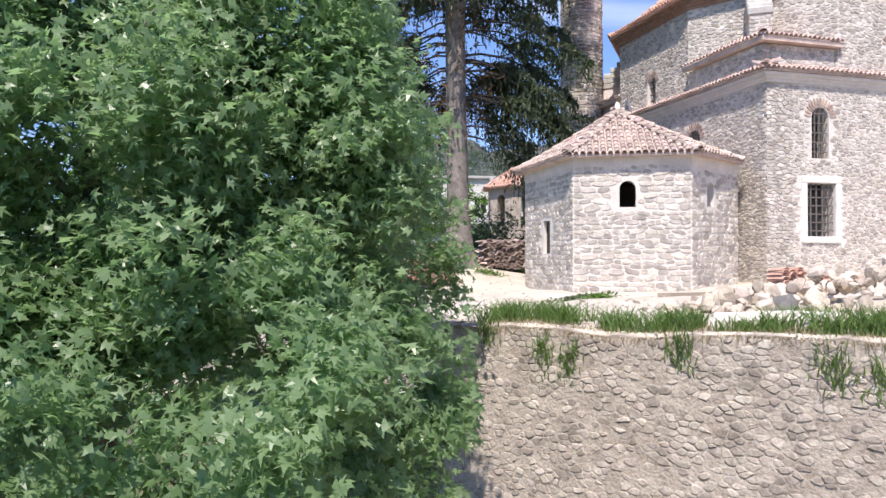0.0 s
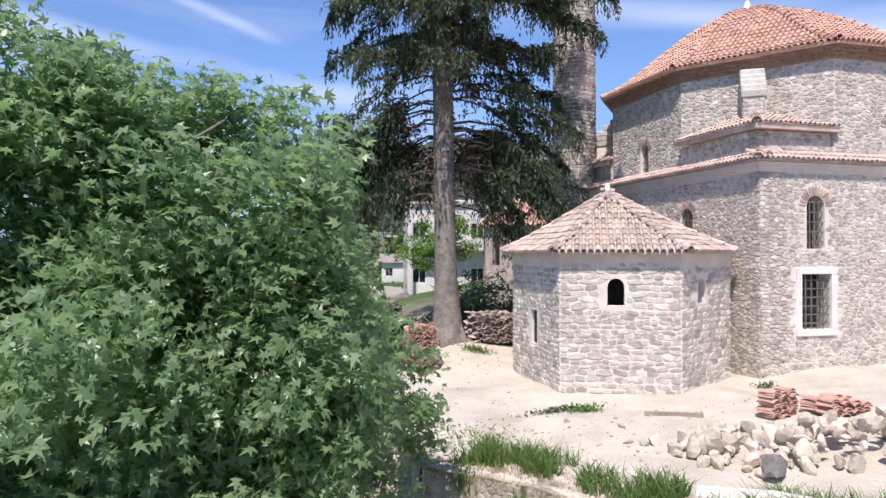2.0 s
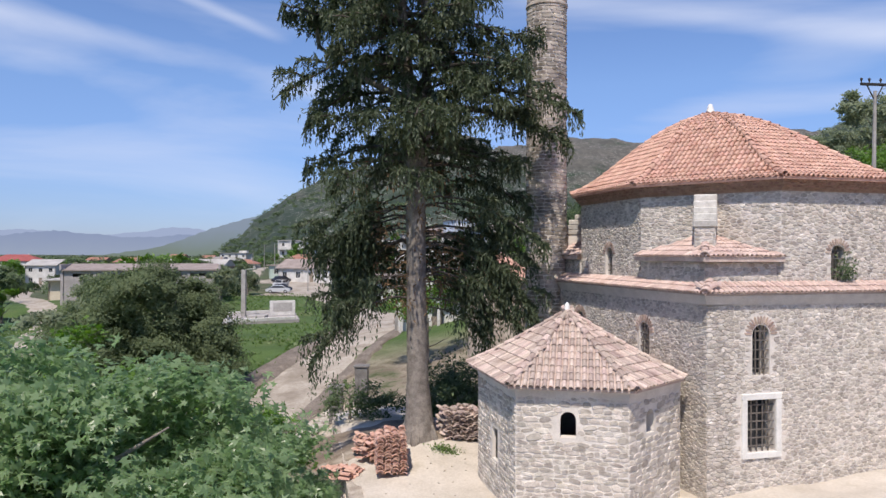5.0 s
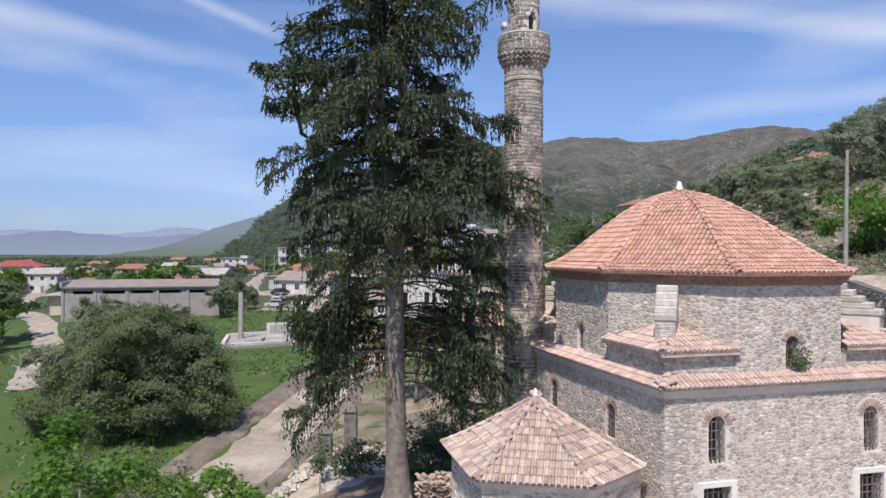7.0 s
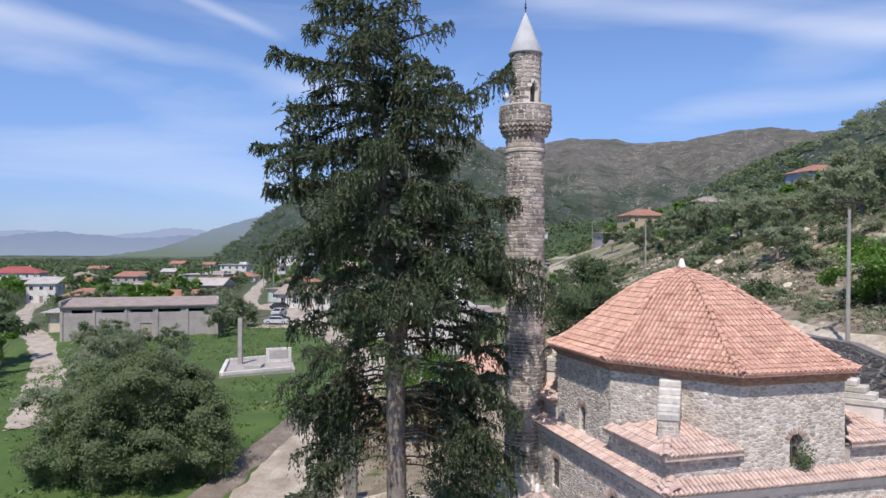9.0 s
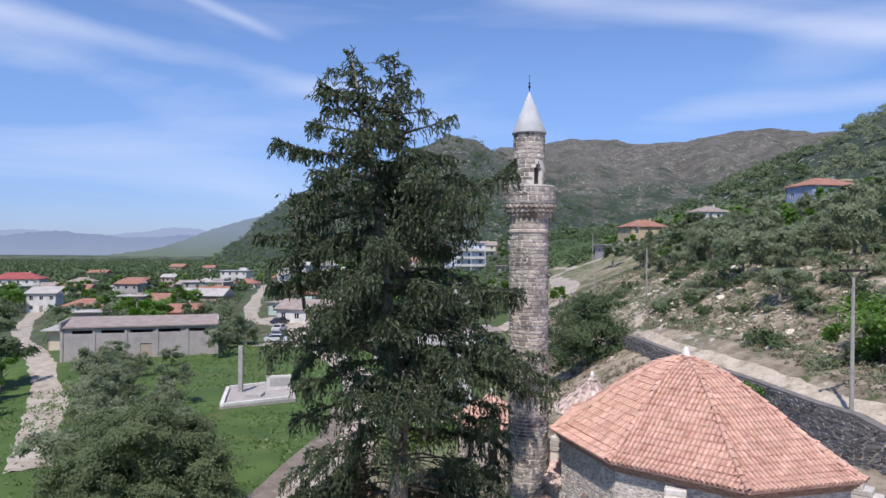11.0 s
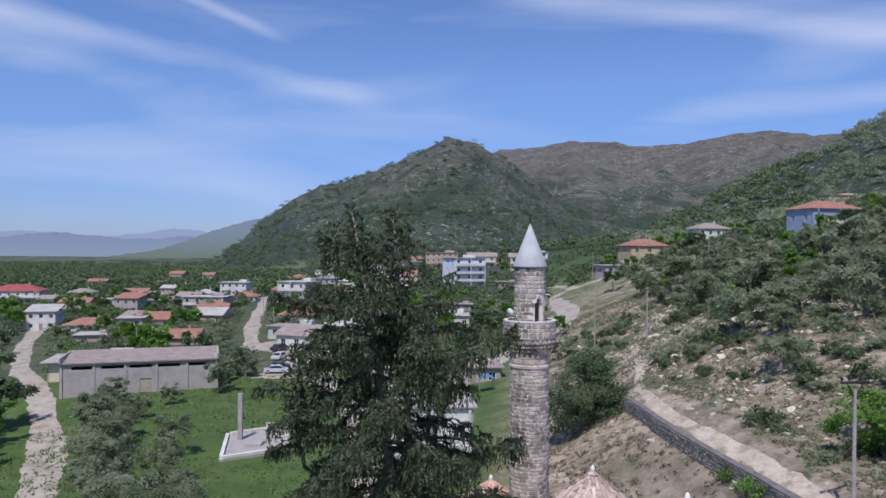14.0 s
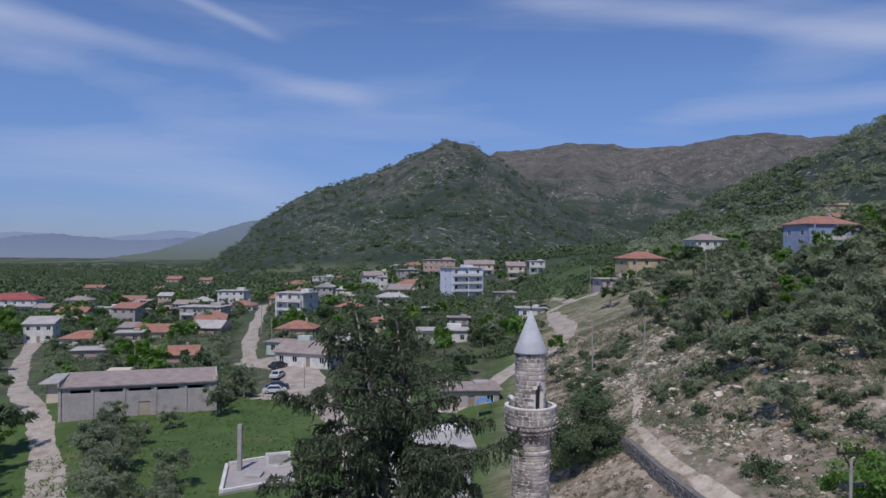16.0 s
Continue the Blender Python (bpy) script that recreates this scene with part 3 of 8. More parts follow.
def terrace():
    n = 90
    V, F = [], []
    for j in range(n + 1):
        for i in range(n + 1):
            a, b = i / n, j / n
            p = (TA * (1 - a) + TB * a) * (1 - b) + (TD * (1 - a) + TC * a) * b
            V.append((p.x, p.y, float(terrace_z(p.x, p.y))))
    for j in range(n):
        for i in range(n):
            k = j * (n + 1) + i
            F.append((k, k + 1, k + n + 2, k + n + 1))
    base = len(V)
    rim = [i for i in range(n + 1)] + [j * (n + 1) + n for j in range(1, n + 1)] + [n * (n + 1) + i for i in range(n - 1, -1, -1)] + [j * (n + 1) for j in range(n - 1, 0, -1)]
    for k in rim:
        V.append((V[k][0], V[k][1], -6.0))
    for i in range(len(rim)):
        j = (i + 1) % len(rim)
        F.append((rim[i], base + i, base + j, rim[j]))
    return tagged(arrays("pavement", V, F, DUST, smooth=True), "pale trodden dust and gravel terrace", "ground", kind="structure")


terrace()


# ---- stones and tiles ----
def stone_variants(count, ragged, seed):
    """Rough block faces within a unit square in x and z, y outward to -1."""
    rng = random.Random(seed)
    out = []
    for _ in range(count):
        c = 0.16 + 0.12 * ragged
        ring = [(-0.5 + c, -0.5), (0.5 - c, -0.5), (0.5, -0.5 + c), (0.5, 0.5 - c), (0.5 - c, 0.5), (-0.5 + c, 0.5), (-0.5, 0.5 - c), (-0.5, -0.5 + c)]
        ring = [(x + rng.uniform(-1, 1) * 0.10 * ragged, z + rng.uniform(-1, 1) * 0.10 * ragged) for x, z in ring]
        V = [(x, 0.6, z) for x, z in ring]
        tx, tz = rng.uniform(-0.3, 0.3), rng.uniform(-0.3, 0.15)
        V += [(x * 0.9, -1.0 + tx * x * 1.3 + tz * z * 1.3, z * 0.86) for x, z in ring]
        F = [(i, (i + 1) % 8, 8 + (i + 1) % 8, 8 + i) for i in range(8)] + [(8, 9, 10, 11), (8, 11, 12, 15), (12, 13, 14, 15)]
        out.append((np.array(V), np.array(F)))
    return out


BLOCKS = stone_variants(10, 0.55, 1)
ROUGH = stone_variants(12, 1.0, 2)


def tile_variant(w=1.0, lip=0.1):
    """A barrel tile: width 1 in x, length 1 in y from the lower end, height 1."""
    V, F = [], []
    for y, s, dz in ((0.0, 1.0, 0.25), (1.0, 0.82, 0.0)):
        for k in range(6):
            t = math.pi * k / 5
            V.append((-math.cos(t) * 0.5 * s, y, math.sin(t) * s * 0.85 + dz))
    for k in range(6):
        t = math.pi * k / 5
        V.append((-math.cos(t) * 0.5 * (1 - 2 * lip), 0.0, math.sin(t) * 0.85 * (1 - 2 * lip) + 0.2))
    for k in range(5):
        F.append((k, k + 1, 7 + k, 6 + k))
        F.append((12 + k, 13 + k, k + 1, k))
    return [(np.array(V), np.array(F))]


TILES = tile_variant()


def emit(name, mats, variants, one, joined, parent, near, limit=300, rest="", seed=5, pieces=True):
    """Places pieces: the nearest as objects, the rest in one mesh."""
    rng = random.Random(seed)
    items = [(m, rng.randrange(len(variants))) for m in mats]
    p = Vector(near)
    items.sort(key=lambda q: (q[0].translation - p).length_squared)
    if not pieces:
        limit = 0
    data = []
    for v, f in variants:
        me = bpy.data.meshes.new(name)
        me.from_pydata([tuple(a) for a in v], [], [tuple(int(i) for i in a) for a in f])
        me.materials.append(one)
        data.append(me)
    inv = world_of(parent).inverted() if parent else Matrix()
    for m, k in items[:limit]:
        ob = new(name, data[k])
        ob.parent = parent
        ob.matrix_parent_inverse = inv
        ob.matrix_basis = m
    if len(items) > limit:
        VV, FF, base = [], [], 0
        for m, k in items[limit:]:
            v, f = variants[k]
            a = np.array(m)
            VV.append(v @ a[:3, :3].T + a[:3, 3])
            FF.append(f + base)
            base += len(v)
        ob = tris(rest or name, np.concatenate(VV), np.concatenate(FF), joined, None)
        ob.parent = parent
        ob.matrix_parent_inverse = inv
        tagged(ob, kind="stuff")


def frame_of(A, B):
    """Local frame of a wall from A to B, counter-clockwise round its building: x along, y inward, z up."""
    e = Vector((B[0] - A[0], B[1] - A[1], 0)).normalized()
    n = Vector((-e.y, e.x, 0))
    return Matrix(((e.x, n.x, 0, A[0]), (e.y, n.y, 0, A[1]), (0, 0, 1, 0), (0, 0, 0, 1)))


def outline(o):
    """The outline of an opening (x, sill, width, height, arched)."""
    x, z, w, h, arched = o
    if not arched:
        return [(x - w / 2, z), (x + w / 2, z), (x + w / 2, z + h), (x - w / 2, z + h)]
    pts = [(x - w / 2, z), (x + w / 2, z)]
    for k in range(9):
        t = math.pi * k / 8
        pts.append((x + math.cos(t) * w / 2, z + h - w / 2 + math.sin(t) * w / 2))
    return pts


def panel(name, A, B, z0, z1, thick, openings, material, parent=None, label=""):
    """A wall with thickness and real openings."""
    m = frame_of(A, B)
    w = math.hypot(B[0] - A[0], B[1] - A[1])
    bm = bmesh.new()
    edges = []
    for loop in [[(0, z0), (w, z0), (w, z1), (0, z1)]] + [outline(o) for o in openings]:
        vs = [bm.verts.new((x, 0, z)) for x, z in loop]
        edges += [bm.edges.new((vs[i], vs[(i + 1) % len(vs)])) for i in range(len(vs))]
    bmesh.ops.triangle_fill(bm, use_beauty=True, use_dissolve=False, edges=edges, normal=(0, -1, 0))
    faces = list(bm.faces)
    made = bmesh.ops.extrude_face_region(bm, geom=faces)
    bmesh.ops.translate(bm, vec=(0, thick, 0), verts=[g for g in made["geom"] if isinstance(g, bmesh.types.BMVert)])
    bmesh.ops.recalc_face_normals(bm, faces=list(bm.faces))
    bmesh.ops.transform(bm, matrix=m, verts=list(bm.verts))
    return part(name, bm, material, parent, label)


def courses(A, B, z0, z1, openings, row=0.13, wide=(0.16, 0.42), rough=0.3, proud=0.022, gap=0.022, seed=1, margin=0.05, end=0.0):
    """Poses of the stones that face a wall, row by row, leaving out its openings."""
    rng = random.Random(seed)
    f = frame_of(A, B)
    w = math.hypot(B[0] - A[0], B[1] - A[1])
    out = []
    z = z0
    while z < z1 - 0.04:
        h = min(row * rng.uniform(0.75, 1.3), z1 - z)
        x = -end - rng.uniform(0, 0.1)
        while x < w + end - 0.03:
            sw = rng.uniform(*wide) * (0.75 + 0.5 * h / row)
            sw = min(sw, w + end - x)
            x1 = max(x, -end)
            ww = x + sw - x1
            cx, cz = x1 + ww / 2, z + h / 2
            free = ww > 0.05
            for o in openings:
                if abs(cx - o[0]) < o[2] / 2 + ww / 2 + margin and o[1] - h / 2 - margin < cz < o[1] + o[3] + h / 2 + margin:
                    if o[4] and cz > o[1] + o[3] - o[2] / 2:
                        if math.hypot(cx - o[0], cz - (o[1] + o[3] - o[2] / 2)) > o[2] / 2 + margin + min(ww, h) * 0.6:
                            continue
                    free = False
            if free:
                hh = h * (1 + rough * rng.uniform(-0.25, 0.2))
                out.append(f @ Matrix.Translation((cx, 0, cz + rough * rng.uniform(-0.02, 0.02))) @ Matrix.Rotation(rough * rng.uniform(-0.25, 0.25), 4, "Y")
                           @ Matrix.Diagonal((max(ww - gap, 0.04), proud * rng.uniform(0.6, 1.5), max(hh - gap, 0.04), 1)))
            x += sw
        z += h
    return out


def rubble(A, B, z0, z1, openings, cell=(0.22, 0.15), gap=0.03, proud=0.03, seed=1, jitter=0.36, end=0.0):
    """Rounded field stones that fill a wall: each keeps to its own ground between its neighbours."""
    g = np.random.RandomState(seed)
    f = np.array(frame_of(A, B))
    w = math.hypot(B[0] - A[0], B[1] - A[1])
    nx, nz = max(int((w + 2 * end) / cell[0]), 1), max(int((z1 - z0) / cell[1]), 1)
    dx, dz = (w + 2 * end) / nx, (z1 - z0) / nz
    k = dx / dz
    col, row = np.meshgrid(np.arange(nx), np.arange(nz))
    X = (col + 0.5 + np.where(row % 2, 0.22, -0.22) + g.uniform(-jitter, jitter, col.shape)) * dx
    Z = (row + 0.5 + g.uniform(-jitter, jitter, col.shape)) * dx
    X = np.clip(X, 0.12 * dx, (nx - 0.12) * dx)
    weight = g.uniform(0, 0.34, col.shape) * dx * dx
    theta = np.arange(STONE_SIDES) * 2 * math.pi / STONE_SIDES
    U = np.stack([np.cos(theta), np.sin(theta)], -1)
    inv = np.zeros(col.shape + (STONE_SIDES,))
    for oj in range(-2, 3):
        for oi in range(-2, 3):
            if oi == 0 and oj == 0:
                continue
            cj, ci = row + oj, col + oi
            ok = (cj >= 0) & (cj < nz) & (ci >= 0) & (ci < nx)
            cj, ci = np.clip(cj, 0, nz - 1), np.clip(ci, 0, nx - 1)
            D = np.stack([X[cj, ci] - X, Z[cj, ci] - Z], -1)
            L = np.linalg.norm(D, axis=-1) + 1e-6
            h = np.maximum(L / 2 + (weight - weight[cj, ci]) / (2 * L), 0.22 * L) - gap / 2
            c = np.maximum(np.einsum("jid,ad->jia", D / L[..., None], U), 0)
            inv += np.where(ok[..., None], c / np.maximum(h, 0.012)[..., None], 0) ** 15
    for d, n2 in ((X, (-1, 0)), (nx * dx - X, (1, 0)), (Z, (0, -1)), (nz * dx - Z, (0, 1))):
        c = np.maximum(U @ np.array(n2, float), 0)
        inv += (c[None, None] / np.maximum(d - gap * 0.2, 0.015)[..., None]) ** 15
    R = inv ** (-1 / 15) * g.uniform(0.93, 1.02, inv.shape)
    R = np.minimum(R, 1.1 * dx)
    out = []
    for j in range(nz):
        for i in range(nx):
            cx, cz = X[j, i] - end, z0 + Z[j, i] / k
            if any(abs(cx - o[0]) < o[2] / 2 + dx * 0.42 and o[1] - dz * 0.45 < cz < o[1] + o[3] + dz * 0.45 and not (o[4] and cz > o[1] + o[3] - o[2] / 2 and math.hypot(cx - o[0], cz - (o[1] + o[3] - o[2] / 2)) > o[2] / 2 + dz * 0.5) for o in openings):
                continue
            a, b = U[:, 0] * R[j, i], U[:, 1] * R[j, i] / k
            h = proud * g.uniform(0.6, 1.4)
            t1, t2 = g.uniform(-0.5, 0.5), g.uniform(-0.5, 0.5)
            q = np.concatenate([np.stack([cx + a, np.full(STONE_SIDES, 0.02), cz + b], -1), np.stack([cx + a * 0.97, np.full(STONE_SIDES, -h * 0.5), cz + b * 0.97], -1),
                                np.stack([cx + a * 0.72, -h * (1 + t1 * a / dx + t2 * b / dz), cz + b * 0.72], -1)])
            q = q @ f[:3, :3].T + f[:3, 3]
            out.append((Vector(f[:3, :3] @ np.array([cx, 0, cz]) + f[:3, 3]), [Vector(v) for v in q]))
    return out


STONE_SIDES = 10
RUBBLE_FACES = [(r + i, r + (i + 1) % 10, r + 10 + (i + 1) % 10, r + 10 + i) for r in (0, 10) for i in range(10)] + [(20, 21, 22, 29), (22, 23, 28, 29), (23, 24, 27, 28), (24, 25, 26, 27)]


def emit_rubble(name, stones, one, joined, parent, near, limit, rest):
    """Places interlocking stones: the nearest as objects, the rest in one mesh."""
    p = Vector(near)
    stones = sorted(stones, key=lambda q: (q[0] - p).length_squared)
    for c, V in stones[:limit]:
        me = bpy.data.meshes.new(name)
        me.from_pydata([tuple(v - c) for v in V], [], RUBBLE_FACES)
        ob = link(name, me, one, parent)
        ob.matrix_basis = Matrix.Translation(c)
    if len(stones) > limit:
        F = np.array(RUBBLE_FACES)
        rest_stones = stones[limit:]
        VV = np.array([[tuple(v) for v in V] for _, V in rest_stones]).reshape(-1, 3)
        FF = (F[None] + (np.arange(len(rest_stones)) * 30)[:, None, None]).reshape(-1, 4)
        tagged(tris(rest, VV, FF, joined, parent), kind="stuff")


def ring_arch(A, B, o, depth=0.24, count=15, proud=0.02):
    """Poses of the bricks of a round arch over an opening."""
    f = frame_of(A, B)
    x, z, w, h, _ = o
    out = []
    for k in range(count):
        t = math.pi * (k + 0.5) / count
        r = w / 2 + depth / 2 + 0.01
        out.append(f @ Matrix.Translation((x + math.cos(t) * r, 0, z + h - w / 2 + math.sin(t) * r)) @ Matrix.Rotation(math.pi / 2 - t, 4, "Y")
                   @ Matrix.Diagonal((math.pi * r / count * 0.78, proud, depth, 1)))
    return out


def tile_line(foot, up, side, count, row, width, height=0.07, rng=random, first=0):
    """Poses of a column of tiles from its foot up a straight slope."""
    side = side.normalized()
    upn = up.normalized()
    nrm = side.cross(upn).normalized()
    out = []
    for k in range(count):
        p = foot + upn * (k * row - 0.04) + nrm * 0.005
        a = rng.uniform(-0.035, 0.035)
        s = side + upn * a
        m = Matrix(((s.x, upn.x, nrm.x, p.x), (s.y, upn.y, nrm.y, p.y), (s.z, upn.z, nrm.z, p.z), (0, 0, 0, 1)))
        out.append(m @ Matrix.Diagonal((width * rng.uniform(0.93, 1.06), row * 1.22, height * rng.uniform(0.9, 1.1), 1)))
    return out


def polygon_roof(centre, eave, profile, z0, z1, row, width, height, seed):
    """Tile poses and the shell of a many-sided roof whose rings shrink to its centre. profile: (radius share, height share)."""
    rng = random.Random(seed)
    rs, hs = [p[0] for p in profile], [p[1] for p in profile]
    c = Vector((centre[0], centre[1], 0))

    def rise(r):
        return z0 + (z1 - z0) * float(np.interp(1 - r, [1 - a for a in rs], hs))

    mats, n = [], len(eave)
    for k in range(n):
        A, B = Vector((*eave[k], 0)), Vector((*eave[(k + 1) % n], 0))
        e = (B - A).normalized()
        inward = Vector((-e.y, e.x, 0))
        dist = (c - A).dot(inward)
        along = (c - A).dot(e)
        L = (B - A).length
        cols = max(int(L / width), 1)
        for i in range(cols):
            x = (i + 0.5) * L / cols
            # the column starts at the eave and ends at the hip
            top = (x / along) if x < along else (L - x) / (L - along)
            d = 0.0
            p = A + e * x
            p.z = rise(1.0)
            while True:
                r = 1 - d / dist
                if 1 - r > top - 0.01 or r < 0.03:
                    break
                dr = 0.02
                slope = (rise(max(r - dr, 0)) - rise(r)) / (dr * dist)
                up = (inward + Vector((0, 0, slope))).normalized()
                foot = A + e * x + inward * d
                foot.z = rise(r)
                mats += tile_line(foot, up, e, 1, row, width * 0.84, height, rng)
                d += row / math.sqrt(1 + slope * slope)
        # ridge tiles up the hip at corner A
        steps = 40
        hip = [c + (A - c) * (1 - s / steps) for s in range(steps + 1)]
        for s, q in enumerate(hip):
            q.z = rise(1 - s / steps) + height * 0.6
        run, s = 0.0, 0
        for s in range(steps):
            seg = hip[s + 1] - hip[s]
            run += seg.length
            if run >= row * 0.9 or s == 0:
                run = 0.0
                mats += tile_line(hip[s], seg, Vector((-seg.y, seg.x, 0)) * -1, 1, row * 1.1, width * 1.15, height * 1.1, rng)
    V, F, m = [], [], len(profile)
    for r, h in profile[:-1]:
        for q in eave:
            v = c + (Vector((*q, 0)) - c) * r
            V.append((v.x, v.y, z0 + (z1 - z0) * h))
    for i in range(m - 2):
        for k in range(n):
            F.append((i * n + k, i * n + (k + 1) % n, (i + 1) * n + (k + 1) % n, (i + 1) * n + k))
    V.append((c.x, c.y, z1))
    for k in range(n):
        F.append(((m - 2) * n + k, (m - 2) * n + (k + 1) % n, len(V) - 1))
    low = len(V)
    for q in eave:
        V.append((q[0], q[1], z0 - 0.06))
    for k in range(n):
        F.append((low + k, low + (k + 1) % n, (k + 1) % n, k))
    F.append(tuple(low + k for k in reversed(range(n))))
    return mats, V, F


def grow(poly, d):
    """A counter-clockwise polygon, each side moved outward by d."""
    out, n = [], len(poly)
    for k in range(n):
        a, b, c = Vector(poly[k - 1]), Vector(poly[k]), Vector(poly[(k + 1) % n])
        e1, e2 = (b - a).normalized(), (c - b).normalized()
        n1, n2 = Vector((e1.y, -e1.x)), Vector((e2.y, -e2.x))
        bis = (n1 + n2)
        out.append(tuple(b + bis * (d / (1 + n1.dot(n2)))))
    return out


def grille(name, A, B, o, parent, across=3, rows=5, deep=0.06, pane=True):
    """Iron bars and a dark pane in an opening."""
    f = frame_of(A, B)
    x, z, w, h, _ = o
    bm = bmesh.new()
    for i in range(across):
        bx = x - w / 2 + w * (i + 1) / (across + 1)
        box(bm, (bx - 0.015, deep - 0.015, z), (bx + 0.015, deep + 0.015, z + h - 0.02), 0, f)
    for i in range(rows):
        bz = z + h * (i + 0.7) / (rows + 0.4)
        box(bm, (x - w / 2 + 0.01, deep - 0.018, bz - 0.014), (x + w / 2 - 0.01, deep + 0.018, bz + 0.014), 0, f)
    ob2 = part("grille", bm, GRILLE, parent, "dark iron bar grille")
    if pane:
        box_part("pane", (x - w / 2 - 0.05, 0.42, z - 0.05), (x + w / 2 + 0.05, 0.44, z + h + 0.05), GLASS_DARK, parent, "dark window glass", 0.0, f)
    return ob2


# ---- the domed prayer house ----
TH = radians(15.6)
MC = Vector((8.42, 19.0))
EU, EV = Vector((math.cos(TH), math.sin(TH))), Vector((-math.sin(TH), math.cos(TH)))
MW, ML = 9.2, 11.6
MOSQUE_NEAR = (7.5, 17.5, 5.0)


def mp(u, v):
    p = MC + EU * u + EV * v
    return (p.x, p.y)


def frame_trim(name, A, B, o, wide, parent, proud=0.06):
    """A stone surround: jambs, lintel and sill."""
    f = frame_of(A, B)
    x, z, w, h, _ = o
    trim = box_part(name, (x - w / 2 - wide, -proud, z - wide), (x + w / 2 + wide, 0.12, z - 0.002), MARBLE, parent, "white cut-stone surround", 0.012, f)
    box_part("lintel", (x - w / 2 - wide, -proud, z + h + 0.002), (x + w / 2 + wide, 0.12, z + h + wide), MARBLE, trim, "", 0.012, f)
    for sx in (-1, 1):
        a, b = sorted((x + sx * w / 2 + sx * 0.001, x + sx * (w / 2 + wide)))
        box_part("jamb", (a, -proud + 0.004, z), (b, 0.12, z + h), MARBLE, trim, "", 0.012, f)
    return trim


def prayer_house():
    thing = empty("mosque", (MC.x, MC.y, 0))
    tagged(thing, "rubble-stone domed mosque with terracotta tiled roofs on the dusty terrace", "mosque")
    corners = [mp(0, 0), mp(MW, 0), mp(MW, ML), mp(0, ML)]
    low_front = [(1.7, 1.17, 0.92, 1.42, False), (7.15, 1.17, 0.92, 1.42, False)]
    up_front = [(1.7, 3.25, 0.56, 1.38, True), (7.15, 3.25, 0.56, 1.38, True)]
    # the left wall runs from the back to the front corner
    left = [(ML - 7.6, 3.35, 0.6, 1.1, True), (ML - 3.15, 3.35, 0.6, 1.1, True)]
    sides = [low_front + up_front, [], [], left]
    stones, cobbles = [], []
    bricks = []
    for k in range(4):
        A, B = corners[k], corners[(k + 1) % 4]
        wall = panel("wall", A, B, -0.8, 5.2, 0.8, sides[k], MORTAR, thing)
        if k in (0, 3):
            guard = [(o[0], o[1] - 0.17, o[2] + 0.34, o[3] + 0.34, False) if not o[4] else (o[0], o[1], o[2] + 0.04, o[3] - o[2] / 2, False) for o in sides[k]]
            guard += [(o[0], o[1] + o[3] - o[2] / 2, o[2] + 0.5, o[2] / 2 + 0.25, True) for o in sides[k] if o[4]]
            cobbles += rubble(A, B, -0.3, 5.16, guard, (0.17, 0.09), 0.010, 0.014, 11 + k, 0.48)
            for o in sides[k]:
                if o[4]:
                    bricks += ring_arch(A, B, o)
                win = empty("window", frame_of(A, B) @ Vector((o[0], 0, o[1])))
                win.parent = thing
                win.matrix_parent_inverse = world_of(thing).inverted()
                grille("grille", A, B, o, win, 4 if not o[4] else 3, 6 if not o[4] else 5)
                if not o[4]:
                    frame_trim("sill", A, B, o, 0.17, win)
    # brick cornice and the tiled ledge above the square
    tiles, ledges = [], []
    outer, inner = grow(corners, 0.22), grow(corners, -0.3)
    for ring, za, zb in ((grow(corners, 0.05), 5.2, 5.28), (grow(corners, 0.10), 5.28, 5.36), (grow(corners, 0.16), 5.36, 5.44)):
        bm = bmesh.new()
        lo = [bm.verts.new((*q, za)) for q in ring]
        hi = [bm.verts.new((*q, zb)) for q in ring]
        for k in range(4):
            bm.faces.new((lo[k], lo[(k + 1) % 4], hi[(k + 1) % 4], hi[k]))
        bm.faces.new(list(reversed(lo)))
        bm.faces.new(hi)
        part("cornice", bm, MORTAR, thing, "pale plastered cornice course")
    bm = bmesh.new()
    lo = [bm.verts.new((*q, 5.45)) for q in outer]
    eo = [bm.verts.new((*q, 5.49)) for q in outer]
    hi = [bm.verts.new((*q, 5.74)) for q in inner]
    for k in range(4):
        j = (k + 1) % 4
        bm.faces.new((lo[k], lo[j], eo[j], eo[k]))
        bm.faces.new((eo[k], eo[j], hi[j], hi[k]))
    bm.faces.new(list(reversed(lo)))
    bm.faces.new(hi)
    ledge = part("ledge", bm, OLDTILE, thing, "tiled ledge round the walls")
    rng = random.Random(4)
    for k in (0, 3):
        A, B = Vector((*outer[k], 5.5)), Vector((*outer[(k + 1) % 4], 5.5))
        e = (B - A).normalized()
        inw = Vector((-e.y, e.x, 0))
        L = (B - A).length
        n = int(L / 0.152)
        for i in range(n):
            x = (i + 0.5) * L / n
            ledges += tile_line(A + e * x, inw * 0.52 + Vector((0, 0, 0.25)), e, 2, 0.29, 0.132, 0.09, rng)
    for k, q in enumerate(outer):
        if k in (0, 1, 3):
            a, b = Vector((*q, 5.56)), Vector((*inner[k], 5.8))
            seg = b - a
            ledges += tile_line(a, seg, Vector((seg.y, -seg.x, 0)), 3, 0.28, 0.24, 0.1, rng)
    # drum
    drum = [(2.6, 0.3), (6.3, 0.3), (7.88, 3.85), (7.88, 8.1), (6.3, 11.3), (2.7, 11.3), (0.3, 8.1), (0.3, 3.85)]
    dpoly = [mp(*q) for q in drum]
    dz0, dz1 = 5.5, 8.38
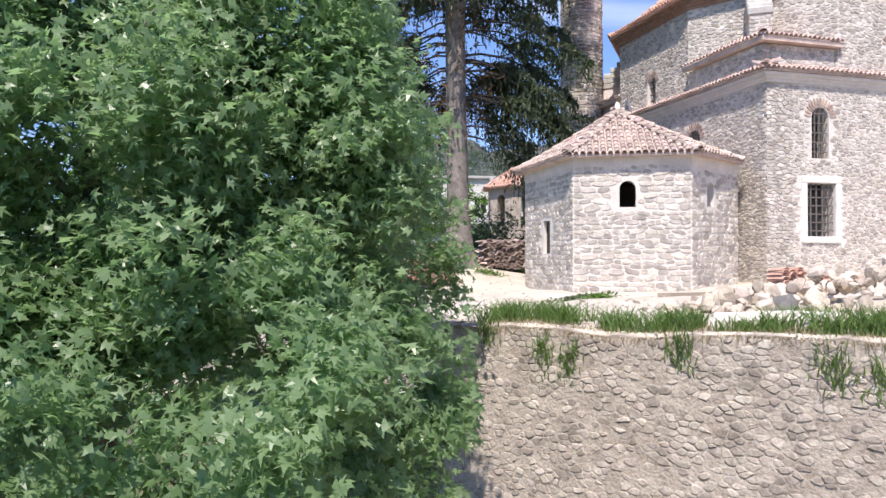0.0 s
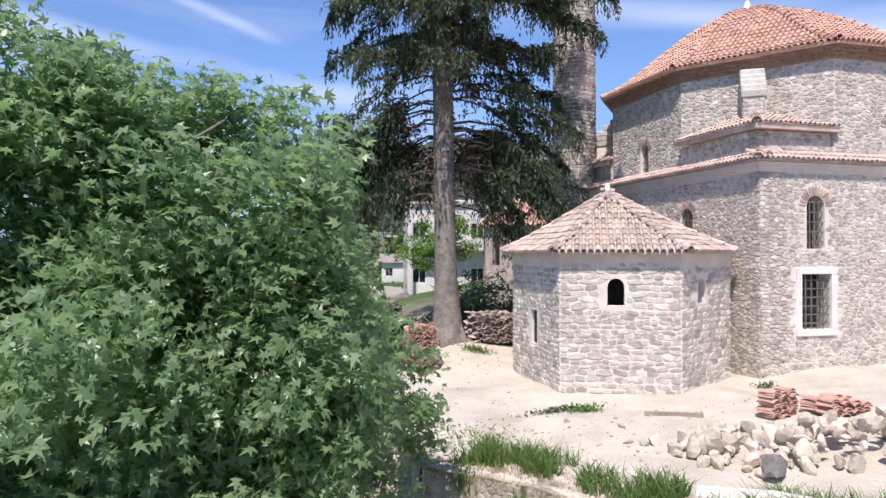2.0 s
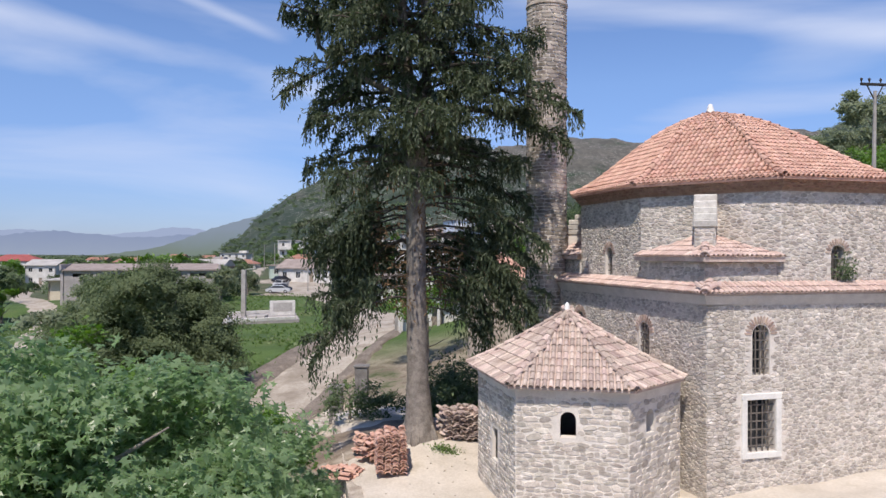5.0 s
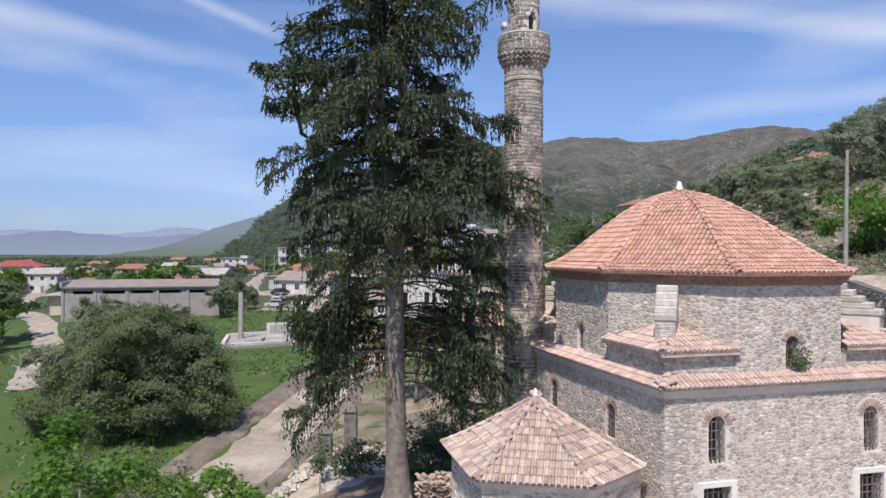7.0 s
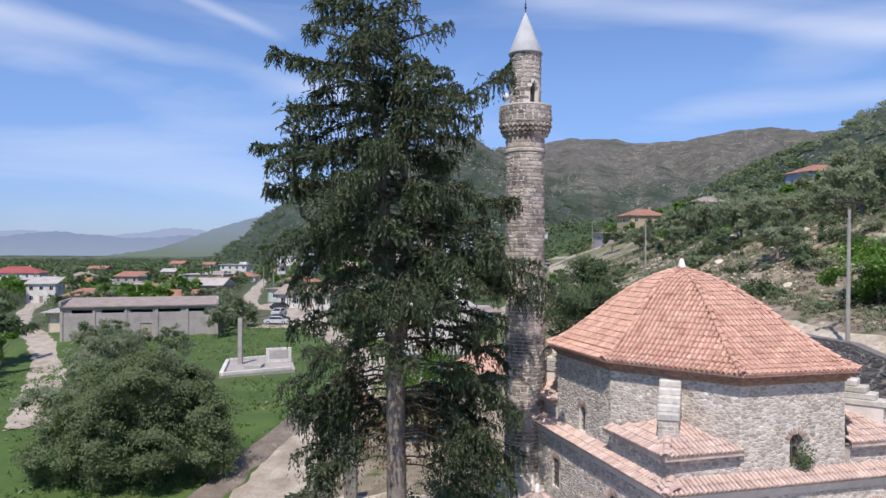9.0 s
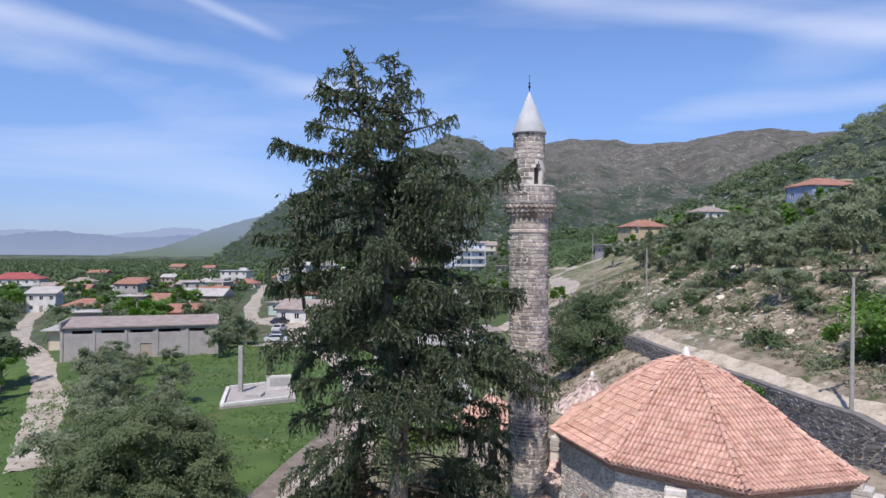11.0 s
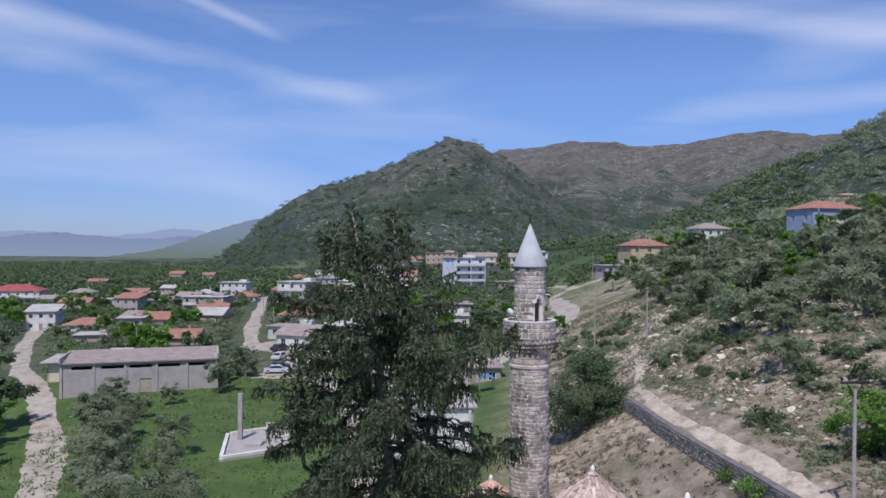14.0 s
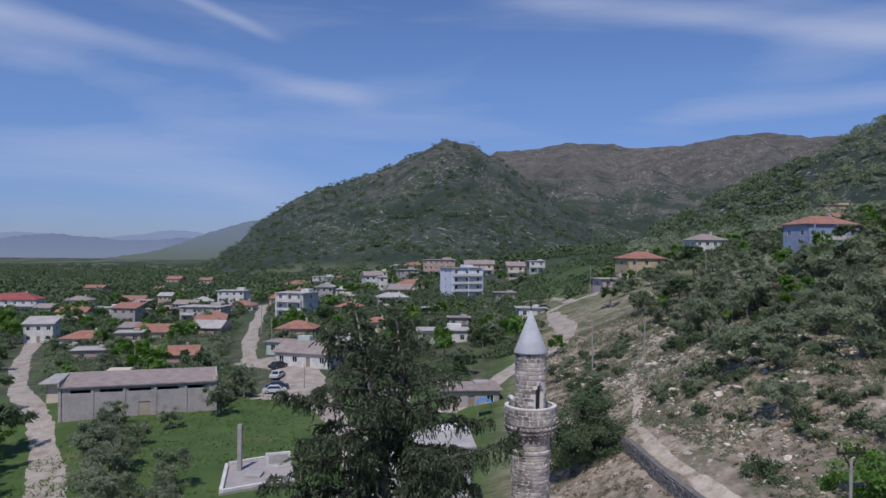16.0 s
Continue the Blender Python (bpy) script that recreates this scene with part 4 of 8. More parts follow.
    for k in range(8):
        A, B = dpoly[k], dpoly[(k + 1) % 8]
        L = math.hypot(B[0] - A[0], B[1] - A[1])
        op = []
        if k == 0:
            op = [(1.95, 5.82, 0.5, 1.0, True)]
        if k == 6:
            op = [(L / 2, 5.82, 0.5, 0.95, True)]
        panel("drum_wall", A, B, dz0, dz1, 0.55, op, MORTAR, thing)
        if k in (0, 1, 6, 7):
            guard = [(o[0], o[1], o[2] + 0.04, o[3] - o[2] / 2, False) for o in op] + [(o[0], o[1] + o[3] - o[2] / 2, o[2] + 0.42, o[2] / 2 + 0.21, True) for o in op]
            cobbles += rubble(A, B, 5.72, dz1, guard, (0.175, 0.095), 0.011, 0.015, 31 + k, 0.48)
            for o in op:
                bricks += ring_arch(A, B, o, 0.2, 13)
                win = empty("window", frame_of(A, B) @ Vector((o[0], 0, o[1])))
                win.parent = thing
                win.matrix_parent_inverse = world_of(thing).inverted()
                grille("grille", A, B, o, win, 2, 4, 0.12)
    # brick dentils under the eave
    for d, za, zb in ((0.06, 8.34, 8.42), (0.13, 8.42, 8.50), (0.2, 8.50, 8.58), (0.26, 8.58, 8.66)):
        bm = bmesh.new()
        ring = grow(dpoly, d)
        lo = [bm.verts.new((*q, za)) for q in ring]
        hi = [bm.verts.new((*q, zb)) for q in ring]
        for k in range(8):
            bm.faces.new((lo[k], lo[(k + 1) % 8], hi[(k + 1) % 8], hi[k]))
        bm.faces.new(list(reversed(lo)))
        bm.faces.new(hi)
        part("cornice", bm, BRICK, thing, "red brick cornice course")
    dent = []
    for row, (d, z) in enumerate(((0.10, 8.46), (0.17, 8.54), (0.235, 8.62))):
        ring = grow(dpoly, d)
        for k in (0, 1, 5, 6, 7):
            A, B = ring[k], ring[(k + 1) % 8]
            f = frame_of(A, B)
            L = math.hypot(B[0] - A[0], B[1] - A[1])
            n = int(L / 0.15)
            for i in range(n):
                x = (i + 0.5 + 0.5 * (row % 2)) * L / n
                if x < L:
                    dent.append(f @ Matrix.Translation((x, 0, z)) @ Matrix.Diagonal((0.11, 0.05, 0.055, 1)))
    # dome roof
    eave = grow(dpoly, 0.36)
    profile = [(1.0, 0.0), (0.92, 0.052), (0.84, 0.135), (0.75, 0.25), (0.655, 0.375), (0.54, 0.54), (0.4, 0.715), (0.3, 0.82), (0.2, 0.905), (0.1, 0.966), (0.03, 0.993), (0.0, 1.0)]
    dm, V, F = polygon_roof(mp(4.5, 6.2), eave, profile, 8.7, 11.55, 0.285, 0.16, 0.1, 8)
    arrays("roof", V, F, TILE, thing, "octagonal domed terracotta tile roof")
    tiles += dm
    V, F = turned([(0.2, 11.5), (0.17, 11.62), (0.15, 11.75), (0.11, 11.85), (0.10, 11.92), (0.06, 12.0), (0.02, 12.03)], 16, mp(4.5, 6.2))
    arrays("finial", V, F, MARBLE, thing, "white rounded stone finial", smooth=True)
    # corner blocks with their small hipped roofs and buttress piers
    for c, d1, d2 in (((0.18, 0.36), (2.5, 0.36), (0.18, 3.6)), ((8.9, 0.3), (8.9, 3.6), (6.5, 0.3)), ((0.3, 11.3), (0.3, 8.2), (2.7, 11.3))):
        P, Q, R = mp(*c), mp(*d1), mp(*d2)
        for A, B in ((P, Q), (R, P)):
            panel("corner_wall", A, B, 5.5, 6.32, 0.3, [], MORTAR, thing)
            cobbles += rubble(A, B, 5.72, 6.3, [], (0.22, 0.115), 0.014, 0.018, int(c[0] * 10 + c[1]), 0.46)
        k = 0.2
        o = Vector(c) + (Vector(c) - (Vector(d1) + Vector(d2)) / 2).normalized() * 0.3
        e1 = Vector(d1) + (Vector(d1) - Vector(c)).normalized() * 0.12 + (Vector(c) - Vector(d2)).normalized() * k
        e2 = Vector(d2) + (Vector(d2) - Vector(c)).normalized() * 0.12 + (Vector(c) - Vector(d1)).normalized() * k
        mid = (Vector(d1) + Vector(d2)) / 2
        O, E1, E2, T = (Vector((*mp(*q), z)) for q, z in ((o, 6.42), (e1, 6.42), (e2, 6.42), (mid, 7.12)))
        bm = bmesh.new()
        top = [bm.verts.new(q + Vector((0, 0, 0.04))) for q in (O, E1, T, E2)]
        low = [bm.verts.new(Vector((q.x, q.y, 6.34))) for q in (O, E1, T, E2)]
        bm.faces.new((top[0], top[1], top[2]))
        bm.faces.new((top[0], top[2], top[3]))
        bm.faces.new(list(reversed(low)))
        for i in range(4):
            bm.faces.new((low[i], low[(i + 1) % 4], top[(i + 1) % 4], top[i]))
        part("corner_roof", bm, OLDTILE, thing, "small hipped tile roof")
        for A, B, flip in ((O, E1, 0), (E2, O, 1)):
            e = (B - A).normalized()
            inw = Vector((-e.y, e.x, 0))
            L = (B - A).length
            full = (T - A).dot(inw)
            reach = (T - A).dot(e)
            n = max(int(L / 0.152), 1)
            nrm = (B - A).cross(T - A).normalized()
            up = nrm.cross(e).normalized()
            for i in range(n):
                x = (i + 0.5) * L / n
                s = x / reach if x < reach else (L - x) / (L - reach)
                run = full * max(min(s, 1), 0) / max(math.hypot(up.x, up.y), 0.2)
                ledges += tile_line(A + e * x + Vector((0, 0, 0.05)), up, e, max(int(run / 0.3), 1), 0.3, 0.132, 0.09, rng)
        seg = T - O
        ledges += tile_line(O + Vector((0, 0, 0.1)), seg, Vector((seg.y, -seg.x, 0)), int(seg.length / 0.3), 0.3, 0.24, 0.1, rng)
        # pier
        fo = (Vector(mp(*c)) - Vector(mp(*mid))).normalized()
        side = Vector((-fo.y, fo.x))
        pm = Matrix(((side.x, -fo.x, 0, mp(*mid)[0]), (side.y, -fo.y, 0, mp(*mid)[1]), (0, 0, 1, 0), (0, 0, 0, 1)))
        if pm.determinant() < 0:
            pm = pm @ Matrix.Diagonal((-1, 1, 1, 1))
        pier = box_part("pier", (-0.29, -1.3, 6.45), (0.29, 0.1, 7.32), MORTAR, thing, "stone buttress pier", 0.02, pm)
        a = pm @ Vector((-0.29, -1.3, 0))
        b = pm @ Vector((0.29, -1.3, 0))
        stones += courses(a, b, 6.62, 7.3, [], 0.12, (0.14, 0.3), 0.4, 0.02, 0.02, 71, 0.0)
        for i in range(5):
            y0, z0 = -1.36 + i * 0.27, 7.3 + i * 0.2
            box_part("cap_slab", (-0.33, y0, z0), (0.33, 0.1, z0 + 0.21), CAPSTONE, pier, "pale weathered cap slab", 0.03, pm)
    emit("brick", dent, BLOCKS, BRICK_OB, BRICK, thing, MOSQUE_NEAR, 0, "brick_course", 3)
    emit("brick", bricks, BLOCKS, ARCHBRICK, ARCHBRICK, thing, MOSQUE_NEAR, 200, "arch_ring", 4)
    emit("stone", stones, BLOCKS, STONE_OB, STONE, thing, MOSQUE_NEAR, 60, "masonry", 5)
    COBBLES.append(("stone", cobbles, STONE_OB, STONE, thing, MOSQUE_NEAR, 300, "masonry"))
    LATER.append(("tile", ledges, TILES, LEDGETILE_OB, LEDGETILE, thing, (8.3, 18.0, 5.5), 200, "tiling", 6))
    LATER.append(("tile", tiles, TILES, TILE_OB, TILE, thing, (9.5, 19.5, 8.5), 300, "tiling", 6))
    return thing


LATER, COBBLES = [], []
prayer_house()


# ---- the six-sided tomb in front of it ----
TURBE = [(3.27, 18.35), (6.06, 17.82), (7.9, 19.6), (7.0, 22.9), (4.5, 24.0), (2.46, 21.85)]
TURBE_C = (5.04, 21.1)


def tomb():
    thing = empty("tomb", (5.15, 21.0, 0))
    tagged(thing, "low six-sided stone tomb with weathered tile roof beside the mosque", "tomb")
    n = 6
    stones = []
    ops = {0: [(1.33, 1.86, 0.4, 0.66, True)], 1: [(1.0, 1.9, 0.38, 0.62, True)], 5: [(1.75, 0.72, 0.5, 0.9, False)]}
    for k in range(n):
        A, B = TURBE[k], TURBE[(k + 1) % n]
        op = ops.get(k, [])
        panel("wall", A, B, -0.7, 3.12, 0.3, op, MORTAR, thing)
        if k in (0, 1, 5, 4):
            guard = [(o[0], o[1], o[2] + 0.02, o[3], o[4]) for o in op]
            stones += courses(A, B, -0.25, 2.8 if k else 2.9, guard, 0.135, (0.12, 0.33), 0.95, 0.018, 0.018, 51 + k, 0.015)
        for o in op:
            f = frame_of(A, B)
            if not o[4]:
                box_part("shutter", (o[0] - o[2] / 2, 0.1, o[1]), (o[0] + o[2] / 2, 0.14, o[1] + o[3]), IRON, thing, "dark closed shutter", 0.005, f)
    # plastered band and rafters' shade board under the eave
    ring = grow(TURBE, 0.02)
    bm = bmesh.new()
    lo = [bm.verts.new((*q, 2.86)) for q in ring]
    hi = [bm.verts.new((*q, 3.12)) for q in ring]
    for k in range(n):
        bm.faces.new((lo[k], lo[(k + 1) % n], hi[(k + 1) % n], hi[k]))
    bm.faces.new(hi)
    bm.faces.new(list(reversed(lo)))
    part("plaster_band", bm, MORTAR, thing, "grey plaster band under the eave")
    eave = grow([q if k != 2 else (7.68, 19.5) for k, q in enumerate(TURBE)], 0.27)
    profile = [(1.0, 0.0), (0.75, 0.22), (0.5, 0.47), (0.25, 0.74), (0.08, 0.93), (0.0, 1.0)]
    tiles, V, F = polygon_roof(TURBE_C, eave, profile, 3.16, 4.78, 0.33, 0.165, 0.085, 12)
    arrays("roof", V, F, OLDTILE, thing, "six-sided roof of weathered pink-grey tiles")
    V, F = turned([(0.15, 4.7), (0.13, 4.86), (0.075, 4.93), (0.085, 4.99), (0.05, 5.08), (0.012, 5.11)], 14, TURBE_C)
    arrays("finial", V, F, MARBLE, thing, "small white stone finial", smooth=True)
    LATER.append(("stone", stones, BLOCKS, STONE_OB, STONE, thing, (4.6, 17.0, 1.6), 300, "masonry", 7))
    LATER.append(("tile", tiles, TILES, OLDTILE_OB, OLDTILE, thing, (4.6, 17.5, 3.4), 300, "tiling", 8))


tomb()


# ---- minaret ----
MIN = (5.44, 28.65)


def round_stones(r0, r1, z0, z1, row, wide, proud, seed, skip=None):
    rng = random.Random(seed)
    out, z = [], z0
    while z < z1 - 0.03:
        h = min(row * rng.uniform(0.8, 1.2), z1 - z)
        r = r0 + (r1 - r0) * (z - z0) / (z1 - z0)
        a = rng.uniform(0, 1)
        end = a + 2 * math.pi
        while a < end - 0.05:
            w = min(rng.uniform(*wide), (end - a) * r)
            t = a + w / r / 2
            if not (skip and skip(t, z + h / 2, w / r / 2)):
                p = Vector((MIN[0] + r * math.cos(t), MIN[1] + r * math.sin(t), z + h / 2))
                m = Matrix.Translation(p) @ Matrix.Rotation(t + math.pi / 2, 4, "Z")
                out.append(m @ Matrix.Diagonal((w - 0.02, proud * rng.uniform(0.5, 1.5), h - 0.018, 1)))
            a += w / r
        z += h
    return out


def minaret():
    thing = empty("minaret", (*MIN, 0))
    tagged(thing, "slender round stone minaret with grey cone top and balcony", "minaret")
    V, F = turned([(1.35, -0.8), (1.3, 2.2), (0.8, 3.4), (0.765, 16.3)], 40, MIN)
    arrays("shaft", V, F, MORTAR, thing, "round shaft of weathered stone", smooth=False)
    V, F = turned([(0.78, 16.3), (0.83, 16.33), (0.83, 16.42), (0.78, 16.46), (0.78, 16.9), (0.84, 17.0), (0.84, 17.1), (0.92, 17.14), (0.92, 17.28), (1.0, 17.32), (1.0, 17.48), (1.04, 17.5), (1.04, 17.56), (0.5, 17.56)], 40, MIN)
    arrays("balcony", V, F, MINSTONE, thing, "corbelled stone balcony")
    # parapet ring
    V, F = [], []
    k = 40
    for r, z in ((1.03, 17.5), (1.06, 17.56), (1.04, 18.16), (1.07, 18.17), (1.07, 18.23), (0.9, 18.23), (0.92, 18.16), (0.92, 17.5)):
        V += [(MIN[0] + r * math.cos(2 * math.pi * i / k), MIN[1] + r * math.sin(2 * math.pi * i / k), z) for i in range(k)]
    for j in range(7):
        F += [(j * k + i, j * k + (i + 1) % k, (j + 1) * k + (i + 1) % k, (j + 1) * k + i) for i in range(k)]
    arrays("parapet", V, F, MORTAR, thing, "round stone parapet")
    # upper shaft with its doorway
    da, dh, dtop = radians(301), 0.42, 19.2
    sides, V, F = 48, [], []
    zs = [17.5, 17.9, 18.5, 18.95, 19.1, 19.2, 19.7, 20.38]
    for r in (0.62, 0.44):
        for z in zs:
            V += [(MIN[0] + r * math.cos(da + 2 * math.pi * (i + 0.5) / sides), MIN[1] + r * math.sin(da + 2 * math.pi * (i + 0.5) / sides), z) for i in range(sides)]
    nz = len(zs)

    def hole(i, j):
        a = abs(((i + 1 + sides // 2) % sides) - sides // 2)
        return zs[j + 1] <= dtop + 0.01 and a <= (2 if zs[j + 1] < 19.0 else (1 if zs[j + 1] < 19.15 else 0)) and j >= 0

    for j in range(nz - 1):
        for i in range(sides):
            if hole(i, j):
                continue
            a, b = j * sides + i, j * sides + (i + 1) % sides
            F.append((a, b, b + sides, a + sides))
            o = nz * sides
            F.append((o + b, o + a, o + a + sides, o + b + sides))
    for j in range(nz - 1):
        for i in range(sides):
            if hole(i, j):
                o = nz * sides
                for i2, s in ((i - 1, 0), (i + 1, 1)):
                    if not hole(i2 % sides, j):
                        q = (i + s) % sides
                        a = j * sides + q
                        F.append((a, a + sides, o + a + sides, o + a))
                if j + 1 < nz - 1 and not hole(i, j + 1):
                    a, b = (j + 1) * sides + i, (j + 1) * sides + (i + 1) % sides
                    F.append((a, b, o + b, o + a))
    arrays("upper_shaft", V, F, MORTAR, thing, "upper shaft with arched doorway")

    def door(t, z, half):
        d = (t - da + math.pi) % (2 * math.pi) - math.pi
        return abs(d) < 0.38 + half * 0.5 and z < 19.25

    V, F = turned([(0.70, 20.36), (0.70, 20.42), (0.62, 20.6), (0.02, 22.12)], 32, MIN)
    arrays("cone", V, F, LEAD, thing, "grey sheet-metal cone roof", smooth=True)
    V, F = turned([(0.02, 22.0), (0.02, 22.25), (0.06, 22.32), (0.015, 22.4), (0.045, 22.46), (0.012, 22.52), (0.012, 22.8)], 10, MIN)
    arrays("finial", V, F, IRON, thing, "dark metal finial rod", smooth=True)
    # horn loudspeaker on the upper shaft
    t = radians(200)
    p = Vector((MIN[0] + 0.62 * math.cos(t), MIN[1] + 0.62 * math.sin(t), 18.55))
    d = Vector((-0.75, -0.65, -0.05)).normalized()
    V, F = tube([p, p + d * 0.15, p + d * 0.25, p + d * 0.36], [0.04, 0.06, 0.11, 0.19], 14)
    arrays("loudspeaker", V, F, plain("pale_plastic", (0.6, 0.6, 0.58)), thing, "pale horn loudspeaker", smooth=True)
    st = round_stones(0.8, 0.765, 3.4, 16.28, 0.15, (0.2, 0.5), 0.02, 3)
    st += round_stones(1.34, 1.3, -0.3, 2.2, 0.2, (0.3, 0.6), 0.02, 4)
    st += round_stones(0.78, 0.78, 16.48, 16.88, 0.2, (0.2, 0.5), 0.015, 5)
    st += round_stones(1.06, 1.04, 17.58, 18.14, 0.19, (0.18, 0.36), 0.02, 6)
    st += round_stones(0.62, 0.62, 18.0, 20.36, 0.17, (0.18, 0.42), 0.018, 7, door)
    for r, z, n in ((0.88, 17.05, 26), (0.96, 17.21, 28), (1.03, 17.4, 30)):
        for i in range(n):
            t = 2 * math.pi * (i + (0.5 if z > 17.1 and z < 17.3 else 0)) / n
            st.append(Matrix.Translation((MIN[0] + r * math.cos(t), MIN[1] + r * math.sin(t), z)) @ Matrix.Rotation(t + math.pi / 2, 4, "Z") @ Matrix.Diagonal((0.12, 0.06, 0.12, 1)))
    LATER.append(("stone", st, BLOCKS, MINSTONE_OB, MINSTONE, thing, (4.6, 24.0, 17.5), 300, "masonry", 9))


minaret()


# ---- retaining wall of the terrace ----
def retaining_wall():
    wall = None
    stones = []
    d = (TB - TA).normalized()
    A, B = TA - d * 0.0, TB
    n = Vector((d.y, -d.x))
    A2, B2 = A + n * 0.1, B + n * 0.1
    top = -0.62
    bm = bmesh.new()
    steps = 60
    prev = None
    for i in range(steps + 1):
        p = A.lerp(B, i / steps)
        z = float(terrace_z(p.x, p.y)) - 0.03 + 0.03 * math.sin(i * 1.7)
        f, b = p + n * 0.12, p - n * 0.35
        row = [bm.verts.new((f.x + n.x * 0.25, f.y + n.y * 0.25, -6.0)), bm.verts.new((f.x, f.y, z)), bm.verts.new((b.x, b.y, z + 0.03)), bm.verts.new((b.x, b.y, -6.0))]
        if prev:
            for k in range(3):
                bm.faces.new((prev[k], row[k], row[k + 1], prev[k + 1]))
        prev = row
    wall = part("wall_south", bm, EARTH_MORTAR)
    tagged(wall, "old rubble retaining wall with earthy joints below the terrace", "wall", kind="structure")
    L = (B - A).length
    lean = 0.25 / 5.4
    wr = random.Random(171)
    for c, V in rubble(tuple(A + n * 0.12), tuple(B + n * 0.12), -3.6, 0.0, [(1.15, -2.05, 0.12, 0.14, False), (3.3, -2.2, 0.12, 0.16, False), (6.2, -1.6, 0.12, 0.14, False)], (0.16, 0.1), 0.010, 0.013, 17, 0.49):
        if wr.random() < 0.2 + 0.25 * (math.sin(c.x * 1.9 + c.z * 2.3) * math.sin(c.x * 0.7 - c.z * 3.1) > 0.3):
            continue
        push = wr.gauss(0, 0.006)
        k = (Vector((c.x, c.y)) - A - n * 0.12).length / L
        pt = A.lerp(B, k)
        zt = float(terrace_z(pt.x, pt.y)) - 0.07

        def settle(v):
            return Vector((v.x - n.x * (lean * v.z - push), v.y - n.y * (lean * v.z - push), v.z + zt))

        stones.append((settle(c), [settle(v) for v in V]))
    # side return, running back along the terrace's west edge
    e = (TD - TA).normalized()
    n2 = Vector((-e.y, e.x))
    bm = bmesh.new()
    prev = None
    for i in range(20):
        p = TA + e * i
        z = float(terrace_z(p.x, p.y))
        f2, b2 = p + n2 * 0.12, p - n2 * 0.3
        row = [bm.verts.new((f2.x, f2.y, -6)), bm.verts.new((f2.x, f2.y, z)), bm.verts.new((b2.x, b2.y, z + 0.03)), bm.verts.new((b2.x, b2.y, -6))]
        if prev:
            for k in range(3):
                bm.faces.new((row[k], prev[k], prev[k + 1], row[k + 1]))
        prev = row
    side = part("wall_west", bm, EARTH_MORTAR)
    tagged(side, "rubble side of the terrace in shade", "wall", kind="structure")
    end = TA + e * 19
    st2 = rubble(tuple(end + n2 * 0.12), tuple(TA + n2 * 0.12), -4.5, -0.9, [], (0.2, 0.14), 0.022, 0.045, 18, 0.42)
    COBBLES.append(("stone", stones, RUBBLE_OB, RUBBLE, wall, (4.0, 9.0, -1.0), 300, "masonry"))
    COBBLES.append(("stone", st2, RUBBLE_OB, RUBBLE, side, (0.0, 12.0, -1.0), 60, "masonry"))


retaining_wall()


# ---- trees ----
def leaf_outline(lobes=5):
    """A lobed leaf in x, y; stalk at the origin, tip at y = 1."""
    if lobes == 1:
        return np.array([(0, 0, 0), (0.22, 0.45, 0.04), (0, 1, 0), (-0.22, 0.45, 0.04)]), np.array([(0, 1, 2), (0, 2, 3)])
    V = [(0, 0, 0), (0.42, 0.10, -0.03), (0.16, 0.30, 0.02), (0.56, 0.66, -0.07), (0.14, 0.55, 0.03), (0, 1.08, -0.14), (-0.14, 0.55, 0.03), (-0.56, 0.66, -0.07), (-0.16, 0.30, 0.02), (-0.42, 0.10, -0.03)]
    F = [(0, 1, 2), (0, 2, 4), (2, 3, 4), (0, 4, 6), (4, 5, 6), (0, 6, 8), (6, 7, 8), (0, 8, 9)]
    return np.array(V), np.array(F)


def scatter_leaves(points, normals, size, shape, seed, tilt=0.9):
    """Arrays of leaves at points, each turned out by its normal with a random tilt."""
    rng = np.random.RandomState(seed)
    V0, F0 = shape
    n = len(points)
    out = normals + rng.normal(0, tilt * 0.6, (n, 3))
    out /= np.linalg.norm(out, axis=1, keepdims=True) + 1e-9
    ref = rng.normal(0, 1, (n, 3))
    a = np.cross(out, ref)
    a /= np.linalg.norm(a, axis=1, keepdims=True) + 1e-9
    b = np.cross(out, a)
    s = size * rng.uniform(0.6, 1.25, n)
    V = (V0[None, :, 0:1] * a[:, None, :] + V0[None, :, 1:2] * b[:, None, :] + V0[None, :, 2:3] * out[:, None, :]) * s[:, None, None] + points[:, None, :]
    F = F0[None] + (np.arange(n) * len(V0))[:, None, None]
    return V.reshape(-1, 3), F.reshape(-1, F0.shape[1])


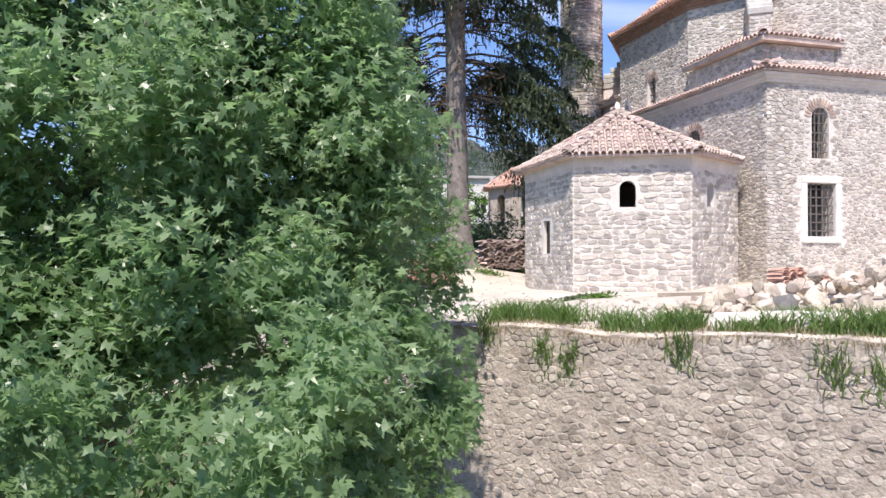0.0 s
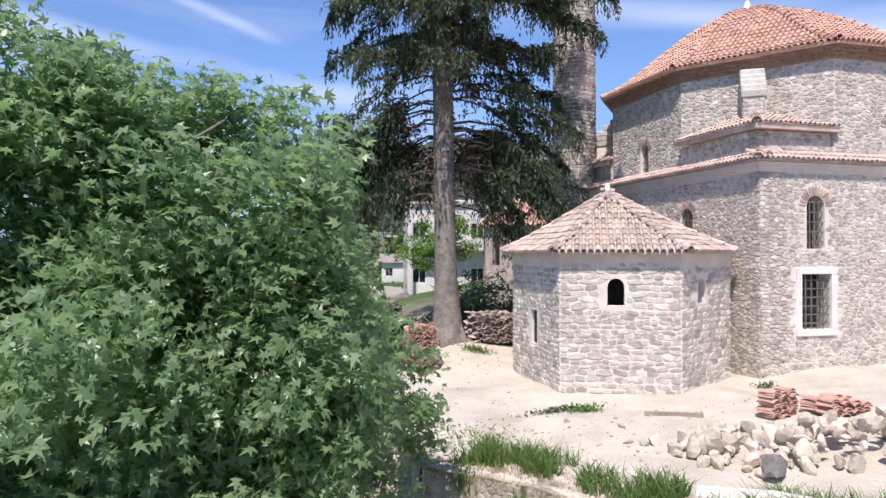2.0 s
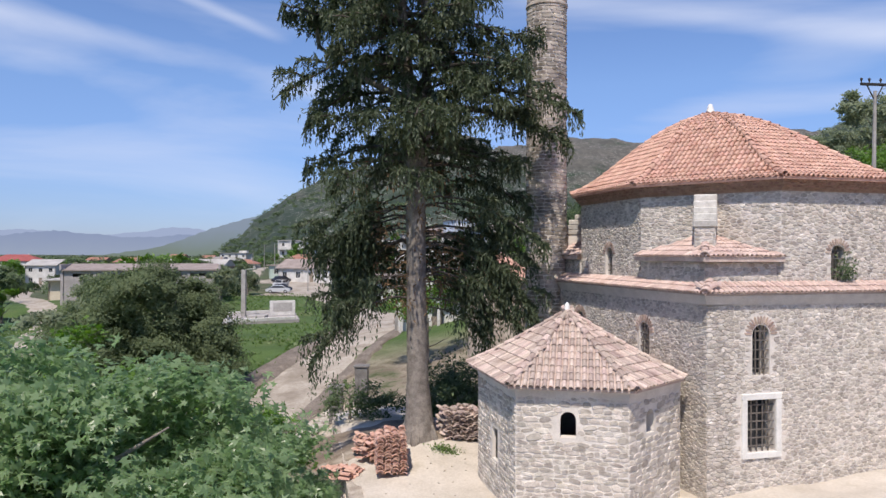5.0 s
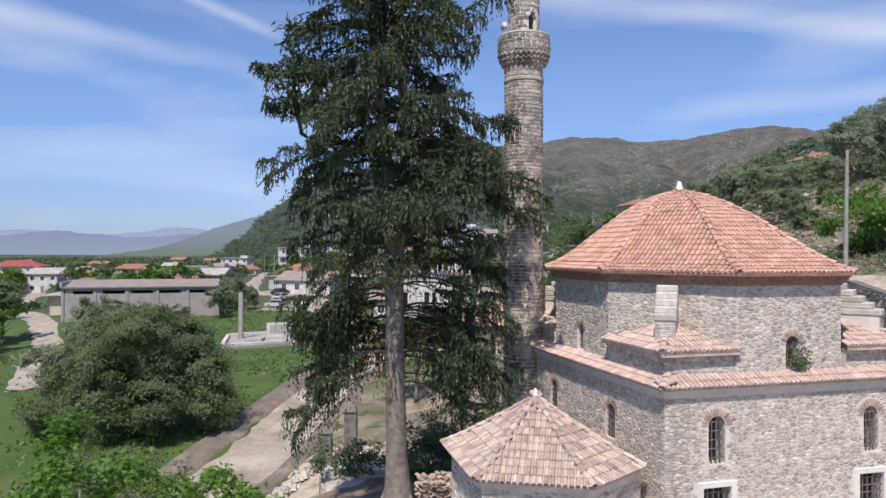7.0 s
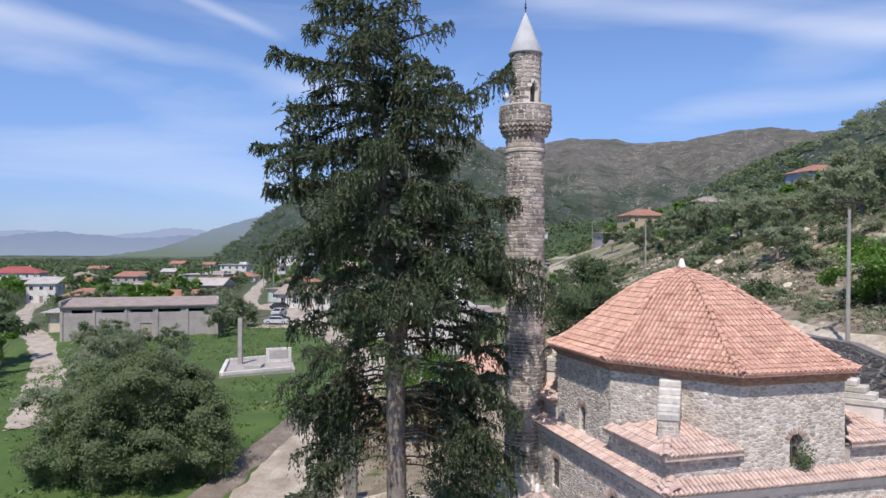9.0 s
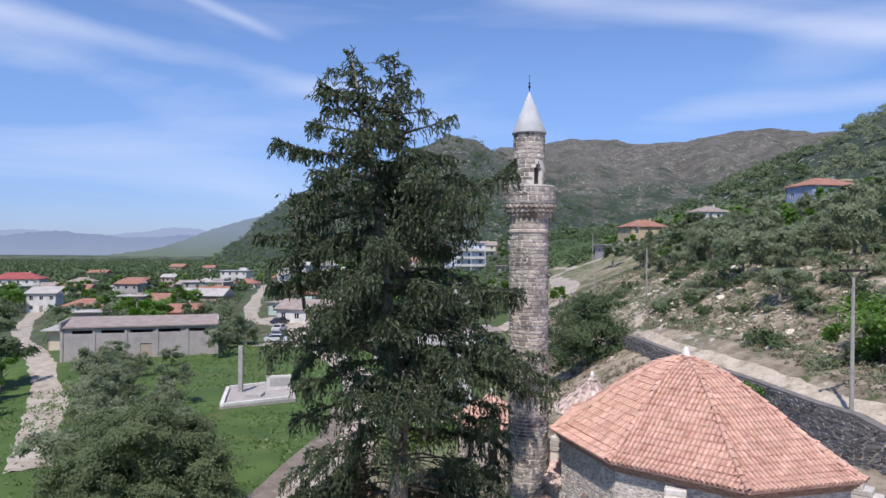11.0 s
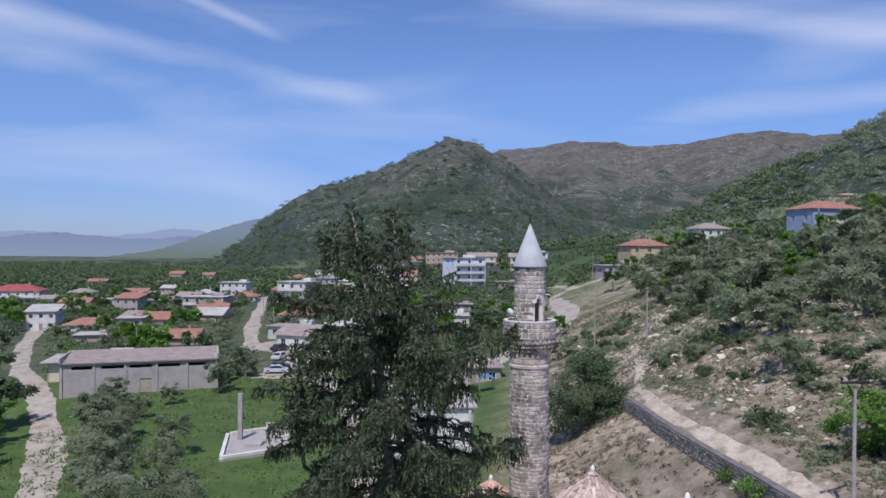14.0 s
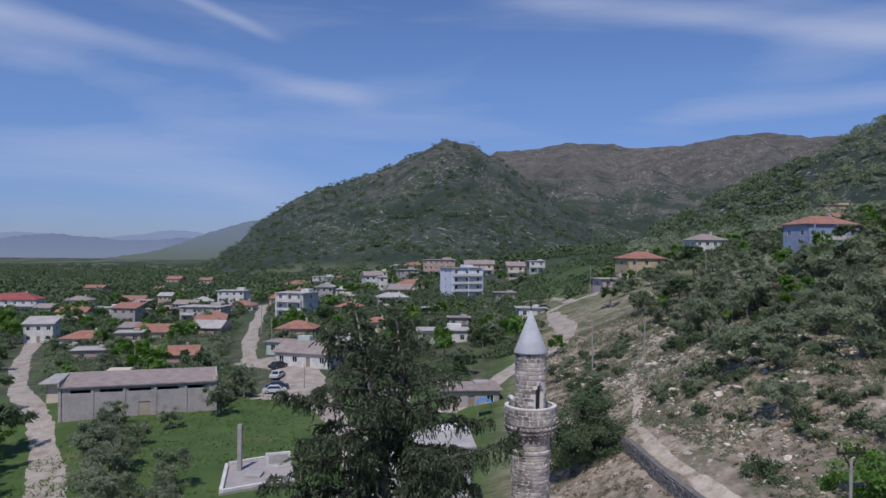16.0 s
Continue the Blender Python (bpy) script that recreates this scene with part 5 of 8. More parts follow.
def crown_points(blobs, twigs, per, spread, seed, shell=0.5, clump=0.13, out=0.5, lift=0.65):
    """Leaf places: twigs in a set of ellipsoids, mostly near their skin, and leaves round each twig's end."""
    rng = np.random.RandomState(seed)
    P, N = [], []
    vol = np.array([b[3] * b[4] * b[5] for b in blobs]) ** 0.64
    for b, share in zip(blobs, vol / vol.sum()):
        k = int(twigs * share)
        k = max(k, 4)
        heads = max(k // 9, 2)
        d = rng.normal(0, 1, (heads, 3))
        d /= np.linalg.norm(d, axis=1, keepdims=True)
        r = shell + (1.0 - shell) * rng.uniform(0, 1, heads) ** 0.6
        r *= 1 + 0.16 * np.sin(d[:, 0] * 7 + b[0]) * np.cos(d[:, 2] * 6 + b[1]) + 0.08 * np.sin(d[:, 1] * 13 + d[:, 2] * 11)
        # boughs, and the twigs bunched round each of them
        c = np.array(b[:3]) + d * r[:, None] * np.array(b[3:])
        own = rng.randint(0, heads, k)
        size = float(np.mean(b[3:])) * clump
        c = c[own] + np.clip(rng.normal(0, size, (k, 3)), -1.5 * size, 1.5 * size) * np.array([1, 1, 0.55])
        d = d[own]
        q = c[:, None, :] + np.clip(rng.normal(0, spread, (k, per, 3)), -1.4 * spread, 1.4 * spread) * np.array([1, 1, 0.7])
        nn = d[:, None, :] * out + np.array([0, 0, lift]) + rng.normal(0, 0.25, (k, per, 3))
        P.append(q.reshape(-1, 3))
        N.append(nn.reshape(-1, 3))
    return np.concatenate(P), np.concatenate(N)


def limbs(base, height, radius, reach, count, seed, lean=(0, 0), start=0.3):
    """Trunk and limbs as one set of tubes."""
    rng = random.Random(seed)
    base = Vector(base)
    pts = [base + Vector((lean[0] * t * height + rng.uniform(-0.03, 0.03) * height * t, lean[1] * t * height + rng.uniform(-0.03, 0.03) * height * t, t * height)) for t in (0, 0.15, 0.35, 0.6, 0.85, 1.0)]
    V, F = tube(pts, [radius * 1.35, radius, radius * 0.85, radius * 0.6, radius * 0.35, radius * 0.15], 9)
    for i in range(count):
        t = start + (0.95 - start) * (i + rng.random()) / count
        p = base.lerp(pts[-1], t)
        a = i * 2.4 + rng.uniform(-0.4, 0.4)
        r = reach * (1.05 - 0.5 * t) * rng.uniform(0.7, 1.1)
        d = Vector((math.cos(a), math.sin(a), rng.uniform(0.25, 0.8)))
        q = [p, p + d * r * 0.35, p + d * r * 0.7 + Vector((0, 0, 0.08 * r)), p + d * r + Vector((rng.uniform(-0.1, 0.1) * r, 0, 0.1 * r))]
        v, f = tube(q, [radius * 0.42 * (1.1 - t * 0.6), radius * 0.28 * (1.1 - t * 0.6), radius * 0.16, radius * 0.05], 6)
        k = len(V)
        V += v
        F += [tuple(x + k for x in g) for g in f]
    return V, F


def broad_tree(name, base, height, radius, blobs, twigs, per, size, spread, leaf, shape, seed, label, category="tree", shell=0.5, branches=9, reach=2.0, group="", out=0.5, lift=0.65, tilt=0.9):
    thing = empty(name, base)
    tagged(thing, label, category, group)
    V, F = limbs(base, height, radius, reach, branches, seed)
    arrays("trunk", V, F, BARK, thing, smooth=True)
    P, N = crown_points(blobs, twigs, per, spread, seed, shell, 0.13, out, lift)
    V, F = scatter_leaves(P, N, size, shape, seed, tilt)
    tris("crown", V, F, leaf, thing)
    return thing


PLANE = leaf_outline(5)
SCRAP = (np.array([(-0.3, 0, 0), (0.3, 0.1, 0), (0.05, 1, 0.1)]), np.array([(0, 1, 2)]))
SIMPLE = leaf_outline(1)
broad_tree("plane_tree", (-3.8, 8.2, -5.0), 9.0, 0.22,
           [(-3.9, 8.6, 1.9, 3.15, 2.5, 3.6), (-1.7, 8.2, 1.85, 1.6, 1.5, 1.25), (-4.7, 6.0, -0.9, 2.4, 1.5, 2.0), (-1.4, 5.7, -0.8, 1.2, 1.0, 1.1), (-4.2, 8.0, 4.6, 1.6, 1.4, 1.0), (-2.0, 5.4, -3.2, 1.5, 1.2, 1.0), (-0.85, 7.0, -1.9, 1.0, 1.0, 1.2), (-0.6, 7.8, -0.6, 0.8, 0.9, 1.1), (-1.2, 8.4, 1.7, 1.0, 1.2, 1.3), (-0.9, 12.2, 0.6, 1.1, 1.0, 1.3), (-1.6, 10.8, 0.6, 1.3, 1.2, 1.3), (-1.45, 12.4, 2.2, 1.1, 1.0, 1.3), (-2.7, 11.6, 2.5, 1.3, 1.2, 1.3), (-4.0, 7.4, 1.6, 1.9, 1.2, 1.8), (-2.1, 8.8, 3.9, 1.3, 1.2, 1.15), (-1.35, 8.8, 2.9, 0.9, 0.9, 0.9), (-3.6, 7.3, 3.3, 1.2, 0.9, 1.0), (-2.5, 6.9, 0.3, 1.5, 1.0, 0.85), (-0.95, 7.3, 0.2, 0.75, 0.9, 0.8)],
           4900, 25, 0.135, 0.225, LEAF_PLANE, PLANE, 3, "large plane tree with broad lobed green leaves", branches=14, reach=3.2)


def conifer():
    """A tall two-topped cypress: arching boughs, side twigs, and branchlets that hang from them like foxtails."""
    base = Vector((0.55, 24.4, 0.1))
    thing = empty("cypress_tree", base)
    tagged(thing, "tall dark old cypress with two tops and hanging sprays", "tree")
    rng = random.Random(8)
    V, F = tube([base + Vector(q) for q in ((0, 0, -0.3), (0, 0, 0.2), (0, 0, 0.9), (-0.05, 0, 2.2), (-0.1, 0, 5), (-0.15, 0, 8.6), (-0.4, 0, 12), (-0.85, 0, 17), (-1.85, 0, 22.3))], [0.85, 0.62, 0.47, 0.37, 0.34, 0.33, 0.24, 0.13, 0.03], 14)

    def join(v, f):
        k = len(V)
        V.extend(v)
        F.extend([tuple(x + k for x in g) for g in f])

    join(*tube([base + Vector(q) for q in ((-0.15, 0, 8.4), (0.25, 0.3, 11), (0.1, 0.3, 16), (-0.4, 0.1, 22.25))], [0.27, 0.2, 0.12, 0.03], 10))
    # a bough that turned up into a small top of its own
    join(*tube([base + Vector(q) for q in ((-0.3, 0, 11.6), (-2.0, -0.2, 12.4), (-3.4, -0.3, 13.4), (-3.65, -0.3, 15.0), (-3.75, -0.3, 17.1))], [0.14, 0.11, 0.08, 0.05, 0.015], 7))
    for k in range(5):
        a = 0.6 + k * 1.31
        d = Vector((math.cos(a), math.sin(a), 0))
        join(*tube([base + d * 0.3 + Vector((0, 0, 0.7)), base + d * 0.62 + Vector((0, 0, 0.05)), base + d * 1.05 + Vector((0, 0, -0.22))], [0.2, 0.17, 0.06], 7))
    TV, TF = list(V), list(F)
    V.clear()
    F.clear()
    LEFT = [(5, 4.4), (7, 4.2), (9, 3.9), (11, 4.3), (13, 4.5), (15, 4.4), (17, 3.2), (19, 2.3), (21, 1.2), (22.5, 0.4)]
    RIGHT = [(5, 4.5), (7, 4.5), (9, 4.1), (11, 4.9), (13, 4.2), (15, 3.3), (17, 3.3), (19, 2.5), (21, 1.0), (22.5, 0.35)]
    DEEP = [(5, 3.2), (9, 3.3), (14, 3.3), (18, 2.4), (21, 1.0), (22.5, 0.3)]

    def reach_at(z, a):
        c, s = math.cos(a), math.sin(a)
        side = RIGHT if c > 0 else LEFT
        rx = np.interp(z, [q[0] for q in side], [q[1] for q in side])
        ry = np.interp(z, [q[0] for q in DEEP], [q[1] for q in DEEP])
        return float(1 / math.sqrt((c / rx) ** 2 + (s / ry) ** 2))

    def stem_x(z, which):
        return float(np.interp(z, [8, 12, 17, 22.9], [-0.15, -0.4, -0.85, -1.95]) if which else np.interp(z, [8, 11, 16, 22.8], [-0.15, 0.25, 0.1, -0.4]))

    boughs = []
    for k in range(126):        # the crown
        z = 8.9 + 8.9 * (k + rng.random()) / 126
        boughs.append((z, k * 2.39996 + rng.uniform(-0.3, 0.3), rng.choice((0.5, 0.7, 0.85, 0.95, 1.0)), rng.uniform(0.05, 0.55), rng.uniform(0.2, 0.75), 1.0))
    for k in range(52):         # the two tops
        z = 17.3 + 4.6 * (k + rng.random()) / 52
        boughs.append((z, k * 2.39996 + rng.uniform(-0.4, 0.4), rng.uniform(0.45, 1.2), rng.uniform(-0.25, 0.2), rng.uniform(0.1, 0.5), 0.62))
    for k in range(11):         # low hanging boughs over the yard
        boughs.append((rng.uniform(6.8, 9.2), math.pi + rng.uniform(-0.75, 0.6), rng.uniform(0.6, 1.02), rng.uniform(0.5, 0.95), rng.uniform(0.1, 0.4), 1.7))
    for k in range(20):         # and towards the minaret
        boughs.append((rng.uniform(5.6, 8.4), rng.uniform(-0.3, 1.0), rng.uniform(0.65, 1.06), rng.uniform(0.25, 0.75), rng.uniform(0.1, 0.4), 1.8))
    for k in range(12):         # the lowest, hanging far down
        boughs.append((rng.uniform(4.6, 6.4), rng.uniform(-0.1, 1.2) if k < 8 else math.pi + rng.uniform(-0.6, 0.5), rng.uniform(0.45, 0.8), rng.uniform(0.35, 0.7), 0.2, 2.3))
    for k in range(4):          # and behind the trunk
        boughs.append((rng.uniform(6.5, 9.0), rng.uniform(1.0, 2.5), rng.uniform(0.6, 1.0), rng.uniform(0.3, 0.7), 0.2, 1.9))
    # single boughs that stand out of the outline
    boughs += [(16.6, 0.12, 1.3, -0.28, 0.75, 0.9), (16.9, -0.35, 1.25, -0.22, 0.6, 0.9), (15.6, 3.0, 1.03, -0.02, 0.25, 0.55), (14.2, 3.35, 1.05, 0.05, 0.2, 0.55), (18.6, 3.05, 1.35, -0.15, 0.35, 0.6), (20.4, 2.9, 1.9, -0.35, 0.3, 0.55), (11.4, 0.1, 1.17, 0.3, 0.3, 1.2), (11.9, -0.25, 1.1, 0.25, 0.3, 1.1), (10.9, 0.3, 1.12, 0.3, 0.4, 1.1)]
    Q = []      # branchlets: root, knee, end of the side twig, hanging tip, thickness

    def clothe(pts, out, share, fill, hang, lift=0.0):
        L = sum((pts[i + 1] - pts[i]).length for i in range(len(pts) - 1))
        m = max(int(L * 20 * fill), 4)
        side = Vector((-out.y, out.x, 0))
        for j in range(m):
            t = share + (1.0 - share) * (j + rng.random()) / m
            if rng.random() > 0.35 + 0.9 * t and fill > 0.6:
                continue
            u = t * (len(pts) - 1)
            i = min(int(u), len(pts) - 2)
            q = pts[i].lerp(pts[i + 1], u - i)
            w = side * rng.choice((-1, 1)) * rng.uniform(0.35, 1.0) + out * rng.uniform(0.1, 0.9) + Vector((0, 0, rng.uniform(-0.15, 0.2) + lift))
            l1 = (0.62 * (1.12 - t) + 0.1) * rng.uniform(0.5, 1.2)
            knee = q + w * l1 * 0.55 + Vector((0, 0, 0.05))
            end = q + w * l1 + Vector((0, 0, -0.06 + lift * 0.2))
            drop = hang * rng.uniform(0.25, 1.0) * (1.1 - 0.45 * t)
            tip = end + w * l1 * 0.15 + Vector((rng.gauss(0, 0.06), rng.gauss(0, 0.06), -drop + lift * 0.3))
            Q.append((q, knee, end, tip))

    for k, (z, a, share, sag, up, hang) in enumerate(boughs):
        if math.sin(z * 2.1 + 1.0) * math.cos(a * 2 + z * 0.9) > 0.52 and z < 17:
            continue
        r = reach_at(z - (0.8 if z < 17 else 0.0), a) * share
        p = base + Vector((stem_x(z, k % 2), 0, z - 0.1))
        d = Vector((math.cos(a), math.sin(a), 0))
        bend = Vector((-d.y, d.x, 0)) * rng.uniform(-0.12, 0.12) * r
        pts = [p + d * r * t + bend * t * t + Vector((0, 0, r * (0.30 * t - (0.30 + sag) * t * t + up * 0.3 * t ** 4))) for t in (0, 0.2, 0.4, 0.6, 0.8, 0.92, 1.0)]
        th = 0.035 + 0.014 * r if z > 9 else 0.022 + 0.007 * r
        V.clear()
        F.clear()
        v, f = tube(pts, [th, th * 0.8, th * 0.6, th * 0.42, th * 0.28, th * 0.2, 0.01], 5)
        join(v, f)
        clothe(pts, d, 0.12 if z > 9.5 else 0.34, 1.0 if z < 17 else 0.75, 0.85 * hang)
        # forks of the outer half
        for g in range(3 if r > 2 else 1):
            i = rng.choice((2, 3, 4))
            w = (d + Vector((-d.y, d.x, 0)) * rng.choice((-1, 1)) * rng.uniform(0.5, 1.1)).normalized()
            l = r * rng.uniform(0.2, 0.38)
            fk = [pts[i], pts[i] + w * l * 0.5 + Vector((0, 0, 0.06 * l)), pts[i] + w * l + Vector((0, 0, (0.22 * up - 0.35 * max(sag, 0)) * l))]
            v, f = tube(fk, [th * 0.4, th * 0.25, 0.008], 4)
            join(v, f)
            clothe(fk, w, 0.1, 0.9, 0.75 * hang)
        arrays("bough", V, F, DARKBARK, thing, "dark spreading bough", smooth=True)
    V.clear()
    F.clear()
    # shoots up the leaders and the small side top
    for x0, z0, x1, z1, y0 in ((-1.0, 17.4, -1.85, 22.4, 0), (0.0, 16.8, -0.4, 22.35, 0.1), (-3.62, 13.8, -3.75, 17.3, -0.3)):
        for k in range(30):
            t = (k + rng.random()) / 30
            a = rng.uniform(0, 6.28)
            d = Vector((math.cos(a), math.sin(a), 0))
            p = base + Vector((x0 + (x1 - x0) * t, y0, z0 + (z1 - z0) * t))
            l = (0.8 - 0.62 * t) * rng.uniform(0.3, 1.0)
            pts = [p, p + d * l * 0.6 + Vector((0, 0, l * 0.12)), p + d * l + Vector((0, 0, l * 0.5))]
            v, f = tube(pts, [0.02, 0.014, 0.006], 4)
            join(v, f)
            clothe(pts, d, 0.05, 0.5, 0.25, 0.25)
        for k in range(60):
            t = (k + rng.random()) / 60
            p = base + Vector((x0 + (x1 - x0) * t + rng.gauss(0, 0.05), y0 + rng.gauss(0, 0.05), z0 + (z1 - z0) * t))
            a = rng.uniform(0, 6.28)
            w = Vector((math.cos(a), math.sin(a), 0.6)) * 0.13
            Q.append((p, p + w, p + w * 1.4, p + w * 1.5 + Vector((0, 0, rng.uniform(-0.1, 0.25)))))
    arrays("trunk", TV, TF, BARK, thing, "grey ridged trunk", smooth=True)
    tagged(arrays("leader_twig", V, F, DARKBARK, thing, "thin twigs up the tops", smooth=True), kind="stuff")

    def brushes(name, Q, per, size, mat, label, seed):
        Q = np.array([[tuple(p) for p in q] for q in Q])
        g = np.random.RandomState(seed)
        n = len(Q)
        t = (np.arange(per)[None, :] + g.uniform(0, 1, (n, per))) / per * 3
        i = np.minimum(t.astype(int), 2)
        f = (t - i)[..., None]
        rows = np.arange(n)[:, None]
        A, B = Q[rows, i], Q[rows, i + 1]
        P = A + (B - A) * f
        axis = (B - A) / (np.linalg.norm(B - A, axis=2, keepdims=True) + 1e-6)
        rad = g.normal(0, 1, (n, per, 3))
        D = axis * 0.9 + rad * 0.33 + np.array([0, 0, -0.12])
        D /= np.linalg.norm(D, axis=2, keepdims=True)
        S = np.cross(D, g.normal(0, 1, (n, per, 3)))
        S /= np.linalg.norm(S, axis=2, keepdims=True) + 1e-6
        l = size * g.uniform(0.65, 1.3, (n, per, 1))
        shape = np.array([(-0.11, 0.0), (0.11, 0.0), (0.15, 0.45), (0.0, 1.0), (-0.15, 0.45)])
        W = P[:, :, None, :] + (S[:, :, None, :] * shape[None, None, :, 0:1] + D[:, :, None, :] * shape[None, None, :, 1:2]) * l[:, :, None, :]
        k = n * per
        faces = np.array([(0, 1, 2), (0, 2, 4), (4, 2, 3)])
        tris(name, W.reshape(-1, 3), (faces[None] + (np.arange(k) * 5)[:, None, None]).reshape(-1, 3), mat, thing, label)

    brushes("crown", Q, 13, 0.15, NEEDLE, "dark green hanging scale-leaf sprays", 4)
    # dead twigs hanging about the bare part of the trunk
    dead = []
    for k in range(260):
        z = rng.uniform(4.6, 9.6)
        a = rng.uniform(0, 6.28)
        r = rng.uniform(0.3, 2.3) * (0.5 + 0.1 * (z - 4.6))
        p = base + Vector((-0.12 + r * math.cos(a), r * math.sin(a) * 0.8, z))
        w = Vector((math.cos(a), math.sin(a), 0)) * rng.uniform(0.1, 0.4)
        dead.append((p, p + w * 0.5, p + w, p + w * 1.1 - Vector((0, 0, rng.uniform(0.3, 1.0)))))
    brushes("dead_twig", dead, 7, 0.15, DRYNEEDLE, "brown dead hanging twigs", 5)




conifer()


# ---- roads and tracks ----
def gz(x, y):
    return float(ground_z(x, y))


def spline(points, step=1.0):
    """Points along a smooth curve through the given ones."""
    pts = [Vector(p) for p in points]
    pts = [pts[0] * 2 - pts[1]] + pts + [pts[-1] * 2 - pts[-2]]
    out = []
    for i in range(1, len(pts) - 2):
        a, b, c, d = pts[i - 1:i + 3]
        n = max(int((c - b).length / step), 1)
        for k in range(n):
            t = k / n
            out.append(0.5 * ((2 * b) + (c - a) * t + (2 * a - 5 * b + 4 * c - d) * t * t + (3 * b - a - 3 * c + d) * t ** 3))
    return out + [pts[-2]]


def track(name, points, width, material, label, lift=0.08, seed=1):
    line = spline(points, 1.5)
    rng = random.Random(seed)
    V, F, n = [], [], 7
    for i, p in enumerate(line):
        d = (line[min(i + 1, len(line) - 1)] - line[max(i - 1, 0)]).normalized()
        s = Vector((d.y, -d.x))
        w = width * (1 + 0.16 * math.sin(i * 0.19 + seed) + 0.05 * math.sin(i * 0.53))
        for k in range(n):
            q = p + s * (w * (k / (n - 1) - 0.5) + (rng.uniform(-0.3, 0.3) if k in (0, n - 1) else 0.0))
            rut = -0.09 if k in (2, 4) else 0.03 * math.sin(i * 1.7 + k)
            V.append((q.x, q.y, gz(q.x, q.y) + (lift + rut if 0 < k < n - 1 else -0.05)))
    for i in range(len(line) - 1):
        for k in range(n - 1):
            a = i * n + k
            F.append((a, a + 1, a + n + 1, a + n))
    return tagged(arrays(name, V, F, material, smooth=True), label, "road", kind="structure")


track("road", [(-13, 26), (-10.5, 36), (-8.6, 43), (-7.2, 52), (-5.5, 64), (-6, 78), (-11, 100), (-18, 120), (-24, 138), (-33, 158)], 5.2, ROAD, "pale rutted dirt road past the field", 0.1, 1)
track("road_bank", [(-15.6, 31), (-13.0, 40), (-11.4, 47), (-9.8, 55), (-8.4, 64), (-8.8, 76)], 2.3, MUD, "dark muddy bank along the dirt road", 0.3, 8)
track("road_bank", [(-8.5, 33), (-6.4, 40), (-5.3, 47), (-4.0, 55), (-2.6, 64)], 1.3, MUD, "trodden earth verge of the dirt road", 0.2, 9)
track("road", [(-26, 124), (-25, 138), (-30, 152), (-41, 163)], 11, ROAD, "wide dusty yard where the roads meet", 0.16, 2)
track("road", [(-41, 160), (-46, 178), (-52, 202), (-60, 238), (-68, 275), (-85, 350)], 4.2, ROAD, "pale village street between the houses", 0.12, 3)
track("road", [(-30, 55), (-40, 75), (-49, 92), (-65, 118), (-81, 141), (-100, 174), (-112, 198), (-128, 232)], 4.4, ROAD, "pale dirt lane behind the field", 0.1, 4)
track("road", [(30, 22), (24.4, 30), (22.5, 36), (21.8, 41), (20.1, 51), (19.7, 61), (20.8, 70), (23.4, 80), (25.2, 90), (29, 101), (34.3, 110), (37, 124)], 1.15, DIRT, "narrow stony path above the wall", 0.12, 5)
track("road", [(2, 112), (9.4, 129), (16, 142), (24.4, 146), (29, 160), (30, 180), (32, 201), (38, 204), (45, 200)], 4.4, ROAD, "white gravel road winding up to the houses", 0.14, 6)
track("road", [(38, 203), (36, 225), (28, 245), (16, 252)], 2.5, ROAD, "faint track across the upper field", 0.14, 7)

# ---- materials of the village ----
WHITEWALL = surface("white_plaster", (0.48, 0.46, 0.43), (0.72, 0.70, 0.66), scale=0.5, fine=6, bump=0.1)
GREYWALL = surface("bare_concrete_wall", (0.30, 0.275, 0.26), (0.45, 0.41, 0.39), scale=0.4, fine=5, bump=0.2, third=(0.24, 0.2, 0.18), third_at=(0.55, 0.75), third_scale=0.4)
PINKWALL = surface("pinkish_brickwork", (0.36, 0.255, 0.215), (0.50, 0.38, 0.33), scale=0.6, fine=8, bump=0.2)
YELLOWWALL = surface("ochre_plaster", (0.40, 0.31, 0.19), (0.54, 0.44, 0.29), scale=0.5, fine=6, bump=0.1)
CREAMWALL = surface("cream_plaster", (0.52, 0.44, 0.33), (0.66, 0.58, 0.46), scale=0.5, fine=6, bump=0.1)
BLUEWALL = surface("blue_plaster", (0.22, 0.27, 0.40), (0.32, 0.38, 0.52), scale=0.5, fine=6, bump=0.1)
REDROOF = surface("village_roof_tile", (0.25, 0.115, 0.08), (0.385, 0.20, 0.145), scale=0.7, fine=7, bump=0.3)
BROWNROOF = surface("old_roof_tile", (0.23, 0.185, 0.165), (0.36, 0.30, 0.27), scale=0.7, fine=7, bump=0.3)
CRIMSONROOF = surface("crimson_roof_sheet", (0.24, 0.06, 0.055), (0.36, 0.10, 0.09), scale=0.5, fine=5, bump=0.1)
SLAB = surface("roof_slab", (0.32, 0.30, 0.28), (0.48, 0.46, 0.43), scale=0.4, fine=5, bump=0.15)
WOOD = surface("grey_wood", (0.20, 0.16, 0.12), (0.36, 0.30, 0.24), scale=3, fine=25, bump=0.4)
CONCRETE = surface("pole_concrete", (0.27, 0.255, 0.235), (0.40, 0.38, 0.35), scale=2, fine=20, bump=0.2)
TAKEN = []


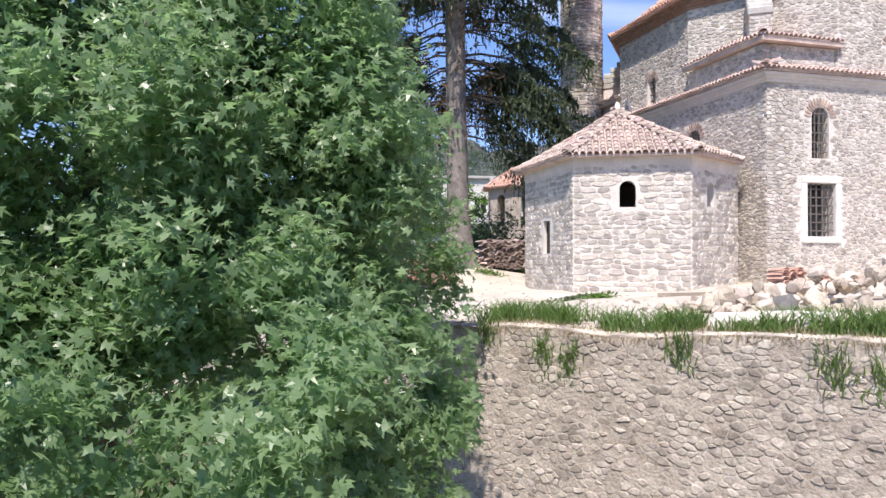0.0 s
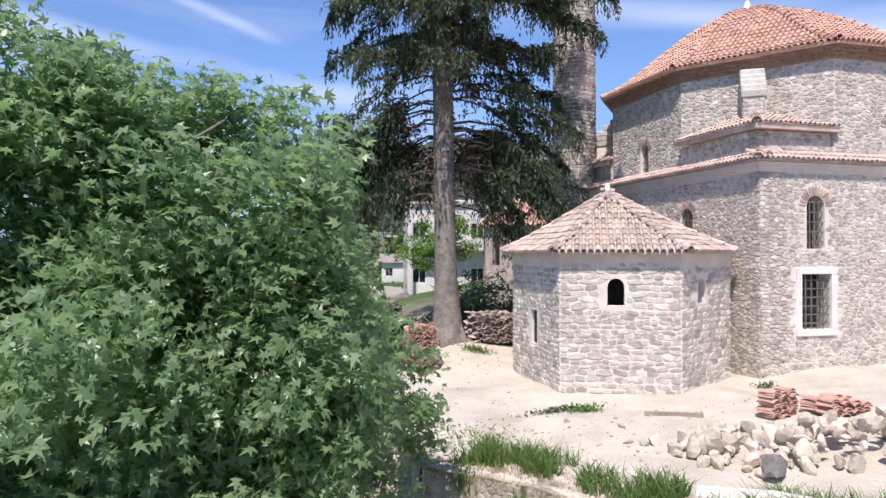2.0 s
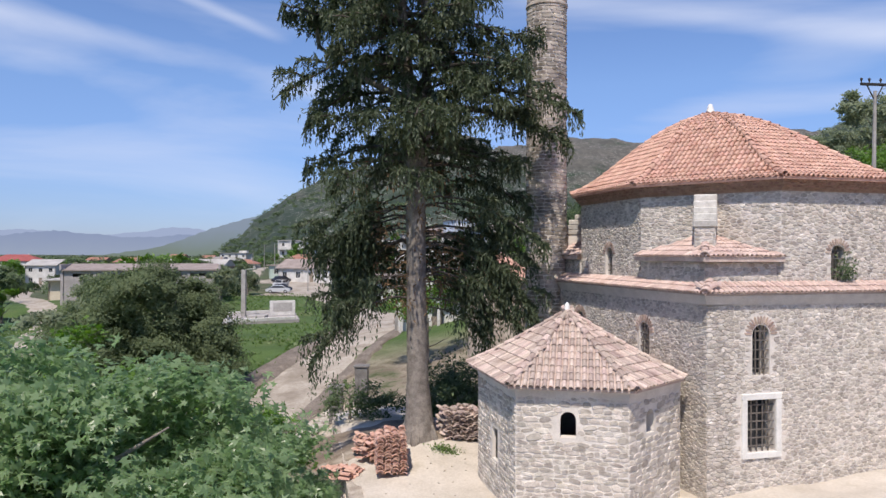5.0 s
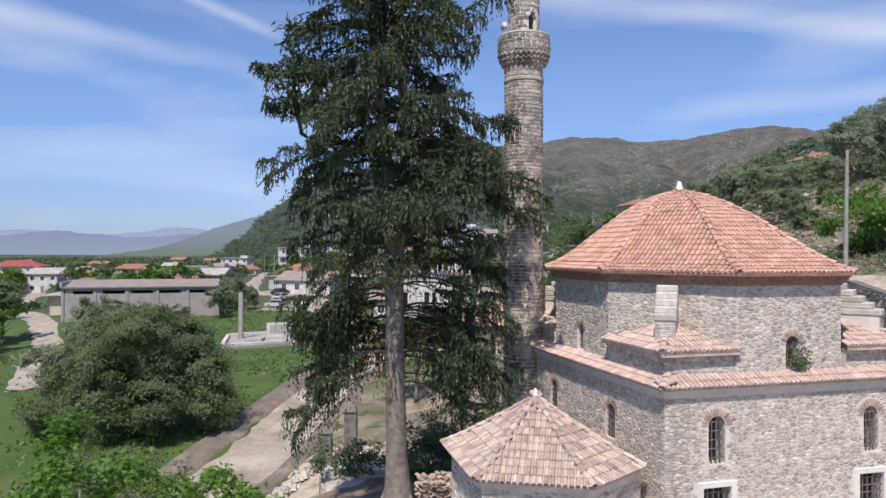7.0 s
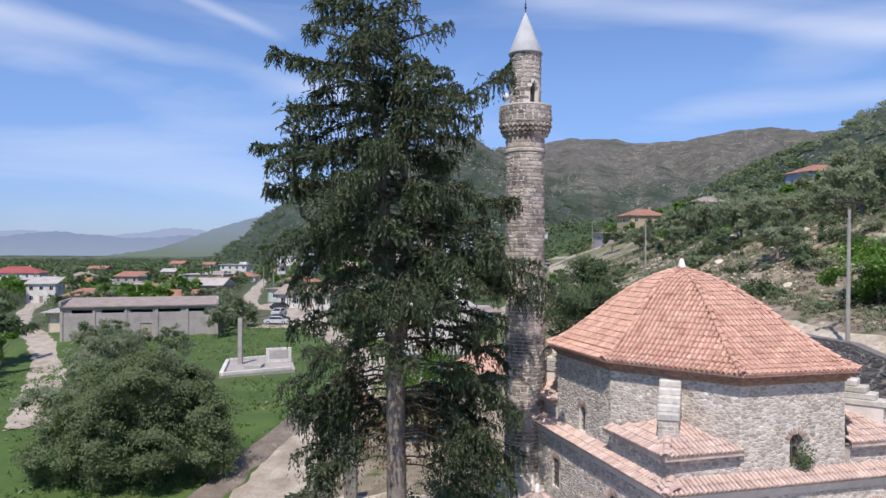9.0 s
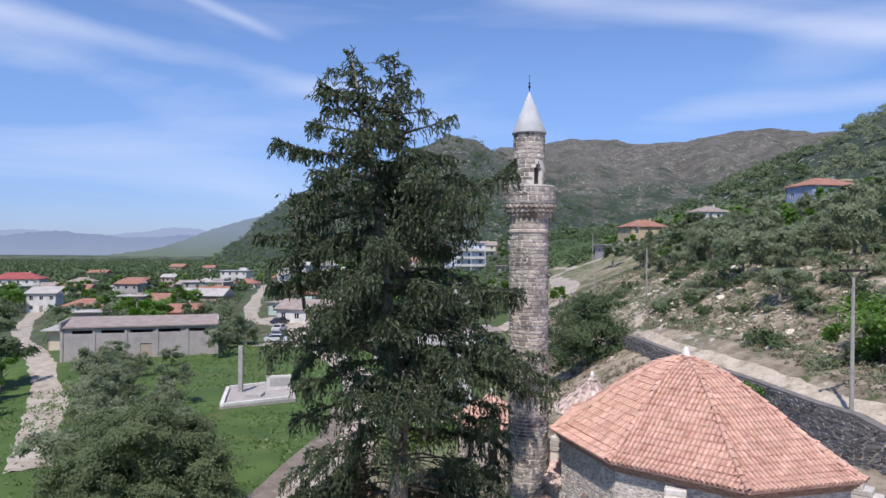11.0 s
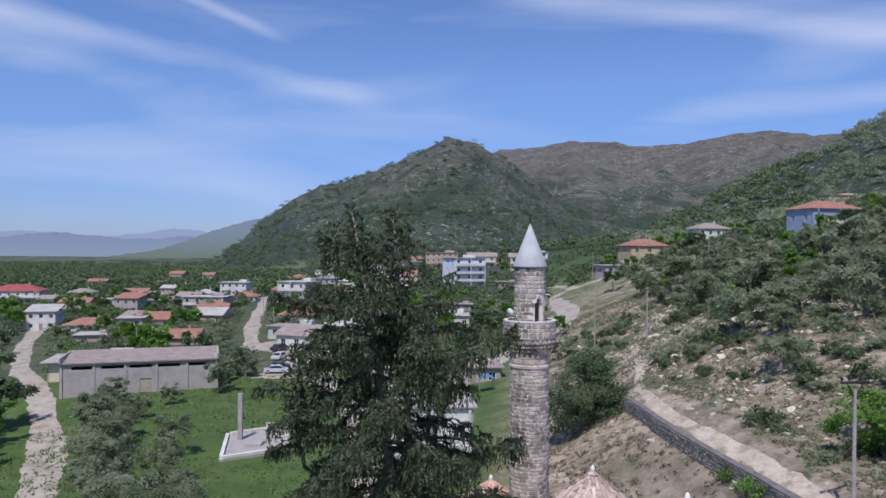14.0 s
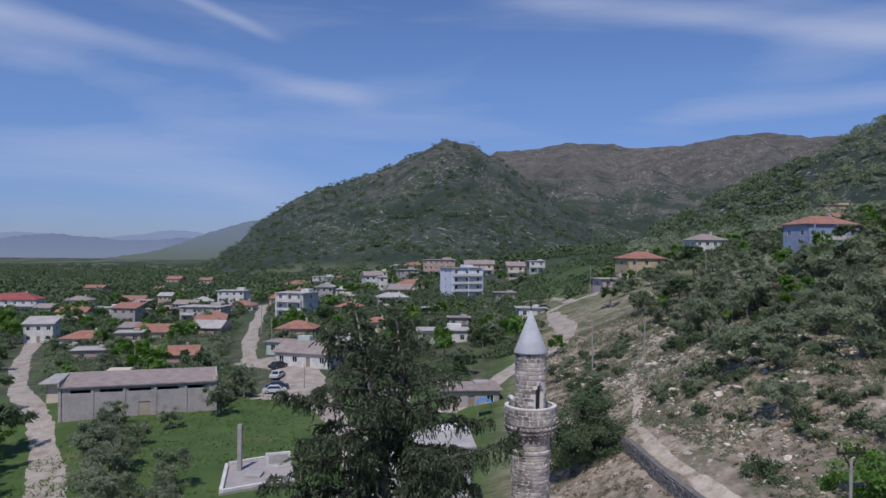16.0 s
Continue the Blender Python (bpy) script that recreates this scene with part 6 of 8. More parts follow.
def house(x, y, w, d, storeys, roof, wall, cover, label, turn=0.0, per=3, balcony=False, height=2.9, door=True, over=0.5, name="house", pitch=0.42, skip_side=False):
    """A village house: four walls with openings, windows, door, roof and balconies."""
    c, s = math.cos(radians(turn)), math.sin(radians(turn))

    def at(a, b):
        return (x + a * c - b * s, y + a * s + b * c)

    corners = [at(-w / 2, -d / 2), at(w / 2, -d / 2), at(w / 2, d / 2), at(-w / 2, d / 2)]
    base = min(gz(*q) for q in corners) * 0.5 + gz(x, y) * 0.5
    thing = empty(name, (x, y, base), turn)
    tagged(thing, label, "house")
    TAKEN.append((x, y, max(w, d) * 0.62))
    top = base + storeys * height
    for k in range(4):
        A, B = corners[k], corners[(k + 1) % 4]
        L = math.hypot(B[0] - A[0], B[1] - A[1])
        ops = []
        if k in (0, 1, 3) and not (skip_side and k != 0):
            n = per if k == 0 else max(1, int(per * L / max(w, 1) * 0.7))
            for st in range(storeys):
                for i in range(n):
                    ox = L * (i + 0.5) / n
                    if st == 0 and door and k == 0 and i == n // 2:
                        ops.append((ox, base + 0.05, 1.0, 2.1, False))
                    else:
                        ops.append((ox, base + st * height + 0.95, 1.15, 1.3, False))
        panel("wall", A, B, base - 1.5, top, 0.25, ops, wall, thing)
        f = frame_of(A, B)
        for o in ops:
            ox, oz, ow, oh, _ = o
            if oh > 2:
                box_part("door", (ox - ow / 2, 0.12, oz), (ox + ow / 2, 0.18, oz + oh), WOOD, thing, "dark door", 0.0, f)
                continue
            bm = bmesh.new()
            for lo, hi in (((ox - ow / 2, 0.06, oz), (ox - ow / 2 + 0.07, 0.14, oz + oh)), ((ox + ow / 2 - 0.07, 0.06, oz), (ox + ow / 2, 0.14, oz + oh)),
                           ((ox - ow / 2 + 0.07, 0.06, oz), (ox + ow / 2 - 0.07, 0.14, oz + 0.07)), ((ox - ow / 2 + 0.07, 0.06, oz + oh - 0.07), (ox + ow / 2 - 0.07, 0.14, oz + oh)), ((ox - 0.03, 0.07, oz + 0.07), (ox + 0.03, 0.13, oz + oh - 0.07))):
                box(bm, lo, hi, 0, f)
            win = part("window", bm, MARBLE, thing)
            box_part("pane", (ox - ow / 2 + 0.05, 0.15, oz + 0.05), (ox + ow / 2 - 0.05, 0.17, oz + oh - 0.05), GLASS_DARK, win, "", 0.0, f)
    m = Matrix.Translation((x, y, top)) @ Matrix.Rotation(radians(turn), 4, "Z")
    W, D = w / 2 + over, d / 2 + over
    bm = bmesh.new()
    if roof == "flat":
        box(bm, (-W, -D, 0.002), (W, D, 0.22), 0.03, m)
        part("roof", bm, cover, thing, "flat concrete roof slab")
        bm = bmesh.new()
        box(bm, (w * 0.1, d * 0.05, 0.22), (w * 0.38, d * 0.4, 1.3 if w > 9 else 0.7), 0.03, m)
        part("roof_hutch", bm, wall, thing)
    elif roof == "shed":
        vs = [bm.verts.new(m @ Vector(q)) for q in ((-W, -D, 0.002), (W, -D, 0.002), (W, D, D * pitch), (-W, D, D * pitch), (-W, -D, 0.16), (W, -D, 0.16), (W, D, D * pitch + 0.16), (-W, D, D * pitch + 0.16))]
        for q in ((3, 2, 1, 0), (4, 5, 6, 7), (0, 1, 5, 4), (1, 2, 6, 5), (2, 3, 7, 6), (3, 0, 4, 7)):
            bm.faces.new([vs[i] for i in q])
        part("roof", bm, cover, thing, "single-pitch roof")
    else:
        inset = min(W, D) if roof == "hip" else 0.0
        rise = min(W, D) * pitch
        if W >= D:
            r1, r2 = (-W + inset, 0), (W - inset, 0)
        else:
            r1, r2 = (0, -D + inset), (0, D - inset)
        low = [(-W, -D), (W, -D), (W, D), (-W, D)]
        b0 = [bm.verts.new(m @ Vector((*q, 0.002))) for q in low]
        b1 = [bm.verts.new(m @ Vector((*q, 0.14))) for q in low]
        a, b = bm.verts.new(m @ Vector((*r1, rise + 0.14))), bm.verts.new(m @ Vector((*r2, rise + 0.14)))
        bm.faces.new(list(reversed(b0)))
        for k in range(4):
            bm.faces.new((b0[k], b0[(k + 1) % 4], b1[(k + 1) % 4], b1[k]))
        if W >= D:
            fs = ((b1[0], b1[1], b, a), (b1[1], b1[2], b), (b1[2], b1[3], a, b), (b1[3], b1[0], a))
        else:
            fs = ((b1[0], b1[1], a), (b1[1], b1[2], b, a), (b1[2], b1[3], b), (b1[3], b1[0], a, b))
        for q in fs:
            bm.faces.new(q)
        part("roof", bm, cover, thing, "pitched tile roof")
        box_part("chimney", (w * 0.2, 0.3, 0.1), (w * 0.2 + 0.5, 0.8, rise + 0.7), wall, thing, "", 0.02, m)
    if balcony:
        f = frame_of(corners[0], corners[1])
        for st in range(1, storeys):
            z = base + st * height
            bal = box_part("balcony", (w * 0.05, -1.3, z - 0.15), (w * 0.95, -0.002, z), SLAB, thing, "concrete balcony", 0.02, f)
            box_part("railing", (w * 0.05, -1.3, z + 0.002), (w * 0.95, -1.2, z + 0.85), WHITEWALL, bal, "white balcony rail", 0.01, f)
        for px in (0.06, 0.5, 0.94):
            box_part("post", (w * px - 0.12, -1.28, base - 1.0), (w * px + 0.12, -1.04, top), wall, thing, "", 0.02, f)
    return thing


house(-198, 339, 22, 13, 2, "hip", WHITEWALL, CRIMSONROOF, "large white two-storey house with crimson hipped roof", 12, 6, True)
house(-152, 303, 12, 8, 1, "gable", CREAMWALL, REDROOF, "low cream house with orange tiled roof", 5, 3)
house(-150, 329, 13, 8, 1, "flat", WHITEWALL, SLAB, "low white flat-roofed house in the trees", 0, 4)
house(-91, 283, 16, 11, 2, "flat", GREYWALL, SLAB, "grey unplastered two-storey flat-roofed house", -5, 4, True)
house(-100, 352, 13, 10, 3, "flat", WHITEWALL, SLAB, "white three-storey flat-roofed house", 0, 4)
house(-82, 263, 11.5, 8, 1, "hip", CREAMWALL, REDROOF, "low house with wide red tiled roof", 8, 3)
house(-86, 318, 11, 8, 1, "hip", WHITEWALL, REDROOF, "white cottage with red tiled roof", 0, 3)
house(-85, 180, 8.5, 7, 1, "flat", PINKWALL, SLAB, "pinkish brick house with flat roof", 14, 2)
house(-79, 187, 6, 6, 2, "flat", PINKWALL, SLAB, "narrow pinkish two-storey house", 14, 2)
house(-100, 238, 7, 5, 1, "shed", WHITEWALL, BROWNROOF, "white shed with dark lean-to roof", 0, 2)
house(-57, 160, 9, 7, 1, "gable", PINKWALL, REDROOF, "brick cottage with orange tiled gable roof", 10, 2)
house(-61, 131, 14.5, 9, 1, "flat", CREAMWALL, SLAB, "low house under a broad pale roof slab", 14, 3, height=3.2, over=1.0)
house(-94, 480, 16, 10, 2, "hip", CREAMWALL, REDROOF, "far house with orange tiled roof", 0, 4)
house(-84, 520, 15, 10, 3, "flat", WHITEWALL, SLAB, "far white flat-roofed house", 0, 4)
house(-49.5, 254, 11, 10, 3, "flat", WHITEWALL, SLAB, "white three-storey house with balconies on the street", -20, 3, True)
house(-38, 198, 10, 8, 1, "hip", PINKWALL, REDROOF, "low house with orange hipped roof by the street", 0, 3)
house(-34, 172, 11, 6, 1, "flat", surface("pale_green_plaster", (0.36, 0.44, 0.38), (0.48, 0.56, 0.5), scale=0.5, fine=6), BROWNROOF, "pale green low shop by the street", -14, 3)
house(-27, 157, 13, 8, 1, "gable", WHITEWALL, BROWNROOF, "white low house with worn grey-brown roof", -20, 4)
house(-22, 168, 8, 7, 1, "hip", WHITEWALL, SLAB, "white house with pale metal roof", -14, 3)
house(-51, 356, 14, 9, 1, "flat", WHITEWALL, SLAB, "low white flat-roofed house", 0, 4)
house(-40, 299, 9.5, 7, 1, "flat", CREAMWALL, SLAB, "cream flat-roofed cottage in the gardens", 0, 3)
house(-25, 341, 8, 8, 2, "flat", WHITEWALL, SLAB, "narrow white two-storey house", 0, 2)
house(-13, 323, 12.5, 8, 1, "hip", CREAMWALL, REDROOF, "cream cottage with red tiled roof", 0, 3)
house(-17, 203, 6, 5, 1, "hip", CREAMWALL, REDROOF, "small cream cottage with red tiled roof", 0, 2)
house(-1, 408, 18, 12, 3, "flat", PINKWALL, SLAB, "tall unfinished brick building", 0, 6, door=False)
house(8.5, 282, 13.5, 11, 4, "flat", surface("bluish_white_plaster", (0.58, 0.62, 0.70), (0.74, 0.78, 0.86), scale=0.5, fine=6), BROWNROOF, "bluish-white four-storey house with balconies", 22, 3, True)
house(1.5, 184, 12.5, 8, 1, "flat", WHITEWALL, SLAB, "low white house with flat white roof", 3, 4, height=3.2)
house(-2, 230, 6, 5, 1, "flat", GREYWALL, SLAB, "small grey flat-roofed outbuilding among trees", 0, 2)
house(6, 206, 6, 5, 1, "flat", GREYWALL, BROWNROOF, "small grey shed under trees", 0, 2)
house(20, 381, 15, 9, 2, "gable", CREAMWALL, BROWNROOF, "cream house with a deep porch", 0, 3, True)
house(34, 331, 8, 8, 2, "gable", CREAMWALL, BROWNROOF, "cream two-storey house with porch", 0, 2, True)
house(43.5, 331, 7.5, 8, 2, "flat", WHITEWALL, SLAB, "white two-storey house beside its twin", 0, 2, True)
house(32, 420, 12, 9, 1, "hip", CREAMWALL, REDROOF, "house with orange hipped roof by the field", 0, 3)
house(26.5, 207, 8, 6, 1, "flat", WHITEWALL, SLAB, "low white block house at the bend", 0, 2)
house(24, 265, 8, 6, 1, "flat", GREYWALL, BROWNROOF, "dark low outbuilding by the field", 0, 2)
house(50, 204, 11, 7, 1, "flat", surface("mauve_plaster", (0.36, 0.30, 0.31), (0.48, 0.41, 0.42), scale=0.5, fine=6), SLAB, "mauve flat-roofed house below the orange one", 10, 3)
house(61, 220, 12, 9, 2, "hip", YELLOWWALL, REDROOF, "ochre house with wide orange hipped roof", 12, 3)
house(80, 249, 3.5, 3.5, 1, "flat", WHITEWALL, SLAB, "small white cube hut", 0, 1, door=False, height=3.4)
house(92, 252, 11.5, 9, 2, "hip", WHITEWALL, BROWNROOF, "white house with grey hipped roof", 10, 4)
house(96, 182, 14.5, 9, 2, "hip", BLUEWALL, REDROOF, "large blue house with orange roof and balconies", 14, 5, True, height=3.7)
house(146, 268, 13, 8, 1, "hip", PINKWALL, REDROOF, "low house with red roof on the slope", 0, 3)
house(163, 300, 16, 9, 2, "flat", YELLOWWALL, BROWNROOF, "ochre two-storey house high on the slope", 5, 4, True)
house(120, 290, 9, 7, 1, "flat", GREYWALL, SLAB, "grey flat-roofed house on the slope", 0, 3)
house(145, 520, 16, 10, 2, "flat", WHITEWALL, SLAB, "far white house below the mountain", 0, 4)
house(57, 118, 3.4, 2.6, 1, "gable", PINKWALL, CRIMSONROOF, "small hut with red roof among olives", 8, 1, height=2.2)
house(-6.5, 112, 5.5, 5, 1, "gable", WHITEWALL, BROWNROOF, "small white kiosk with dull tile roof by the road", 0, 2)
house(6, 118, 9, 7, 1, "flat", GREYWALL, BROWNROOF, "low grey house behind the cypress", 4, 3)
house(0.5, 66, 7.4, 7, 2, "flat", WHITEWALL, SLAB, "white two-storey house with balconies behind the cypress", 4, 3, True, height=3.8, over=0.3)
rng = random.Random(77)
for k in range(16):
    hx, hy = rng.uniform(-230, -70), rng.uniform(380, 640)
    if any(math.hypot(hx - a, hy - b) < r + 14 for a, b, r in TAKEN):
        continue
    house(hx, hy, rng.uniform(9, 14), rng.uniform(7, 10), rng.choice((1, 1, 2)), rng.choice(("hip", "flat", "gable")), rng.choice((WHITEWALL, CREAMWALL, PINKWALL)), rng.choice((REDROOF, REDROOF, SLAB)), "small far village house among trees", rng.uniform(-15, 15), 3)
for k in range(60):
    hy = rng.uniform(190, 390)
    hx = rng.uniform(-0.55 * hy, -15)
    if any(math.hypot(hx - a, hy - b) < r + 10 for a, b, r in TAKEN) or abs(hx + 41 + (hy - 160) * 0.235) < 9:
        continue
    house(hx, hy, rng.uniform(7, 12), rng.uniform(6, 9), rng.choice((1, 1, 1, 2)), rng.choice(("hip", "flat", "gable", "shed")), rng.choice((WHITEWALL, CREAMWALL, PINKWALL, GREYWALL)), rng.choice((REDROOF, REDROOF, BROWNROOF, SLAB)), "small village house half hidden in garden trees", rng.uniform(-20, 20), 3)
for k in range(14):
    hx, hy = rng.uniform(-60, 90), rng.uniform(430, 900)
    if any(math.hypot(hx - a, hy - b) < r + 20 for a, b, r in TAKEN):
        continue
    house(hx, hy, rng.uniform(9, 15), rng.uniform(7, 10), rng.choice((1, 2)), rng.choice(("hip", "flat")), rng.choice((WHITEWALL, CREAMWALL)), rng.choice((REDROOF, SLAB)), "tiny far house at the foot of the mountain", rng.uniform(-15, 15), 3)


# ---- the long ruined store beside the field ----
def warehouse():
    A, B = (-56.5, 109.5), (-35.0, 116.5)
    f = frame_of(A, B)
    L = math.hypot(B[0] - A[0], B[1] - A[1])
    base = -1.3
    thing = empty("warehouse", ((A[0] + B[0]) / 2, (A[1] + B[1]) / 2, base))
    tagged(thing, "long derelict concrete store with slot windows", "warehouse")
    n = 5
    slots = [(L * (i + 0.75) / (n + 0.5), base + 4.0, L / n * 0.72, 0.5, False) for i in range(n)]
    C, D = f @ Vector((L, 9, 0)), f @ Vector((0, 9, 0))
    panel("wall", A, B, base - 1, base + 4.9, 0.3, slots + [(L * 0.53, base + 0.1, 1.7, 2.2, False)], GREYWALL, thing)
    panel("wall", B, C[:2], base - 1, base + 5.3, 0.3, [], GREYWALL, thing)
    panel("wall", C[:2], D[:2], base - 1, base + 5.6, 0.3, [], GREYWALL, thing)
    panel("wall", D[:2], A, base - 1, base + 5.3, 0.3, [], GREYWALL, thing)
    bm = bmesh.new()
    lo = [(-0.3, -0.4, 4.9), (L + 0.3, -0.4, 4.9), (L + 0.3, 9.4, 5.7), (-0.3, 9.4, 5.7)]
    v0 = [bm.verts.new(f @ Vector((a, b, base + c + 0.01))) for a, b, c in lo]
    v1 = [bm.verts.new(f @ Vector((a, b, base + c + 0.2))) for a, b, c in lo]
    bm.faces.new(list(reversed(v0)))
    bm.faces.new(v1)
    for k in range(4):
        bm.faces.new((v0[k], v0[(k + 1) % 4], v1[(k + 1) % 4], v1[k]))
    part("roof", bm, BROWNROOF, thing, "sagging worn roof")
    for i in range(n + 1):
        x = L * i / n
        box_part("pilaster", (x - 0.2, -0.12, base - 0.5), (x + 0.2, -0.003, base + 4.88), GREYWALL, thing, "", 0.01, f)
    for x in (-0.3, L):
        box_part("gable_coping", (x, -0.5, base + 5.1), (x + 0.3, 9.4, base + 5.9), GREYWALL, thing, "", 0.02, f)
    box_part("door", (L * 0.53 - 0.85, 0.1, base + 0.1), (L * 0.53 + 0.85, 0.16, base + 2.3), surface("rusty_sheet", (0.30, 0.24, 0.18), (0.45, 0.38, 0.3), scale=1.0), thing, "pale sheet door", 0, f)
    TAKEN.append((-45, 117, 9))
    TAKEN.append((-53, 114, 7))
    TAKEN.append((-38, 119, 6))


warehouse()


# ---- memorial on the field ----
def memorial():
    base = gz(-19, 82)
    thing = empty("memorial", (-19, 82, base))
    tagged(thing, "white concrete memorial platform with pillar and plaque on the meadow", "memorial")
    quad = [(-21.6, 74.8), (-14.6, 79.5), (-17.3, 90.0), (-24.0, 85.2)]

    def slab(name, poly, z0, z1, mat):
        bm = bmesh.new()
        lo = [bm.verts.new((*q, z0)) for q in poly]
        hi = [bm.verts.new((*q, z1)) for q in poly]
        n = len(poly)
        for k in range(n):
            bm.faces.new((lo[k], lo[(k + 1) % n], hi[(k + 1) % n], hi[k]))
        bm.faces.new(hi)
        bm.faces.new(list(reversed(lo)))
        return part(name, bm, mat, thing)

    slab("platform", quad, base - 0.8, base + 0.28, GREYWALL)
    for k in range(4):
        A, B = quad[k], quad[(k + 1) % 4]
        f = frame_of(A, B)
        L = math.hypot(B[0] - A[0], B[1] - A[1])
        if k != 1:
            box_part("kerb", (0.4, 0.0, base + 0.283), (L - 0.4, 0.4, base + 0.62), WHITEWALL, thing, "", 0.02, f)
    box_part("pillar", (-22.0, 83.0, base + 0.283), (-21.5, 83.5, base + 5.6), CONCRETE, thing, "tall square concrete pillar", 0.03)
    m = pose(-17.6, 84.6, base, 0, 0, 20)
    box_part("plaque", (-1.45, -0.2, 0.283), (1.45, 0.2, 2.0), WHITEWALL, thing, "white plaque block", 0.03, m)
    box_part("inscription", (-1.1, -0.215, 0.75), (1.1, -0.203, 1.75), SLAB, thing, "pale inset panel", 0.0, m)
    box_part("step", (-20.5, 80.2, base + 0.283), (-18.6, 82.0, base + 0.6), SLAB, thing, "", 0.03)
    TAKEN.append((-19, 82, 8))


memorial()
BUILT = len(TAKEN)


# ---- cars by the yard ----
def car(x, y, turn, colour, label):
    z = gz(x, y) + 0.14
    thing = empty("car", (x, y, z), turn)
    tagged(thing, label, "car", "parked cars")
    m = Matrix.Translation((x, y, z)) @ Matrix.Rotation(radians(turn), 4, "Z")
    paint = surface("car_paint", tuple(c * 0.9 for c in colour), colour, scale=1, rough=0.25, bump=0)
    bm = bmesh.new()
    side = [(-2.1, 0.3), (-2.12, 0.75), (-1.5, 0.88), (-0.95, 1.38), (0.75, 1.40), (1.45, 0.9), (2.05, 0.78), (2.12, 0.3)]
    L = [bm.verts.new(m @ Vector((a, -0.85 if b < 1 else -0.66, b))) for a, b in side]
    R = [bm.verts.new(m @ Vector((a, 0.85 if b < 1 else 0.66, b))) for a, b in side]
    n = len(side)
    for k in range(n):
        bm.faces.new((L[k], L[(k + 1) % n], R[(k + 1) % n], R[k]))
    bm.faces.new(list(reversed(L)))
    bm.faces.new(R)
    bmesh.ops.recalc_face_normals(bm, faces=list(bm.faces))
    part("body", bm, paint, thing)
    for sy in (-1, 1):
        bm = bmesh.new()
        vs = [bm.verts.new(m @ Vector((a, sy * (0.862 - (b - 0.9) * 0.38 + 0.006), b))) for a, b in ((-1.38, 0.93), (1.3, 0.93), (0.7, 1.33), (-0.9, 1.32))]
        bm.faces.new(vs if sy < 0 else list(reversed(vs)))
        part("side_window", bm, GLASS_DARK, thing)
        for ax in (-1.3, 1.3):
            V, F = tube([m @ Vector((ax, sy * 0.70, 0.31)), m @ Vector((ax, sy * 0.88, 0.31))], [0.31, 0.31], 16)
            wheel = arrays("wheel", V, F, IRON, thing)
            V, F = tube([m @ Vector((ax, sy * 0.86, 0.31)), m @ Vector((ax, sy * 0.895, 0.31))], [0.19, 0.17], 12)
            arrays("rim", V, F, LEAD, wheel)
    for a, b in (((-1.5, 0.9), (-0.97, 1.35)), ((1.43, 0.92), (0.78, 1.37))):
        bm = bmesh.new()
        o = 0.012 * (1 if a[0] > 0 else -1)
        vs = [bm.verts.new(m @ Vector((q[0] + o, s * w, q[1] + 0.012))) for q, w, s in ((a, 0.72, -1), (a, 0.72, 1), (b, 0.58, 1), (b, 0.58, -1))]
        bm.faces.new(vs)
        part("windscreen", bm, GLASS_DARK, thing)


car(-28.4, 129.3, 8, (0.55, 0.57, 0.60), "silver saloon car parked at the dusty yard")
car(-28.8, 133.0, 12, (0.035, 0.045, 0.07), "dark blue car parked behind the silver one")
car(-33.0, 152.0, 60, (0.05, 0.05, 0.06), "black car parked by the houses")
car(-31.0, 143.0, 80, (0.6, 0.6, 0.6), "white car parked under the trees")
car(30, 208, 20, (0.05, 0.05, 0.06), "dark car at the road bend")


